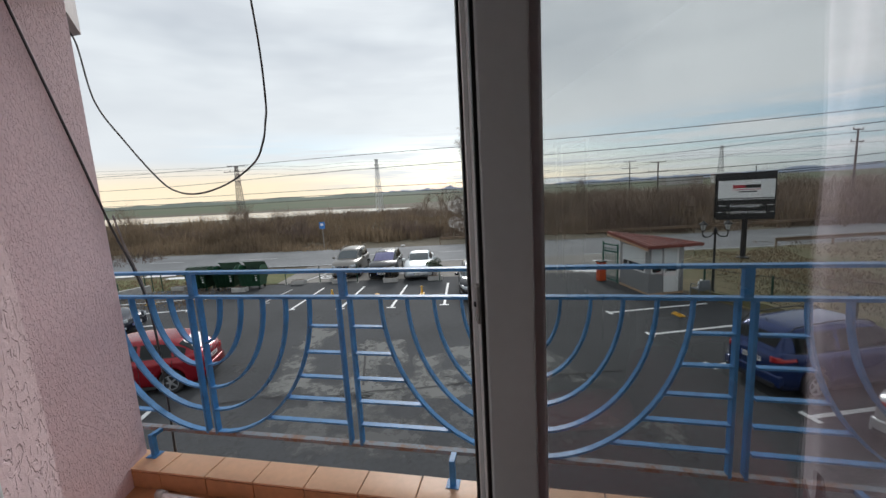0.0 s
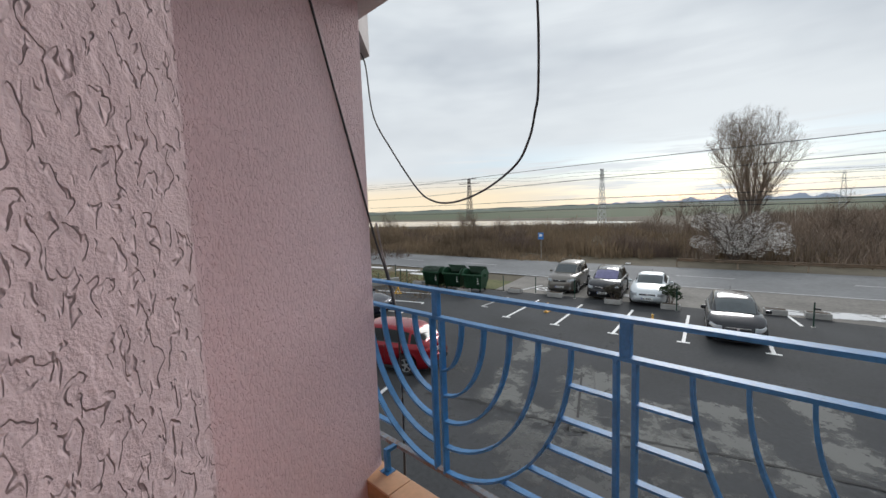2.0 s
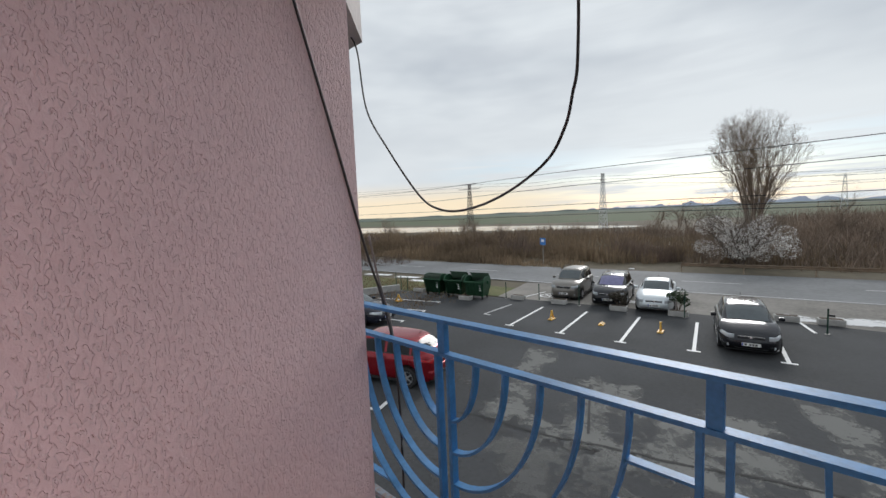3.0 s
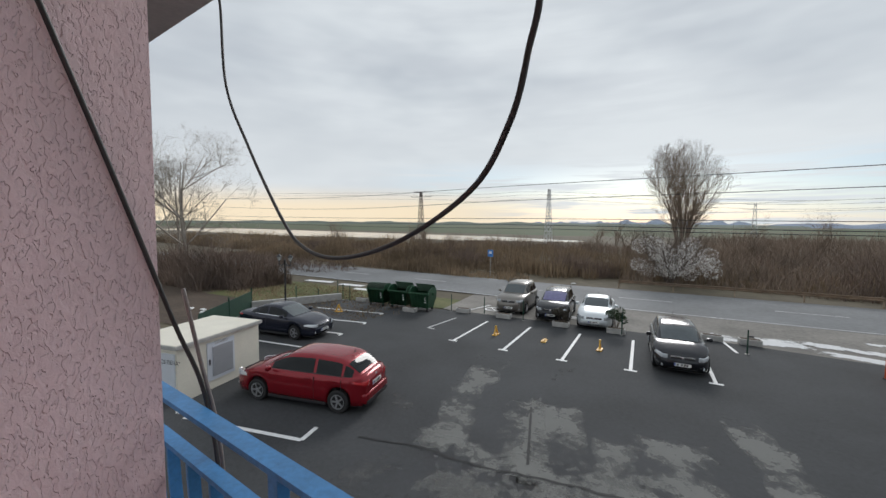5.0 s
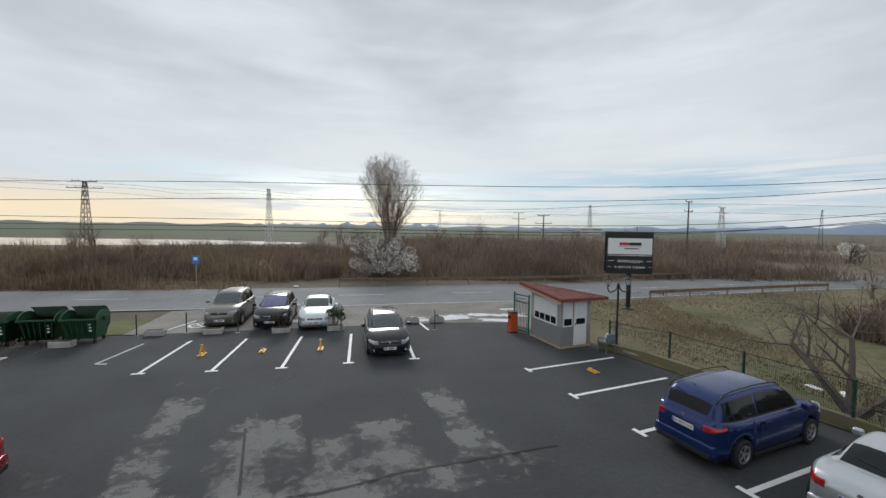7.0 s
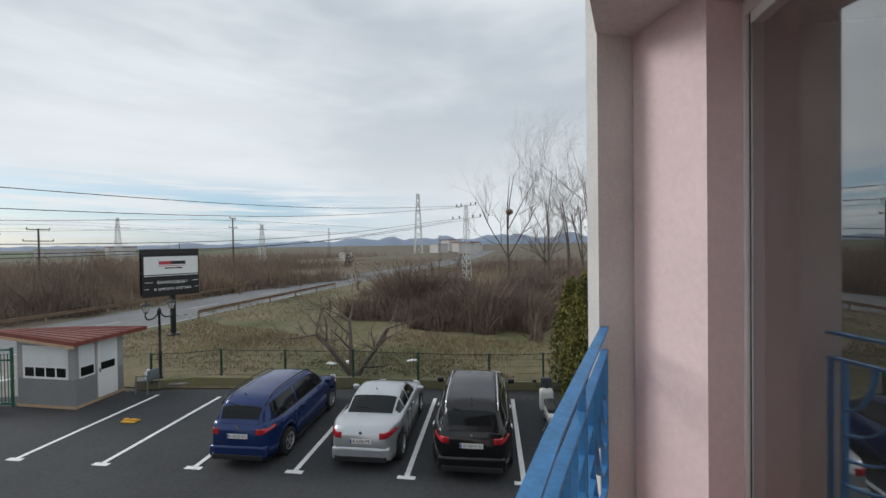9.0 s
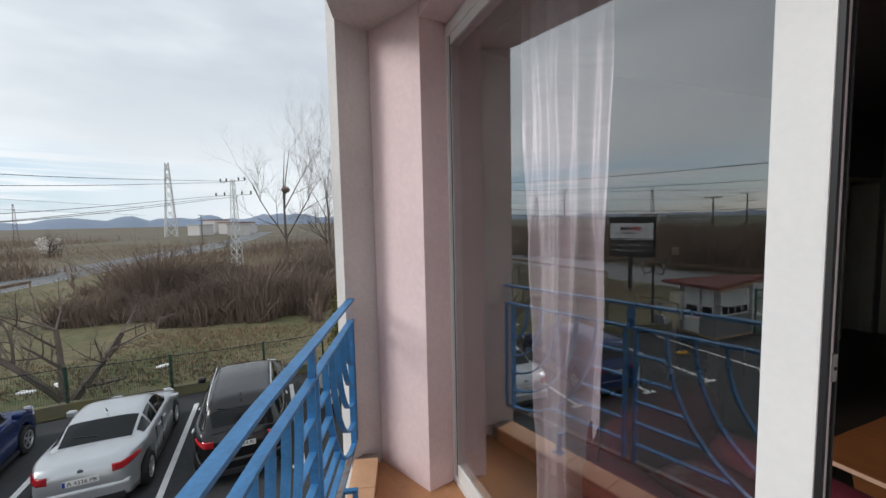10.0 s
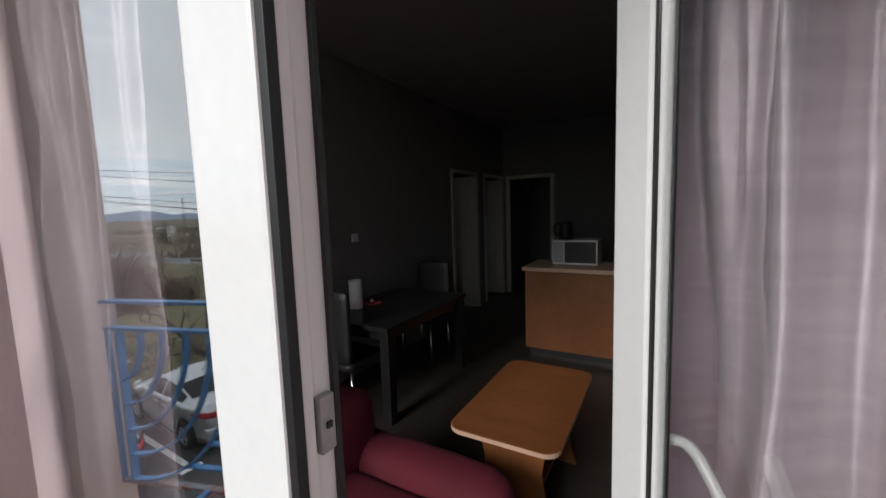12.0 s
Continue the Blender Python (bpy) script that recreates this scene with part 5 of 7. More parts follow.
scrub("scrub", ((-44, 40, -24, 46, 1.2, 3.4, 2600), (-16, 41, -9, 47, 1.0, 3.0, 1500), (6, 40, 16, 47, 1.0, 3.2, 1800), (24, 42, 38, 50, 1.2, 3.6, 2200), (-70, 44, -54, 52, 1.2, 3.4, 1600), (0, 54, 30, 62, 1.5, 4.6, 2400)), "twig_dark", "dark leafless bushes standing among the reeds", "scrub", 29, 0.026, 0.6)
scrub("dry_grass", ((9, 14, 17, 30, 0.05, 0.16, 9000), (12, 4, 20, 15, 0.05, 0.18, 9000), (17, 22, 36, 33, 0.05, 0.2, 6000), (-33, 14.5, -16, 22, 0.05, 0.2, 7000), (44, 15, 80, 42, 0.2, 0.8, 8000), (40, 46, 120, 90, 0.2, 0.9, 9000)), "reed", "short dry grass on the lawn", "grass", 17, 0.02, 0.5)


def leaf_cloud(name, blobs, n, size, material, seed, parent, flat=0.6):
    """A crown of small leaf clumps with an uneven outline: blobs of (x, y, z, rx, rz)."""
    rnd = random.Random(seed)
    verts, faces = [], []
    for _ in range(n):
        bx_, by_, bz_, rx_, rz_ = rnd.choice(blobs)
        v = Vector((rnd.gauss(0, 1), rnd.gauss(0, 1), rnd.gauss(0, 1))).normalized() * rnd.uniform(0.5, 1.0) ** 0.5
        c = Vector((bx_ + v.x * rx_, by_ + v.y * rx_, bz_ + v.z * rz_))
        if c.z < 0.02:
            continue
        a = Vector((rnd.gauss(0, 1), rnd.gauss(0, 1), rnd.gauss(0, flat))).normalized() * size * rnd.uniform(0.6, 1.5)
        b = a.cross(Vector((rnd.gauss(0, 1), rnd.gauss(0, 1), rnd.gauss(0, 1)))).normalized() * size * rnd.uniform(0.3, 0.7)
        k = len(verts)
        verts += [tuple(c - a), tuple(c + b), tuple(c + a), tuple(c - b)]
        faces.append((k, k + 1, k + 2, k + 3))
    me = bpy.data.meshes.new(name)
    me.from_pydata(verts, [], faces)
    me.materials.append(M[material])
    ob = new(name, me)
    ob.parent = parent
    return ob


bush = tree(-4.6, 41.5, 4.6, 0.10, "bark", 201, 0.55, 0.15, (6, 6, 6), 9, 0.75, "spreading bush in white blossom behind the guardrail", trunk_part=0.75, category="bush")
leaf_cloud("blossom", [(random.uniform(-3.1, 3.1), random.uniform(-1.6, 1.6), random.uniform(1.0, 3.9), 0.8, 0.65) for _ in range(40)], 9000, 0.060, "blossom", 202, bush)
bush2 = tree(75, 64, 4, 0.1, "bark", 205, 0.55, 0.15, (5, 5, 5), 5, 0.6, "far bush in white blossom", trunk_part=0.7, category="bush")
leaf_cloud("blossom", [(random.uniform(-2, 2), 0, random.uniform(1, 3.2), 0.9, 0.7) for _ in range(8)], 900, 0.12, "blossom", 206, bush2)

for x, y, h, w in ((12.6, 2.4, 4.1, 1.0), (13.6, 1.4, 3.9, 1.0), (14.3, 3.1, 3.7, 0.9), (12.4, 0.9, 4.0, 1.0)):
    th = thing("thuja", pose(x, y, G), "dense yellow-green thuja shrub at the car park's corner", "shrub", "thuja hedge")
    part("trunk", tube([(0, 0, 0), (0.03, 0, h * 0.8)], 0.07, 0.02, 7), M["bark"], th)
    blobs = []
    for k in range(34):
        u = (k + 0.5) / 34
        rad = w * (1 - u ** 2.2) * 0.75
        a = k * 2.4
        blobs.append((rad * math.cos(a) * 0.7, rad * math.sin(a) * 0.7, h * u * 0.95 + 0.15, 0.30 + rad * 0.35, 0.42))
    leaf_cloud("crown", blobs, 9000, 0.055, "thuja", int(x * 100), th, 2.0)


# ---- guardrails along the road ----
def guardrail(line, d, x0, x1, label):
    g = thing("guardrail", pose(0, 0, 0), label, "guardrail")
    off = [p for p in offset_line(ROAD, d)]
    pts = [p for p, _ in along(off, 2.0) if x0 < p.x < x1]
    bm = bmesh.new()
    prof = ((0, 0.42), (0.05, 0.47), (0.0, 0.53), (0.0, 0.57), (0.05, 0.63), (0, 0.69))
    prev = None
    for p in pts:
        col = [bm.verts.new((p.x, p.y - q, G + z)) for q, z in prof]
        if prev:
            for k in range(len(prof) - 1):
                bm.faces.new((prev[k], col[k], col[k + 1], prev[k + 1]))
        prev = col
    bmesh.ops.solidify(bm, geom=bm.faces[:], thickness=0.012)
    part("beam", bm, M["rail_rust"], g)
    for p in pts[::2]:
        part("post", box(p.x - 0.05, p.x + 0.05, p.y + 0.02, p.y + 0.12, G - 0.05, G + 0.66), M["rail_rust"], g)


guardrail(ROAD, 4.9, -9, 46, "weathered steel guardrail on the far side of the road")
guardrail(ROAD, -4.9, 17, 37, "dark steel guardrail at the road's bend")


# ---- cars ----
def car(m, L, W, H, paint, label, front, rear, hood, belt, screen0, roof0, roof1, glass1, deck, wheel=0.32, wb=2.65, rim="rim", screen="screen",
        rails=None, plate_front="", plate_rear="", sedan=False, grille="trim_black", clad=False, axle=None):
    """A car facing +x, built round its own outline. Lengths along x from the rear bumper; heights above the road."""
    c = thing("car", m, label, "car")
    hw = W / 2
    xa = (axle if axle is not None else (L - wb) * 0.47)
    axles = (xa, xa + wb)
    clear = 0.20
    ra = wheel + 0.055

    def rounded(x, xs_, ys_, w):
        """A profile through points, its corners rounded off over w."""
        return float(np.mean([np.interp(x + w * k / 4, xs_, ys_) for k in range(-4, 5)]))

    def top(x):
        """The height of bonnet, waist and tail."""
        return rounded(x, (0, 0.10, 0.30, glass1, screen0, screen0 + 0.25, L - 0.55, L - 0.20, L),
                       (rear * 0.80, rear * 0.97, rear if sedan else belt, deck if sedan else belt, hood + 0.02, hood, front + 0.10, front - 0.02, front * 0.70), 0.05 if x < 0.3 else 0.16)

    def half(x):
        e = min(x, L - x)
        return hw * (0.70 + 0.30 * math.sin(math.pi / 2 * min(1.0, max(0.0, e / 0.75))) ** 0.62) * (1 - 0.035 * (2 * x / L - 1) ** 2)

    xs = sorted(set([0, 0.02, 0.06, 0.12, 0.2, 0.3, L, L - 0.02, L - 0.06, L - 0.12, L - 0.2, L - 0.3] + list(np.linspace(0.4, L - 0.4, 40)) + [a + s for a in axles for s in (-ra, -ra * 0.97, ra * 0.97, ra)]))
    bm = bmesh.new()
    rows = []
    for x in xs:
        zb = clear + (0.10 if x < 0.1 or x > L - 0.1 else 0.0)
        for a in axles:
            if abs(x - a) < ra:
                zb = max(zb, wheel + math.sqrt(ra * ra - (x - a) ** 2))
        zt = max(top(x), zb + 0.04)
        w = half(x)
        zs = zb + (zt - zb) * 0.5
        sec = [(0.0, zb), (0.80 * w, zb), (0.965 * w, zb + 0.02), (0.995 * w, zb + (zt - zb) * 0.25), (w, zs), (0.985 * w, zb + (zt - zb) * 0.78), (0.955 * w, zt - 0.035), (0.90 * w, zt), (0.5 * w, zt + 0.022), (0.0, zt + 0.03)]
        full_sec = sec + [(-y, z) for y, z in sec[-2:0:-1]]
        rows.append([bm.verts.new((x - L / 2, y, z)) for y, z in full_sec])
    k = len(rows[0])
    for a, b in zip(rows, rows[1:]):
        for i in range(k):
            bm.faces.new((a[i], b[i], b[(i + 1) % k], a[(i + 1) % k]))
    bm.faces.new(rows[0])
    bm.faces.new(rows[-1][::-1])
    bmesh.ops.recalc_face_normals(bm, faces=bm.faces)
    body = part("body", bm, paint, c, smooth=True)
    part("underbody", box(0.15 - L / 2, L / 2 - 0.15, -hw * 0.78, hw * 0.78, 0.16, clear + 0.42), M["trim_black"], c)

    def corner_lamp(x0, x1, z0, z1, side, taper):
        """A lamp lying on the body's corner from x0 (pointed) to x1, wrapped round to the end face."""
        bm = bmesh.new()
        grid = []
        end = x1
        cols = [(x0 + (x1 - x0) * k / 9, half(x0 + (x1 - x0) * k / 9) + 0.006) for k in range(10)]
        cols += [(end + (-0.013 if end < L / 2 else 0.013), half(end) * q) for q in (0.97, 0.85, 0.74)]
        n = len(cols) - 1
        for k, (x, y) in enumerate(cols):
            u = k / n
            h0, h1 = z0 + (z1 - z0) * (1 - taper) * (1 - u) * 0.75, z1 - (z1 - z0) * 0.12 * u
            grid.append([bm.verts.new((x - L / 2, side * y * (1.0 - 0.05 * j / 4 * (u < 0.8)), h0 + (h1 - h0) * j / 4)) for j in range(5)])
        for p, q in zip(grid, grid[1:]):
            for j in range(4):
                bm.faces.new((p[j], q[j], q[j + 1], p[j + 1]))
        bmesh.ops.recalc_face_normals(bm, faces=bm.faces)
        bmesh.ops.solidify(bm, geom=bm.faces[:], thickness=0.012)
        return bm

    # cabin: sections from waist to roof
    def roof(x):
        mid = (roof0 + roof1) / 2
        w = 0.26 * min(1.0, (x - glass1) / 0.5 + 0.12, (screen0 - x) / 0.5 + 0.12)
        return rounded(x, (glass1, roof1, roof1 + 0.35 * (mid - roof1), mid + 0.2, roof0, screen0), (top(glass1) + 0.02, H - 0.085, H - 0.035, H + 0.005, H - 0.045, top(screen0) + 0.02), w)

    def section(x, v):
        """A point of the cabin: v from -1 (one waist) over 0 (roof middle) to 1."""
        w = half(x)
        zb, zr = top(x) - 0.03, max(roof(x), top(x) + 0.005)
        pts = ((0.0, 0.0, 1.0), (0.2, 0.23, 0.997), (0.40, 0.44, 0.978), (0.50, 0.57, 0.95), (0.56, 0.645, 0.91), (0.62, 0.695, 0.85), (0.7, 0.745, 0.69), (0.8, 0.80, 0.46), (0.9, 0.85, 0.23), (1.0, 0.895, 0.0))
        av = abs(v)
        y = float(np.interp(av, [p[0] for p in pts], [p[1] for p in pts])) * w
        z = zb + (zr - zb) * float(np.interp(av, [p[0] for p in pts], [p[2] for p in pts]))
        return Vector((x - L / 2, math.copysign(y, v), z))

    def patch(x0, x1, v0, v1, nx, nv, out=0.0):
        bm = bmesh.new()
        grid = []
        for i in range(nx + 1):
            x = x0 + (x1 - x0) * i / nx
            row = []
            for j in range(nv + 1):
                v = v0 + (v1 - v0) * j / nv
                p = section(x, v)
                if out:
                    du = section(min(x + 0.02, screen0), v) - section(max(x - 0.02, glass1), v)
                    dv = section(x, min(v + 0.02, 1)) - section(x, max(v - 0.02, -1))
                    nrm = du.cross(dv)
                    if nrm.length > 1e-9:
                        nrm.normalize()
                        if nrm.dot(p - Vector((p.x * 0.6, 0, top(x) * 0.6))) < 0:
                            nrm = -nrm
                        p = p + nrm * out
                row.append(bm.verts.new(p))
            grid.append(row)
        for a, b in zip(grid, grid[1:]):
            for j in range(nv):
                bm.faces.new((a[j], b[j], b[j + 1], a[j + 1]))
        bmesh.ops.recalc_face_normals(bm, faces=bm.faces)
        return bm

    part("cabin", patch(glass1, screen0, -1, 1, 44, 28), paint, c, smooth=True)
    part("windscreen", patch(roof0 + 0.03, screen0 - 0.03, -0.60, 0.60, 8, 12, 0.008), M[screen], c, smooth=True)
    part("rear_window", patch(glass1 + 0.05, roof1 - 0.04, -0.585, 0.585, 8, 12, 0.008), M["car_glass"], c, smooth=True)
    pil = (screen0 - 0.32, (roof0 + roof1) / 2 - 0.02 - 0.05, roof1 + (0.12 if not sedan else 0.02), glass1 + 0.18)
    for s in (-1, 1):
        for x1, x0 in ((pil[0], pil[1] + 0.09), (pil[1], pil[2] - 0.02), (pil[2] - 0.09, pil[3])):
            if x1 - x0 > 0.12:
                part("side_window", patch(x0, x1, 0.655 * s, 0.955 * s, 6, 5, 0.007), M["car_glass"], c, smooth=True)
        part("window_trim", patch(pil[3], pil[0], 0.955 * s, 0.985 * s, 10, 1, 0.010), M["chrome"] if rails == "chrome" or sedan else M["trim_black"], c)
        mx = screen0 - 0.38
        part("mirror", cushion(mx - L / 2 - 0.06, mx - L / 2 + 0.07, s * (hw + 0.015), s * (hw + 0.20), belt + 0.0, belt + 0.14, 0.045), paint, c, smooth=True)
        for hx in (pil[1] + 0.22, pil[2] + 0.18):
            part("door_handle", box(hx - L / 2 - 0.09, hx - L / 2 + 0.09, s * half(hx) - 0.012 * s, s * half(hx) + 0.018 * s, belt - 0.14, belt - 0.105, 0.006), M["chrome"] if rails == "chrome" else paint, c)
        for dx in (pil[1] + 0.03, pil[2] - 0.06):
            part("door_seam", box(dx - L / 2 - 0.004, dx - L / 2 + 0.004, s * (half(dx) - 0.02), s * (half(dx) + 0.0025), 0.34, belt - 0.06), M["trim_black"], c)
        part("sill", box(axles[0] + ra - L / 2, axles[1] - ra - L / 2, s * (hw * 0.86), s * (hw + 0.004), clear - 0.02, clear + (0.13 if clad else 0.06), 0.01), M["trim_black"], c)
        # lamps
        part("headlamp", corner_lamp(L - 0.50, L - 0.015, front - 0.17, front + 0.005, s, 0.35), M["head"], c, smooth=True)
        tz = rear * (0.84 if sedan else 0.80)
        part("tail_lamp", corner_lamp(0.40 if sedan else 0.34, 0.012, tz - 0.085, tz + 0.085, s, 0.15), M["tail"], c, smooth=True)
        part("fog_lamp", lathe([(0.055, 0), (0.055, 0.02), (0.04, 0.025)], 12, m=pose(L / 2 - 0.035, s * hw * 0.68, 0.37, 0, 90, 0)), M["head"], c)
        if rails:
            part("roof_rail", tube([Vector((x - L / 2, s * hw * 0.64, roof(x) + (0.035 if roof1 + 0.1 < x < roof0 - 0.1 else -0.02))) for x in np.linspace(roof1 - 0.02, roof0 + 0.02, 12)], 0.016, n=6), M["chrome" if rails == "chrome" else "trim_black"], c, smooth=True)
    part("grille", box(L / 2 - 0.05, L / 2 - 0.008, -hw * 0.42, hw * 0.42, front - 0.19, front - 0.06, 0.012), M[grille], c)
    part("grille_bar", box(L / 2 - 0.03, L / 2 - 0.002, -hw * 0.40, hw * 0.40, front - 0.085, front - 0.07, 0.003), M["chrome"], c)
    part("badge", lathe([(0.045, 0), (0.045, 0.012), (0.02, 0.016)], 14, m=pose(L / 2 - 0.012, 0, front - 0.12, 0, 90, 0)), M["chrome"], c)
    part("badge", lathe([(0.045, 0), (0.045, 0.012), (0.02, 0.016)], 14, m=pose(-L / 2 + 0.02, 0, rear * 0.88, 0, -90, 0)), M["chrome"], c)
    part("intake", box(L / 2 - 0.06, L / 2 - 0.004, -hw * 0.5, hw * 0.5, 0.27, 0.40, 0.012), M["trim_black"], c)
    part("rear_bumper", cushion(-L / 2 - 0.03, -L / 2 + 0.35, -hw * 0.80, hw * 0.80, clear + 0.06, 0.56, 0.06), paint, c, smooth=True)
    part("rear_valance", box(-L / 2 - 0.036, -L / 2 + 0.2, -hw * 0.72, hw * 0.72, clear + 0.03, clear + 0.16, 0.02), M["trim_black"], c)
    part("antenna", tube([(roof1 + 0.12 - L / 2, 0, H - 0.03), (roof1 + 0.03 - L / 2, 0, H + 0.07)], 0.014, 0.006, 6), M["trim_black"], c)
    part("wiper", bar((-L / 2 + glass1 + 0.16, 0.0, roof(glass1 + 0.16) + 0.02), (-L / 2 + glass1 + 0.22, hw * 0.45, roof(glass1 + 0.22) + 0.015), 0.012, 0.012), M["trim_black"], c)
    for px, text, ang in ((L / 2 + 0.004, plate_front, 90), (-L / 2 - (0.034 if not sedan else 0.034), plate_rear, -90)):
        pz = 0.42 if ang == 90 else (rear * 0.70)
        if ang == -90 and pz > 0.58:
            px = -L / 2 - 0.004
        pl = part("number_plate", box(-0.26, 0.26, -0.055, 0.055, -0.006, 0.006, 0.003), M["plate"], c)
        pl.matrix_basis = pose(px, 0, pz, 90, 0, ang)
        part("plate_band", box(-0.255, -0.215, -0.05, 0.05, 0.0062, 0.0072), M["plate_blue"], pl)
        if text:
            letters(text, 0.098, pose(0.02, 0, 0.0075), M["ink"], pl, "plate_characters")
        else:
            for q in (-0.15, -0.02, 0.06, 0.14):
                part("plate_mark", box(q - 0.03, q + 0.03, -0.032, 0.032, 0.0062, 0.0072), M["ink"], pl)
    for a in axles:
        for s in (-1, 1):
            wname = part("wheel", lathe([(wheel * 0.60, -0.09), (wheel * 0.9, -0.105), (wheel, -0.085), (wheel, 0.085), (wheel * 0.9, 0.105), (wheel * 0.62, 0.095), (wheel * 0.60, 0.05)], 28), M["tyre"], c, smooth=False)
            wname.matrix_basis = pose(a - L / 2, s * (hw - 0.095), wheel, -90 * s, 0, 0)
            part("rim", lathe([(wheel * 0.62, 0.055), (wheel * 0.66, 0.098), (wheel * 0.60, 0.098), (wheel * 0.57, 0.06)], 24), M[rim], wname)
            # black disc added as the dark shade seen between the spokes
            part("spoke_gap_shade", lathe([(wheel * 0.585, 0.060), (wheel * 0.585, 0.068)], 20), M["trim_black"], wname)
            part("hub", lathe([(wheel * 0.17, 0.05), (wheel * 0.17, 0.088), (wheel * 0.10, 0.094)], 12), M[rim], wname)
            for q in range(5):
                t = q * math.tau / 5
                part("spoke", bar((0.12 * wheel * math.cos(t), 0.12 * wheel * math.sin(t), 0.08), (0.61 * wheel * math.cos(t), 0.61 * wheel * math.sin(t), 0.088), 0.045, 0.02), M[rim], wname)
    return c


P_RED = car_paint("dark_red_paint", (0.24, 0.006, 0.014), 0.35, 0.2)
P_NAVY = car_paint("black_blue_paint", (0.010, 0.013, 0.028), 0.3, 0.25)
P_BLUE = car_paint("blue_paint", (0.010, 0.030, 0.125), 0.3, 0.2)
P_SILVER = car_paint("silver_paint", (0.50, 0.52, 0.54), 0.6, 0.28)
P_BLACK = car_paint("black_brown_paint", (0.008, 0.008, 0.009), 0.2, 0.18)
P_BEIGE = car_paint("grey_beige_paint", (0.20, 0.185, 0.165), 0.5, 0.3)
P_DARK = car_paint("dark_grey_paint", (0.012, 0.013, 0.017), 0.3, 0.2)
P_WHITE = car_paint("pale_silver_paint", (0.60, 0.64, 0.66), 0.3, 0.3)

car(pose(-11.2, 8.12, G, 0, 0, 199), 4.39, 1.77, 1.50, P_RED, "dark red hatchback parked beside the white substation", 0.78, 1.04, 0.98, 1.0, 3.35, 2.55, 0.62, 0.22, 0.98, wb=2.70, rails=None, axle=0.78)
car(pose(-18.0, 11.55, G, 0, 0, 15), 4.54, 1.76, 1.46, P_NAVY, "black-blue saloon car parked in a bay", 0.74, 1.02, 0.94, 0.96, 3.30, 2.55, 1.35, 0.75, 1.02, wb=2.6, sedan=True, rim="rim_dark")
car(pose(-11.35, 23.5, G, 0, 0, -81), 4.22, 1.79, 1.69, P_BEIGE, "grey-beige compact crossover facing the car park", 0.90, 1.12, 1.06, 1.08, 3.05, 2.45, 0.30, 0.08, 1.05, wb=2.58, rails="black", clad=True)
car(pose(-8.75, 23.2, G, 0, 0, -80), 4.35, 1.78, 1.52, P_DARK, "dark estate car with a violet sunshade behind the windscreen", 0.80, 1.0, 0.98, 1.0, 3.25, 2.45, 0.35, 0.10, 1.0, screen="screen_violet", rails="black")
car(pose(-6.45, 23.1, G, 0, 0, -80), 4.47, 1.74, 1.42, P_WHITE, "pale silver saloon car facing the car park", 0.72, 1.0, 0.94, 0.95, 3.15, 2.45, 1.30, 0.70, 1.0, wb=2.72, sedan=True)
car(pose(-2.35, 18.75, G, 0, 0, -80), 4.34, 1.79, 1.46, P_DARK, "dark grey hatchback parked across the bay end", 0.76, 1.0, 0.95, 0.97, 3.2, 2.4, 0.45, 0.12, 0.98, grille="trim_black")
car(pose(7.45, 10.35, G, 0, 0, 19), 4.40, 1.79, 1.64, P_BLUE, "dark blue people carrier with black roof rails", 0.82, 1.12, 1.03, 1.05, 3.30, 2.60, 0.28, 0.06, 1.02, rails="black", plate_rear="A 4223 HX", wb=2.68)
car(pose(8.42, 7.55, G, 0, 0, 19), 4.04, 1.75, 1.39, P_SILVER, "silver folding-roof coupe parked by the fence", 0.76, 1.0, 0.93, 0.95, 2.95, 2.30, 1.35, 0.72, 1.0, wb=2.54, sedan=True, plate_rear="A 4326 PB")
car(pose(9.45, 5.15, G, 0, 0, 19), 4.78, 1.89, 1.69, P_BLACK, "black-brown sport utility car with chrome roof rails", 0.95, 1.15, 1.10, 1.12, 3.45, 2.75, 0.32, 0.08, 1.08, wheel=0.36, wb=2.78, rails="chrome", plate_rear="AI 0014 BI", clad=True)

sc = thing("scooter", pose(10.35, 3.25, G, 0, 0, 20), "pale and black scooter parked by the thuja", "scooter")
for x in (-0.62, 0.68):
    wl = part("wheel", lathe([(0.14, -0.05), (0.24, -0.055), (0.25, 0), (0.24, 0.055), (0.14, 0.05)], 22), M["tyre"], sc)
    wl.matrix_basis = pose(x, 0, 0.25, 90, 0, 0)
    part("rim", lathe([(0.05, -0.04), (0.15, -0.045), (0.15, 0.045), (0.05, 0.04)], 14), M["rim_dark"], wl)
part("seat", cushion(-0.66, 0.12, -0.15, 0.15, 0.72, 0.86, 0.06), M["leather"], sc, smooth=True)
part("tail_panel", cushion(-0.78, -0.05, -0.17, 0.17, 0.45, 0.74, 0.09), M["motor_white"], sc, smooth=True)
part("footboard", cushion(-0.1, 0.5, -0.18, 0.18, 0.26, 0.36, 0.04), M["black"], sc, smooth=True)
part("front_shield", cushion(0.42, 0.62, -0.2, 0.2, 0.3, 0.98, 0.08), M["motor_white"], sc, smooth=True)
part("fork", tube([(0.68, 0, 0.25), (0.5, 0, 1.05)], 0.035, n=8), M["black"], sc)
part("handlebar", tube([(0.42, -0.34, 1.08), (0.5, 0, 1.05), (0.42, 0.34, 1.08)], 0.016, n=8), M["black"], sc)
part("windshield", cushion(0.5, 0.56, -0.16, 0.16, 1.0, 1.3, 0.025), M["screen"], sc, smooth=True)
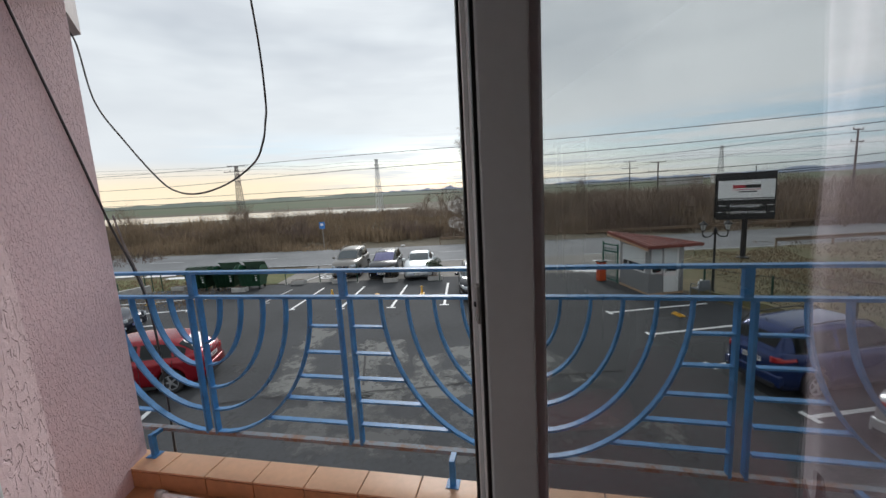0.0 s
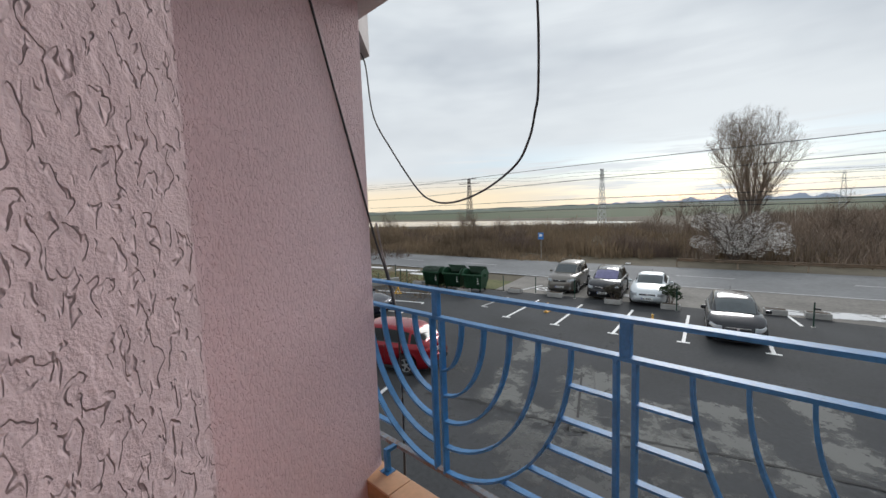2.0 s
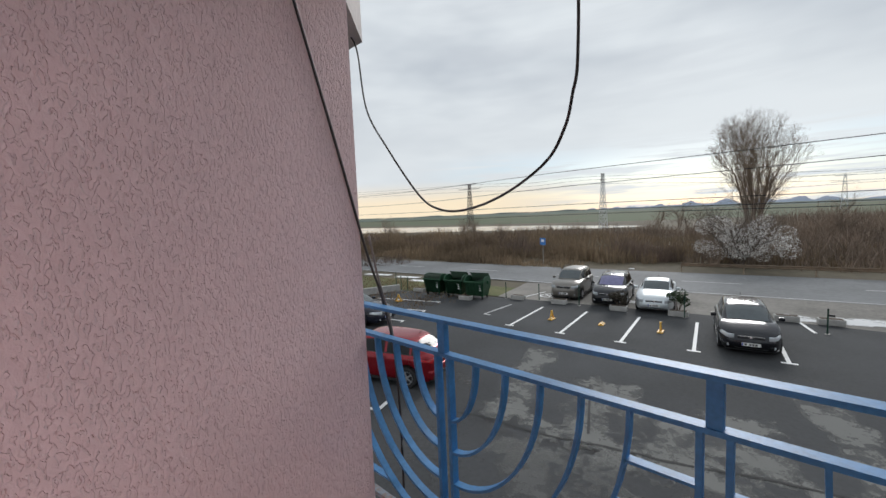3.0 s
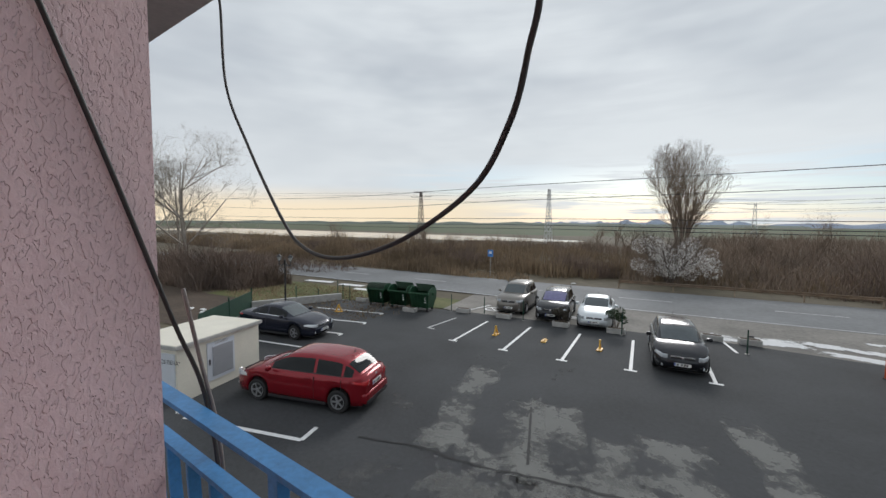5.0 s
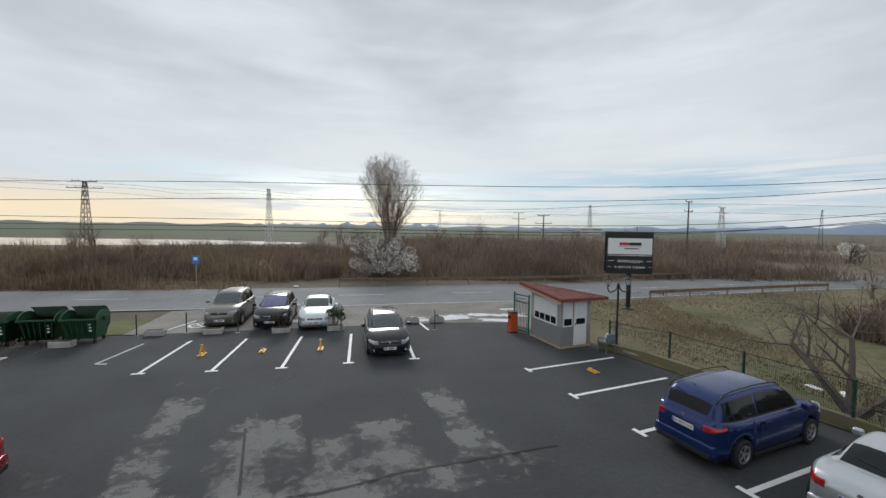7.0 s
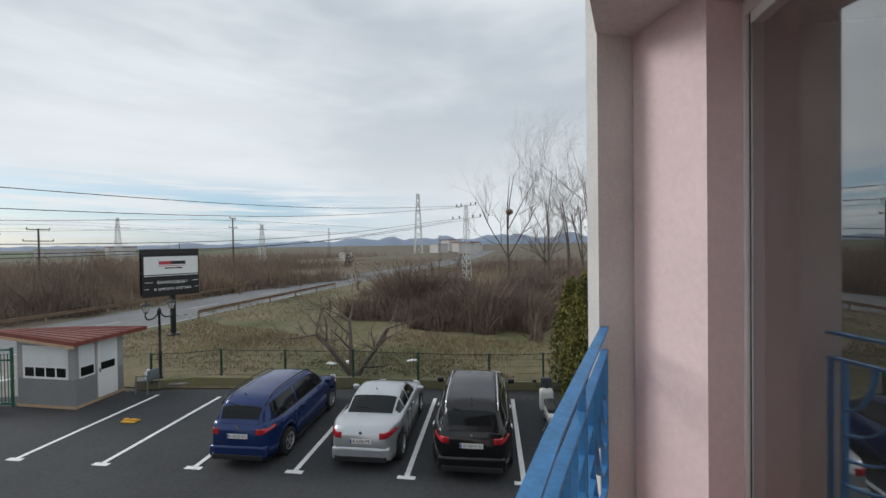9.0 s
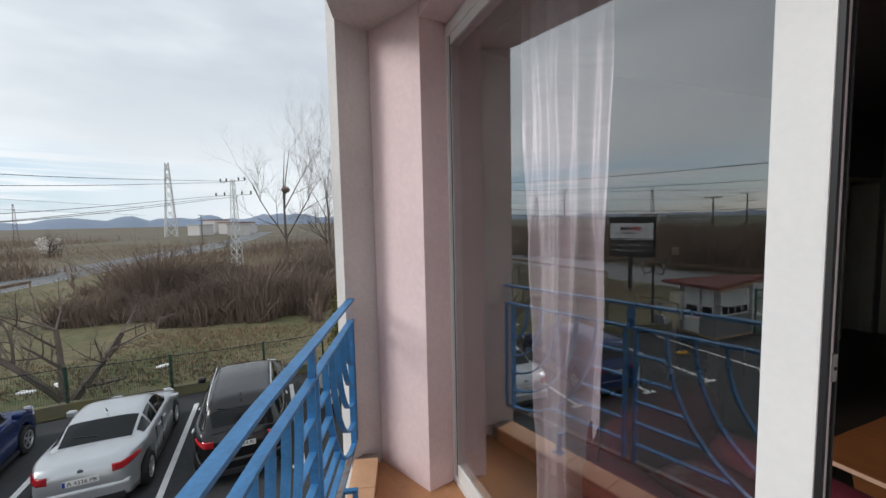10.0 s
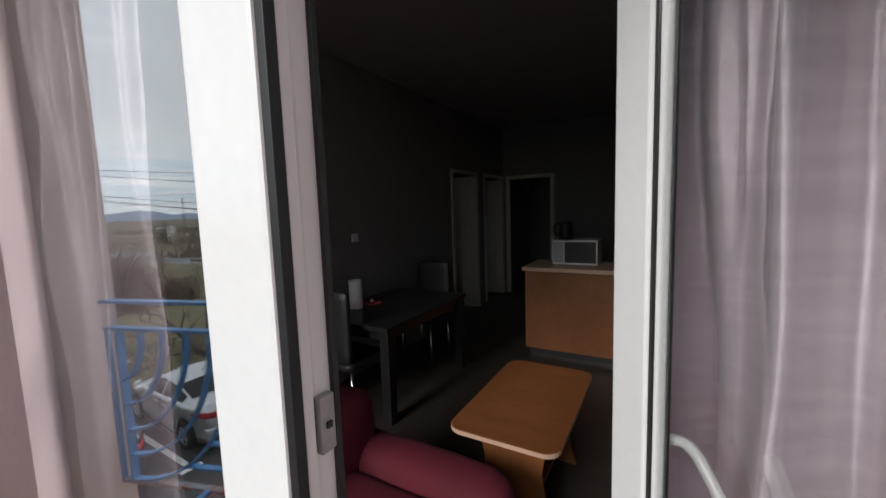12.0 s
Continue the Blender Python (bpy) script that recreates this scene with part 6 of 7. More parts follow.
for s in (-1, 1):
    part("mirror", cushion(0.36, 0.40, s * 0.3, s * 0.42, 1.2, 1.28, 0.018), M["black"], sc, smooth=True)
part("number_plate", box(-0.86, -0.85, -0.11, 0.11, 0.42, 0.58), M["plate"], sc)
part("tail_lamp", box(-0.81, -0.77, -0.08, 0.08, 0.6, 0.67, 0.01), M["tail"], sc)
part("stand", bar((-0.1, 0.2, 0), (-0.1, 0.05, 0.3), 0.02, 0.02), M["steel"], sc)

# ---- the substation ----
SUB = pose(-13.66, 5.36, G, 0, 0, 108.5)     # corner; x along the long side, y to the left of it
sub = thing("substation", SUB, "cream concrete transformer kiosk with grey steel doors", "substation")
SL, SW, SH = 3.15, 2.05, 1.62
part("wall", box(0, SL, 0, SW, 0, SH, 0.01), M["cream"], sub)
part("roof", box(-0.10, SL + 0.08, -0.10, SW + 0.10, SH, SH + 0.11, 0.012), M["concrete"], sub)
part("roof_top", box(-0.06, SL + 0.04, -0.06, SW + 0.06, SH + 0.11, SH + 0.125, 0.004), M["cream"], sub)
dr = part("door", box(0.98, 2.02, -0.028, 0.0, 0.28, 1.50, 0.004), M["door_grey"], sub, "grey steel door with a louvre")
part("louvre_frame", box(1.14, 1.96, -0.036, -0.028, 0.40, 1.38, 0.003), M["door_grey"], dr)
for i in range(22):
    part("slat", bar((1.16, -0.042, 0.42 + i * 0.043), (1.94, -0.042, 0.42 + i * 0.043), 0.012, 0.034), M["louvre"], dr)
part("handle", box(1.03, 1.07, -0.055, -0.028, 0.80, 0.98, 0.006), M["black"], dr)
for k, (y0, y1) in enumerate(((0.06, 0.92), (0.94, 1.98))):
    d2 = part("door", box(-0.028, 0.0, y0, y1, 0.12, 1.48, 0.004), M["door_grey"], sub, "plain grey steel door")
    part("vent", box(-0.034, -0.028, y0 + 0.14, y1 - 0.22, 0.30, 0.58, 0.003), M["door_grey"], d2)
    for i in range(6):
        part("slat", bar((-0.036, y0 + 0.16, 0.33 + i * 0.043), (-0.036, y1 - 0.24, 0.33 + i * 0.043), 0.008, 0.026), M["door_grey"], d2)
part("handle", box(-0.055, -0.028, 0.95, 0.99, 0.80, 0.98, 0.006), M["black"], sub)
letters("ТП \"ВСЕЛЕНА\"", 0.17, pose(-0.030, 0.44, 1.22, 90, 0, -90), M["ink"], sub)
letters("ТРАФО", 0.15, pose(1.5, -0.031, 1.44, 90, 0, 0), M["steel"], sub)
part("faded_lettering", box(-0.030, -0.027, 1.25, 1.75, 1.27, 1.36), M["louvre"], sub)
low = tagged(part("bench_wall", box(-17.3, -15.5, 2.4, 4.3, G, G + 0.75, 0.01), M["cream"]), "low cream wall beyond the kiosk", "wall", kind="structure")

# ---- waste containers, planters, posts, parking barriers ----
bn = thing("waste_container", pose(-18.95, 18.9, G, 0, 0, 8), "dark green plastic waste container with a rounded lid", "waste container", "row of waste containers")
bm = bmesh.new()
lo = [bm.verts.new(p) for p in ((-0.55, -0.40, 0.22), (0.55, -0.40, 0.22), (0.55, 0.40, 0.22), (-0.55, 0.40, 0.22))]
hi = [bm.verts.new(p) for p in ((-0.68, -0.53, 1.10), (0.68, -0.53, 1.10), (0.68, 0.53, 1.10), (-0.68, 0.53, 1.10))]
bm.faces.new(lo[::-1])
for i in range(4):
    bm.faces.new((lo[i], lo[(i + 1) % 4], hi[(i + 1) % 4], hi[i]))
bmesh.ops.solidify(bm, geom=bm.faces[:], thickness=0.03)
part("body", bm, M["bin"], bn)
part("rim", box(-0.72, 0.72, -0.57, -0.52, 1.06, 1.14, 0.01), M["bin"], bn)
for i in range(6):
    x = -0.5 + i * 0.2
    part("rib", bar((x * 0.95, -0.41, 0.3), (x * 1.12, -0.535, 1.05), 0.03, 0.02), M["bin"], bn)
for s in (-1, 1):
    bm = bmesh.new()
    arc = [(0.52 * math.cos(a), 1.10 + 0.34 * math.sin(a)) for a in np.linspace(0, math.pi, 13)]
    f0 = [bm.verts.new((s * 0.68, y, z)) for y, z in arc]
    f1 = [bm.verts.new((s * 0.63, y, z)) for y, z in arc]
    bm.faces.new(f0), bm.faces.new(f1[::-1])
    for i in range(len(arc)):
        j = (i + 1) % len(arc)
        bm.faces.new((f0[i], f1[i], f1[j], f0[j]))
    bmesh.ops.recalc_face_normals(bm, faces=bm.faces)
    part("lid_end", bm, M["bin"], bn)
    part("hinge_arm", tube([(s * 0.70, 0.0, 0.95), (s * 0.72, 0.0, 1.15)], 0.05, n=8), M["bin"], bn)
bm = bmesh.new()
prev = None
for a in np.linspace(0.25, math.pi - 0.1, 12):
    row = [bm.verts.new((x, 0.55 * math.cos(a), 1.09 + 0.36 * math.sin(a))) for x in (-0.66, 0.66)]
    if prev:
        bm.faces.new((prev[0], prev[1], row[1], row[0]))
    prev = row
bmesh.ops.solidify(bm, geom=bm.faces[:], thickness=0.025)
part("lid", bm, M["bin_lid"], bn, "faded grey-green lid", smooth=True)
for x in (-0.48, 0.48):
    for y in (-0.33, 0.33):
        part("castor", lathe([(0.09, -0.025), (0.1, 0), (0.09, 0.025)], 12, m=pose(x, y, 0.1, 0, 90, 0)), M["tyre"], bn)
        part("bracket", box(x - 0.04, x + 0.04, y - 0.04, y + 0.04, 0.12, 0.24), M["bin"], bn)
for x in (0.40,):
    for z in (0.55, 0.70, 0.85):
        part("reflector", box(x - 0.05, x + 0.05, -0.515 + (1.0 - z) * 0.12, -0.49 + (1.0 - z) * 0.12, z, z + 0.07), M["paint"], bn)
for x, y, open_ in ((-17.35, 19.2, 1), (-15.75, 19.35, 1)):
    b2 = copy_thing(bn, pose(x, y, G, 0, 0, 10))
    b2["label"] = "dark green waste container with its lid rolled back"
    for ch in b2.children:
        if ch.name.startswith("lid") and not ch.name.startswith("lid_end"):
            ch.matrix_basis = pose(0, 0.06, -0.02, 0, 0, 0) @ Matrix.Translation((0, 0.1, 1.09)) @ pose(0, 0, 0, -75, 0, 0) @ Matrix.Translation((0, 0, -1.09))
            ch["label"] = "dark lid rolled back"


def planter(x, y, plant):
    p = thing("planter", pose(x, y, G, 0, 0, 9), "pale weathered concrete planter" + (" with an evergreen shrub" if plant else ", empty"), "planter", "planters along the bays")
    bm = box(-0.42, 0.42, -0.19, 0.19, 0, 0.26, 0.03)
    part("trough", bm, M["concrete"], p)
    part("soil", box(-0.36, 0.36, -0.14, 0.14, 0.24, 0.268), M["soil"], p)
    if plant:
        st, col = plant
        for k in range(6):
            a = k * 1.1
            part("stem", tube([(0.05 * math.cos(a), 0.05 * math.sin(a), 0.26), (0.22 * math.cos(a), 0.16 * math.sin(a), st * 0.6), (0.34 * math.cos(a), 0.26 * math.sin(a), st * 0.95)], 0.014, 0.006, 5), M["bark"], p)
        leaf_cloud("leaves", [(0.28 * math.cos(k * 1.1), 0.2 * math.sin(k * 1.1), st * (0.55 + 0.07 * k), 0.24, 0.20) for k in range(6)], 620, 0.06, col, int(st * 100), p)
    return p


for x, y, plant in ((-13.4, 20.3, None), (-10.85, 20.55, None), (-7.65, 20.7, (1.0, "leaf_red")), (-5.05, 21.1, (1.25, "leaf")), (-16.1, 18.55, None), (-20.6, 18.9, None), (-1.2, 22.6, None), (0.2, 22.8, None)):
    planter(x, y, plant)


def post(x, y, h, label="thin dark green steel post"):
    p = thing("post", pose(x, y, G), label, "post", "posts along the bays")
    part("shaft", tube([(0, 0, 0), (0, 0, h)], 0.028, n=8), M["dark_green"], p)
    part("cap", lathe([(0.032, h - 0.01), (0.032, h + 0.012), (0.01, h + 0.025)], 8), M["black"], p)
    part("base_plate", lathe([(0.08, 0), (0.08, 0.015)], 10), M["steel"], p)


for x, y, h in ((-14.2, 20.2, 1.0), (-12.2, 20.7, 1.0), (-9.75, 20.7, 1.15), (-4.75, 20.9, 1.15), (0.03, 21.1, 1.0), (-22.4, 18.3, 1.35), (-22.1, 18.5, 1.1), (-21.4, 18.5, 1.05), (-23.2, 15.6, 1.2), (-22.8, 17.0, 0.9)):
    post(x, y, h)
pk = thing("post_lock", pose(0.03, 21.1, G + 0.72), "small dark bracket on the steel post", "bracket")
part("arm", box(0.0, 0.2, -0.03, 0.03, 0, 0.07, 0.01), M["black"], pk)


def barrier(x, y, turn, up):
    b = thing("parking_barrier", pose(x, y, G, 0, 0, turn), "yellow steel parking barrier " + ("folded up" if up else "lying flat"), "parking barrier", "yellow parking barriers")
    part("base", box(-0.24, 0.24, -0.11, 0.11, 0.005, 0.045, 0.01), M["yellow"], b)
    if up:
        for s in (-1, 1):
            part("arm", bar((s * 0.2, 0, 0.045), (0, 0, 0.40), 0.05, 0.05), M["yellow"], b)
        part("lock", box(-0.05, 0.05, -0.04, 0.04, 0.36, 0.44, 0.01), M["yellow"], b)
    else:
        part("arm", box(-0.22, 0.22, -0.04, 0.04, 0.045, 0.09, 0.01), M["yellow"], b)
        part("lock", lathe([(0.03, 0.09), (0.03, 0.10)], 8), M["black"], b)


for x, y, t, up in ((-9.65, 17.3, 95, True), (-7.4, 17.7, 98, False), (-5.05, 17.95, 95, True), (-19.4, 15.9, 15, True), (5.7, 14.95, 108, False)):
    barrier(x, y, t, up)

# ---- lamp posts ----
lp = thing("street_lamp", pose(7.95, 17.55, G, 0, 0, 5), "black cast lamp post with two lanterns on curled arms", "street lamp", "lamp posts")
part("pole", lathe([(0.10, 0), (0.10, 0.25), (0.06, 0.32), (0.055, 1.2), (0.07, 1.25), (0.045, 1.3), (0.04, 2.75), (0.08, 2.8), (0.05, 2.95), (0.02, 3.0)], 14), M["black"], lp, smooth=True)
for s in (-1, 1):
    part("arm", tube(curve_pts([(s * 0.04, 0, 2.78), (s * 0.2, 0, 2.62), (s * 0.42, 0, 2.60), (s * 0.50, 0, 2.74), (s * 0.48, 0, 2.86)], 6), 0.028, n=8), M["black"], lp, smooth=True)
    ln = part("lantern", lathe([(0.05, 0), (0.07, 0.03), (0.075, 0.04)], 6, m=pose(s * 0.48, 0, 2.85)), M["black"], lp)
    part("lantern_glass", lathe([(0.07, 0.04), (0.135, 0.27)], 6, m=pose(s * 0.48, 0, 2.85)), M["lamp_glass"], ln, "frosted lantern glass")
    part("lantern_roof", lathe([(0.18, 0.27), (0.17, 0.30), (0.05, 0.40), (0.02, 0.46)], 6, m=pose(s * 0.48, 0, 2.85)), M["black"], ln)
    for k in range(6):
        a = k * math.tau / 6
        part("lantern_bar", bar((s * 0.48 + 0.072 * math.cos(a), 0.072 * math.sin(a), 2.89), (s * 0.48 + 0.14 * math.cos(a), 0.14 * math.sin(a), 3.12), 0.012, 0.012), M["black"], ln)
copy_thing(lp, pose(-23.3, 14.9, G, 0, 0, 10))

# ---- wire fence on the kerb ----
fence = thing("fence", pose(0, 0, 0), "dark green welded wire fence on a mossy kerb", "fence")
FZ0, FZ1 = G + 0.29, G + 1.30
posts_f = [(7.55, 17.4), (9.05, 15.55), (9.95, 13.1), (10.95, 10.65), (11.6, 8.2), (12.45, 5.75), (13.3, 4.0), (14.6, 1.2)]
for x, y in posts_f:
    part("post", box(x - 0.03, x + 0.03, y - 0.03, y + 0.03, FZ0 - 0.05, FZ1 + 0.05, 0.006), M["dark_green"], fence)
for (x0, y0), (x1, y1) in zip(posts_f, posts_f[1:]):
    d = math.hypot(x1 - x0, y1 - y0)
    bm = bmesh.new()
    for k in range(1, int(d / 0.055)):
        t = k * 0.055 / d
        bar((x0 + (x1 - x0) * t, y0 + (y1 - y0) * t, FZ0), (x0 + (x1 - x0) * t, y0 + (y1 - y0) * t, FZ1), 0.005, 0.005, bm)
    for z in (FZ0 + 0.05, FZ0 + 0.3, FZ0 + 0.55, FZ0 + 0.8):
        bar((x0, y0, z), (x1, y1, z), 0.008, 0.008, bm)
    part("wire_panel", bm, M["dark_green"], fence)
    part("top_wire", tube([(x0, y0, FZ1), ((x0 + x1) / 2, (y0 + y1) / 2, FZ1 - 0.03), (x1, y1, FZ1)], 0.014, n=6), M["black"], fence)
fence2 = thing("fence", pose(0, 0, 0), "dark green mesh fence before the bare soil", "fence")
for (x0, y0), (x1, y1) in zip([(-24.2, 13.2), (-22.2, 10.9)], [(-22.2, 10.9), (-20.2, 8.6)]):
    part("mesh_screen", bar((x0, y0, G + 0.55), (x1, y1, G + 0.55), 0.02, 1.1), M["dark_green"], fence2)
    part("post", box(x0 - 0.03, x0 + 0.03, y0 - 0.03, y0 + 0.03, G, G + 1.3), M["dark_green"], fence2)

# ---- gatehouse ----
bt = thing("gatehouse", pose(5.43, 17.64, G), "small grey gatehouse with white windows and a red-brown roof", "gatehouse")
u1 = Vector((-0.66, 2.22)).normalized()     # along the window side
u2 = Vector((1.58, 0.53)).normalized()      # along the door side
L1, L2, HB = 2.32, 1.68, 2.2


def on(side, s, z, out=0.0):
    u = u1 if side == 1 else u2
    n = Vector((-u.y, u.x)) if side == 1 else Vector((u.y, -u.x))
    return Vector((u.x * s + n.x * out, u.y * s + n.y * out, z))


def plate_on(name, side, s0, s1, z0, z1, o0, o1, material, parent, label=""):
    bm = bmesh.new()
    vs = [bm.verts.new(on(side, s, z, o)) for o in (o0, o1) for s, z in ((s0, z0), (s1, z0), (s1, z1), (s0, z1))]
    for q in ((0, 1, 2, 3), (7, 6, 5, 4), (0, 4, 5, 1), (1, 5, 6, 2), (2, 6, 7, 3), (3, 7, 4, 0)):
        bm.faces.new([vs[i] for i in q])
    bmesh.ops.recalc_face_normals(bm, faces=bm.faces)
    return part(name, bm, M[material], parent, label)


c0, c1, c2, c3 = Vector((0, 0)), u1 * L1, u1 * L1 + u2 * L2, u2 * L2
quad = [tuple(c0), tuple(c3), tuple(c2), tuple(c1)]
part("plinth", prism([(x * 1.02, y * 1.02) for x, y in quad], 0, 0.10), M["plinth"], bt, "tan plinth")
part("lower_wall", prism(quad, 0.10, 0.98), M["booth_low"], bt, "dark grey lower wall")
part("wall", prism(quad, 0.98, HB), M["booth"], bt)
bm = bmesh.new()
cor = [(-u1 * 0.45 - u2 * 0.35, 2.32), (u2 * (L2 + 0.6) - u1 * 0.45, 2.30), (u2 * (L2 + 0.5) + u1 * (L1 + 0.5), 2.22), (u1 * (L1 + 0.55) - u2 * 0.4, 2.66)]
lo = [bm.verts.new((p.x, p.y, z - 0.13)) for p, z in cor]
hi = [bm.verts.new((p.x, p.y, z)) for p, z in cor]
bm.faces.new(lo[::-1]), bm.faces.new(hi)
for i in range(4):
    bm.faces.new((lo[i], lo[(i + 1) % 4], hi[(i + 1) % 4], hi[i]))
rf = part("roof", bm, M["roof_red"], bt, "red-brown sheet roof")
for k in range(9):
    t = (k + 0.5) / 9
    a = cor[0][0].lerp(cor[1][0], t), cor[0][1] + (cor[1][1] - cor[0][1]) * t
    b = cor[3][0].lerp(cor[2][0], t), cor[3][1] + (cor[2][1] - cor[3][1]) * t
    part("roof_rib", bar((a[0].x, a[0].y, a[1] + 0.012), (b[0].x, b[0].y, b[1] + 0.012), 0.05, 0.03), M["roof_red"], rf)
part("fascia", bar((cor[0][0].x, cor[0][0].y, 2.15), (cor[3][0].x, cor[3][0].y, 2.47), 0.03, 0.09), M["plinth"], bt)
w1 = plate_on("window", 1, 0.25, 2.05, 0.98, 2.08, 0.0, 0.03, "pvc", bt, "white framed window with a lowered blind")
plate_on("blind", 1, 0.30, 2.0, 1.42, 2.04, 0.03, 0.04, "blind", w1)
for k in range(4):
    plate_on("pane", 1, 0.32 + k * 0.425, 0.68 + k * 0.425, 1.06, 1.36, 0.03, 0.036, "car_glass", w1)
w2 = plate_on("window", 2, 0.12, 0.62, 0.98, 2.08, 0.0, 0.03, "pvc", bt, "narrow white window with a half blind")
plate_on("blind", 2, 0.16, 0.58, 1.36, 2.04, 0.03, 0.04, "blind", w2)
plate_on("pane", 2, 0.16, 0.58, 1.04, 1.34, 0.03, 0.036, "car_glass", w2)
d1 = plate_on("door", 2, 0.72, 1.42, 0.12, 2.10, 0.0, 0.04, "pvc", bt, "white plastic door with a glazed top")
plate_on("blind", 2, 0.82, 1.32, 1.34, 2.0, 0.04, 0.046, "blind", d1)
plate_on("pane", 2, 0.82, 1.32, 1.06, 1.32, 0.04, 0.046, "car_glass", d1)
plate_on("handle", 2, 0.76, 0.80, 1.0, 1.14, 0.04, 0.08, "steel", d1)
lampb = plate_on("wall_lamp", 1, 0.02, 0.16, 2.0, 2.12, 0.02, 0.12, "pvc", bt)
gate = thing("gate", pose(4.70, 19.98, G, 0, 0, 118), "green steel bar gate standing open beside the gatehouse", "gate")
for x0, x1, z0, z1 in ((0, 0.07, 0, 2.0), (1.05, 1.12, 0, 2.05), (0.07, 1.05, 0.08, 0.14), (0.07, 1.05, 1.55, 1.61), (0.07, 1.05, 1.9, 1.96)):
    part("gate_frame", box(x0, x1, -0.03, 0.03, z0, z1, 0.004), M["gate"], gate)
for k in range(8):
    part("bar", tube([(0.17 + k * 0.11, 0, 0.14), (0.17 + k * 0.11, 0, 1.72)], 0.013, n=6), M["gate"], gate)
    part("spike", lathe([(0.022, 1.72), (0.004, 1.80)], 6, m=pose(0.17 + k * 0.11, 0, 0)), M["gate"], gate)
part("handle", box(0.95, 1.05, -0.06, 0.06, 0.95, 1.02, 0.008), M["black"], gate)
bx1 = thing("barrier_box", pose(4.02, 20.6, G, 0, 0, 20), "orange-red barrier drive cabinet beside the gate", "barrier")
part("cabinet", box(-0.18, 0.18, -0.17, 0.17, 0.03, 1.0, 0.015), M["orange"], bx1)
part("base", box(-0.21, 0.21, -0.2, 0.2, 0, 0.03), M["black"], bx1)
part("top", box(-0.19, 0.19, -0.18, 0.18, 1.0, 1.06, 0.012), M["black"], bx1)
part("arm_mount", box(-0.24, -0.18, -0.08, 0.08, 0.72, 0.9, 0.01), M["black"], bx1)
pc = thing("plastic_chair", pose(7.35, 17.25, G, 0, 0, 200), "grey plastic garden chair with things on it", "chair")
part("seat", cushion(-0.24, 0.24, -0.24, 0.24, 0.40, 0.46, 0.025), M["chair_plastic"], pc, smooth=True)
part("backrest", cushion(-0.24, 0.24, 0.2, 0.26, 0.46, 0.84, 0.03), M["chair_plastic"], pc, smooth=True)
for s in (-1, 1):
    part("armrest", bar((s * 0.26, -0.22, 0.64), (s * 0.26, 0.22, 0.66), 0.05, 0.03), M["chair_plastic"], pc)
    for y in (-0.22, 0.22):
        part("leg", bar((s * 0.27, y * 1.1, 0), (s * 0.25, y, 0.64), 0.04, 0.04), M["chair_plastic"], pc)
jug = tagged(part("water_jug", lathe([(0.11, 0), (0.12, 0.03), (0.12, 0.26), (0.05, 0.33), (0.04, 0.38)], 14, m=pose(7.35, 17.2, G + 0.455)), M["blind"], smooth=True), "pale plastic water jug on the garden chair", "jug")
lg = tagged(part("pipe_offcut", tube([(7.95, 17.0, G + 0.09), (8.5, 16.4, G + 0.09)], 0.09, n=12), M["steel"], smooth=True), "short grey metal pipe lying by the kerb", "pipe")

# ---- billboard and road sign ----
bb = thing("billboard", pose(13.37, 26.29, G, 0, 0, -14), "black framed two-sided billboard on a dark pole", "billboard")
part("pole", tube([(0, 0, 0), (0, 0, 2.6)], 0.15, n=12), M["sign_black"], bb)
part("base", lathe([(0.36, 0), (0.36, 0.05), (0.18, 0.12)], 12), M["sign_black"], bb)
X0, X1, BZ0, BZ1 = -1.55, 1.35, 2.42, 5.22
for s in (0, 1):
    pn = part("panel", box(X0, X1, -0.30 + s * 0.02, -0.24 + s * 0.02, BZ0, BZ1, 0.01) if s == 0 else box(X0, X1, 0.22, 0.30, BZ0, BZ1, 0.01), M["sign_black"], bb)
for x in (X0, X1 - 0.02, 0):
    for z in (BZ0 + 0.05, (BZ0 + BZ1) / 2, BZ1 - 0.1):
        part("strut", bar((x + 0.02, -0.26, z), (x + 0.02, 0.26, z), 0.05, 0.05), M["sign_black"], bb)
part("side_sheet", box(X1 - 0.05, X1 - 0.03, -0.24, 0.2, BZ0 + 0.1, BZ1 - 0.1), M["blind"], bb)
wp = part("poster", box(X0 + 0.08, X1 - 0.06, -0.306, -0.302, 3.72, 4.78), M["sign_white"], bb, "white poster field")
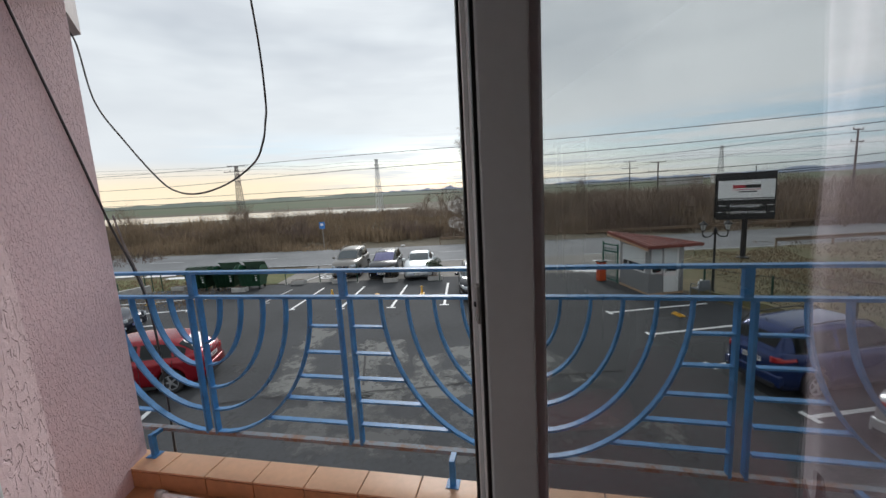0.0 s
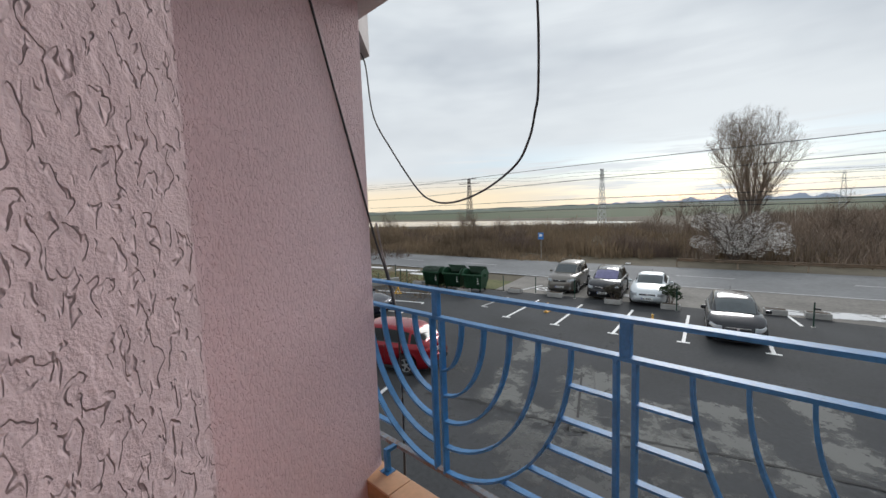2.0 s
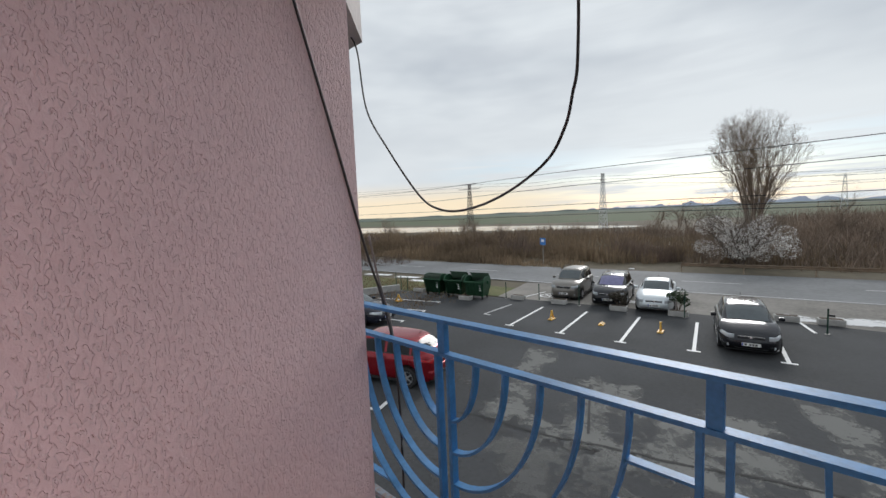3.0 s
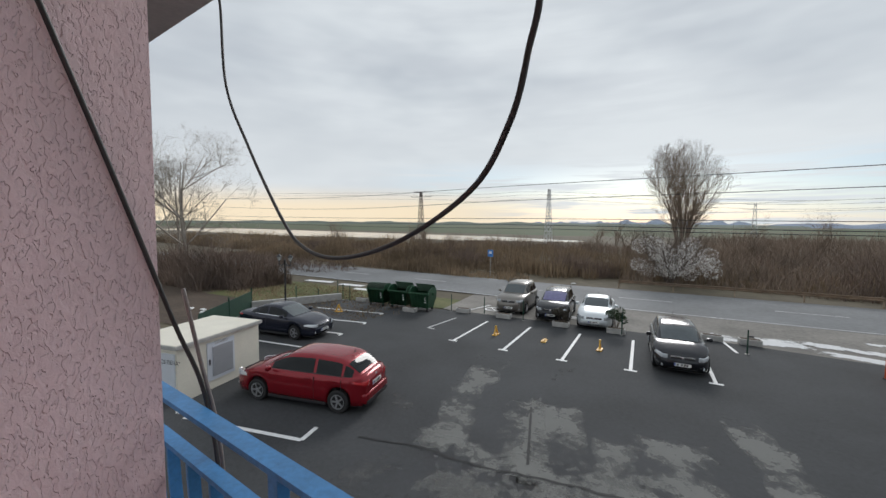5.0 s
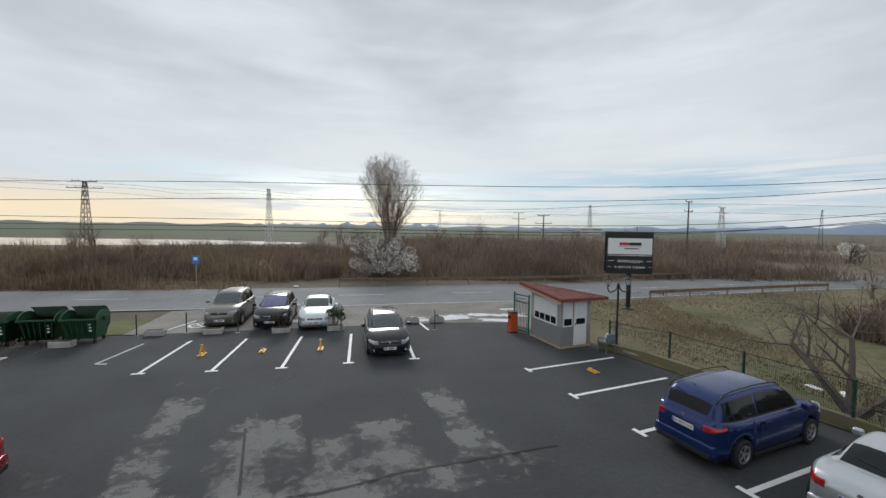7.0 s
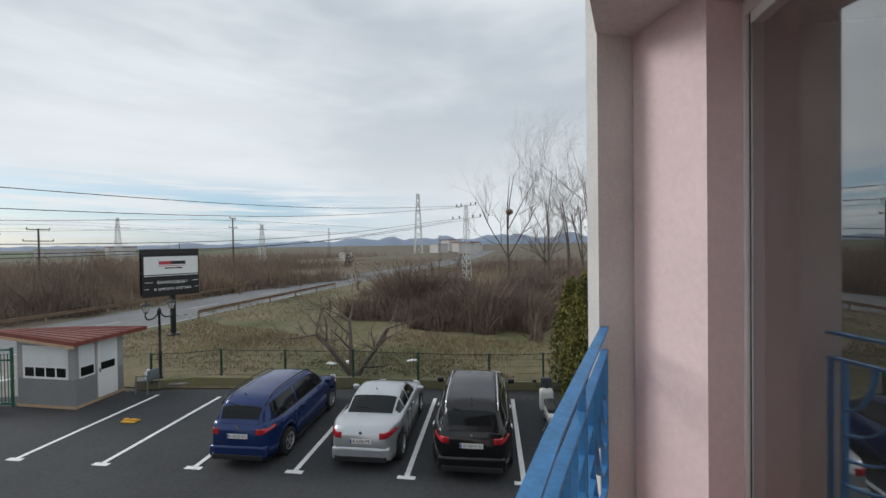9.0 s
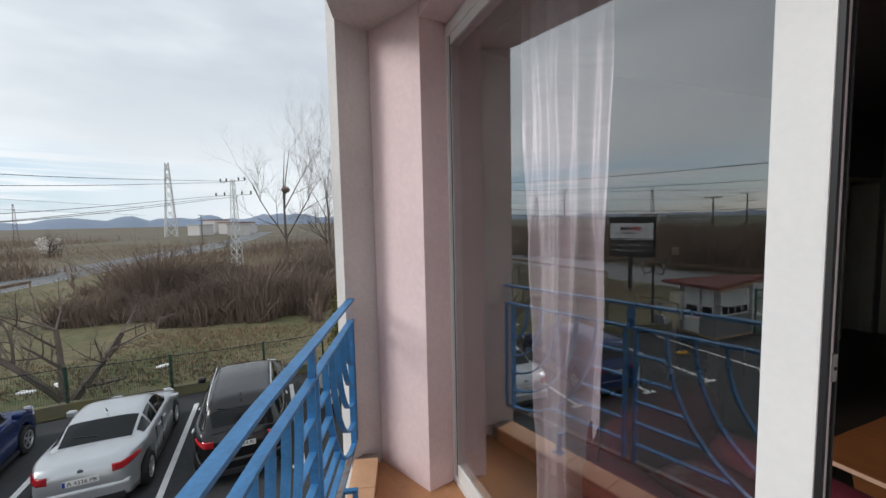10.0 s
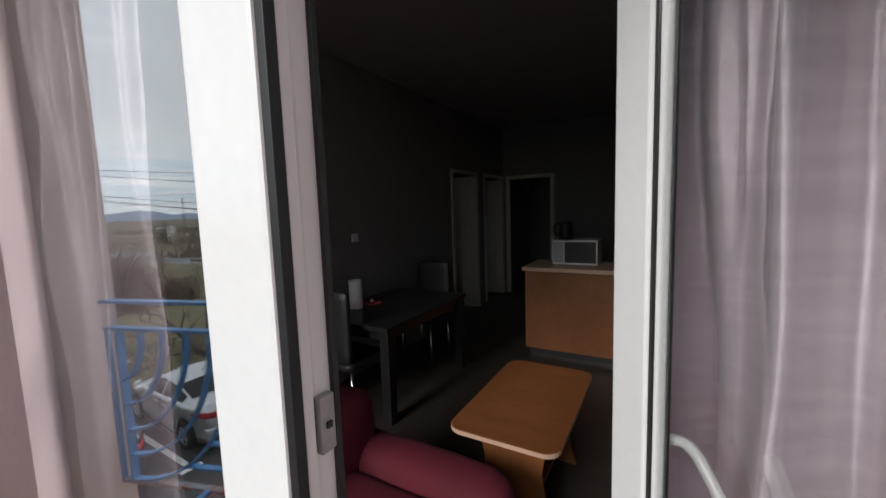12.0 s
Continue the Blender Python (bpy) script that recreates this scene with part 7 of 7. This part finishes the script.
part("brand_mark", box(-0.75, 0.62, -0.312, -0.307, 4.30, 4.50), M["sign_red"], wp)
part("brand_mark", box(-0.12, 0.62, -0.3135, -0.308, 4.30, 4.50), M["sign_black"], wp)
part("rule", box(-0.78, 0.64, -0.312, -0.307, 4.20, 4.23), M["sign_red"], wp)
part("small_print", box(-0.45, 0.45, -0.312, -0.307, 4.05, 4.12), M["sign_black"], wp)
letters("Билбордове", 0.27, pose(-0.05, -0.305, 3.25, 90, 0, 0), M["sign_white"], bb)
letters("в цялата страна", 0.25, pose(-0.05, -0.305, 2.86, 90, 0, 0), M["sign_white"], bb)
for x0, x1, z in ((X0 + 0.1, -1.05, 3.27), (0.95, X1 - 0.06, 3.27), (X0 + 0.1, -1.25, 2.88), (1.12, X1 - 0.06, 2.88)):
    part("rule", box(x0, x1, -0.306, -0.302, z - 0.015, z + 0.015), M["sign_white"], bb)
part("rule", box(X0 + 0.08, X1 - 0.06, -0.306, -0.302, 3.62, 3.66), M["sign_white"], bb)
part("lamp_arm", bar((0.4, 0, BZ1), (0.4, 0, BZ1 + 0.35), 0.04, 0.04), M["sign_black"], bb)
sg = thing("road_sign", pose(-19.9, 35.6, G, 0, 0, 0), "small blue square road sign on a thin post", "road sign")
part("post", tube([(0, 0, 0), (0, 0, 2.6)], 0.035, n=8), M["steel"], sg)
part("panel", box(-0.3, 0.3, -0.06, -0.03, 2.0, 2.7, 0.008), M["sign_blue"], sg)
part("symbol", box(-0.16, 0.16, -0.066, -0.061, 2.3, 2.55), M["sign_white"], sg)
for i, (x, y) in enumerate(((-26.2, 11.3), (-25.4, 11.0), (-24.9, 11.6), (-27.1, 11.0), (-23.9, 11.9), (13.1, 12.6), (12.6, 13.2), (14.4, 10.1), (-11.6, 35.9))):
    tagged(part("litter", cushion(-0.22, 0.22, -0.12, 0.12, 0, 0.09, 0.04), M["paint"], smooth=True), "crumpled white litter on the bare ground", "litter").matrix_world = pose(x, y, G - 0.02, 0, 0, i * 47)
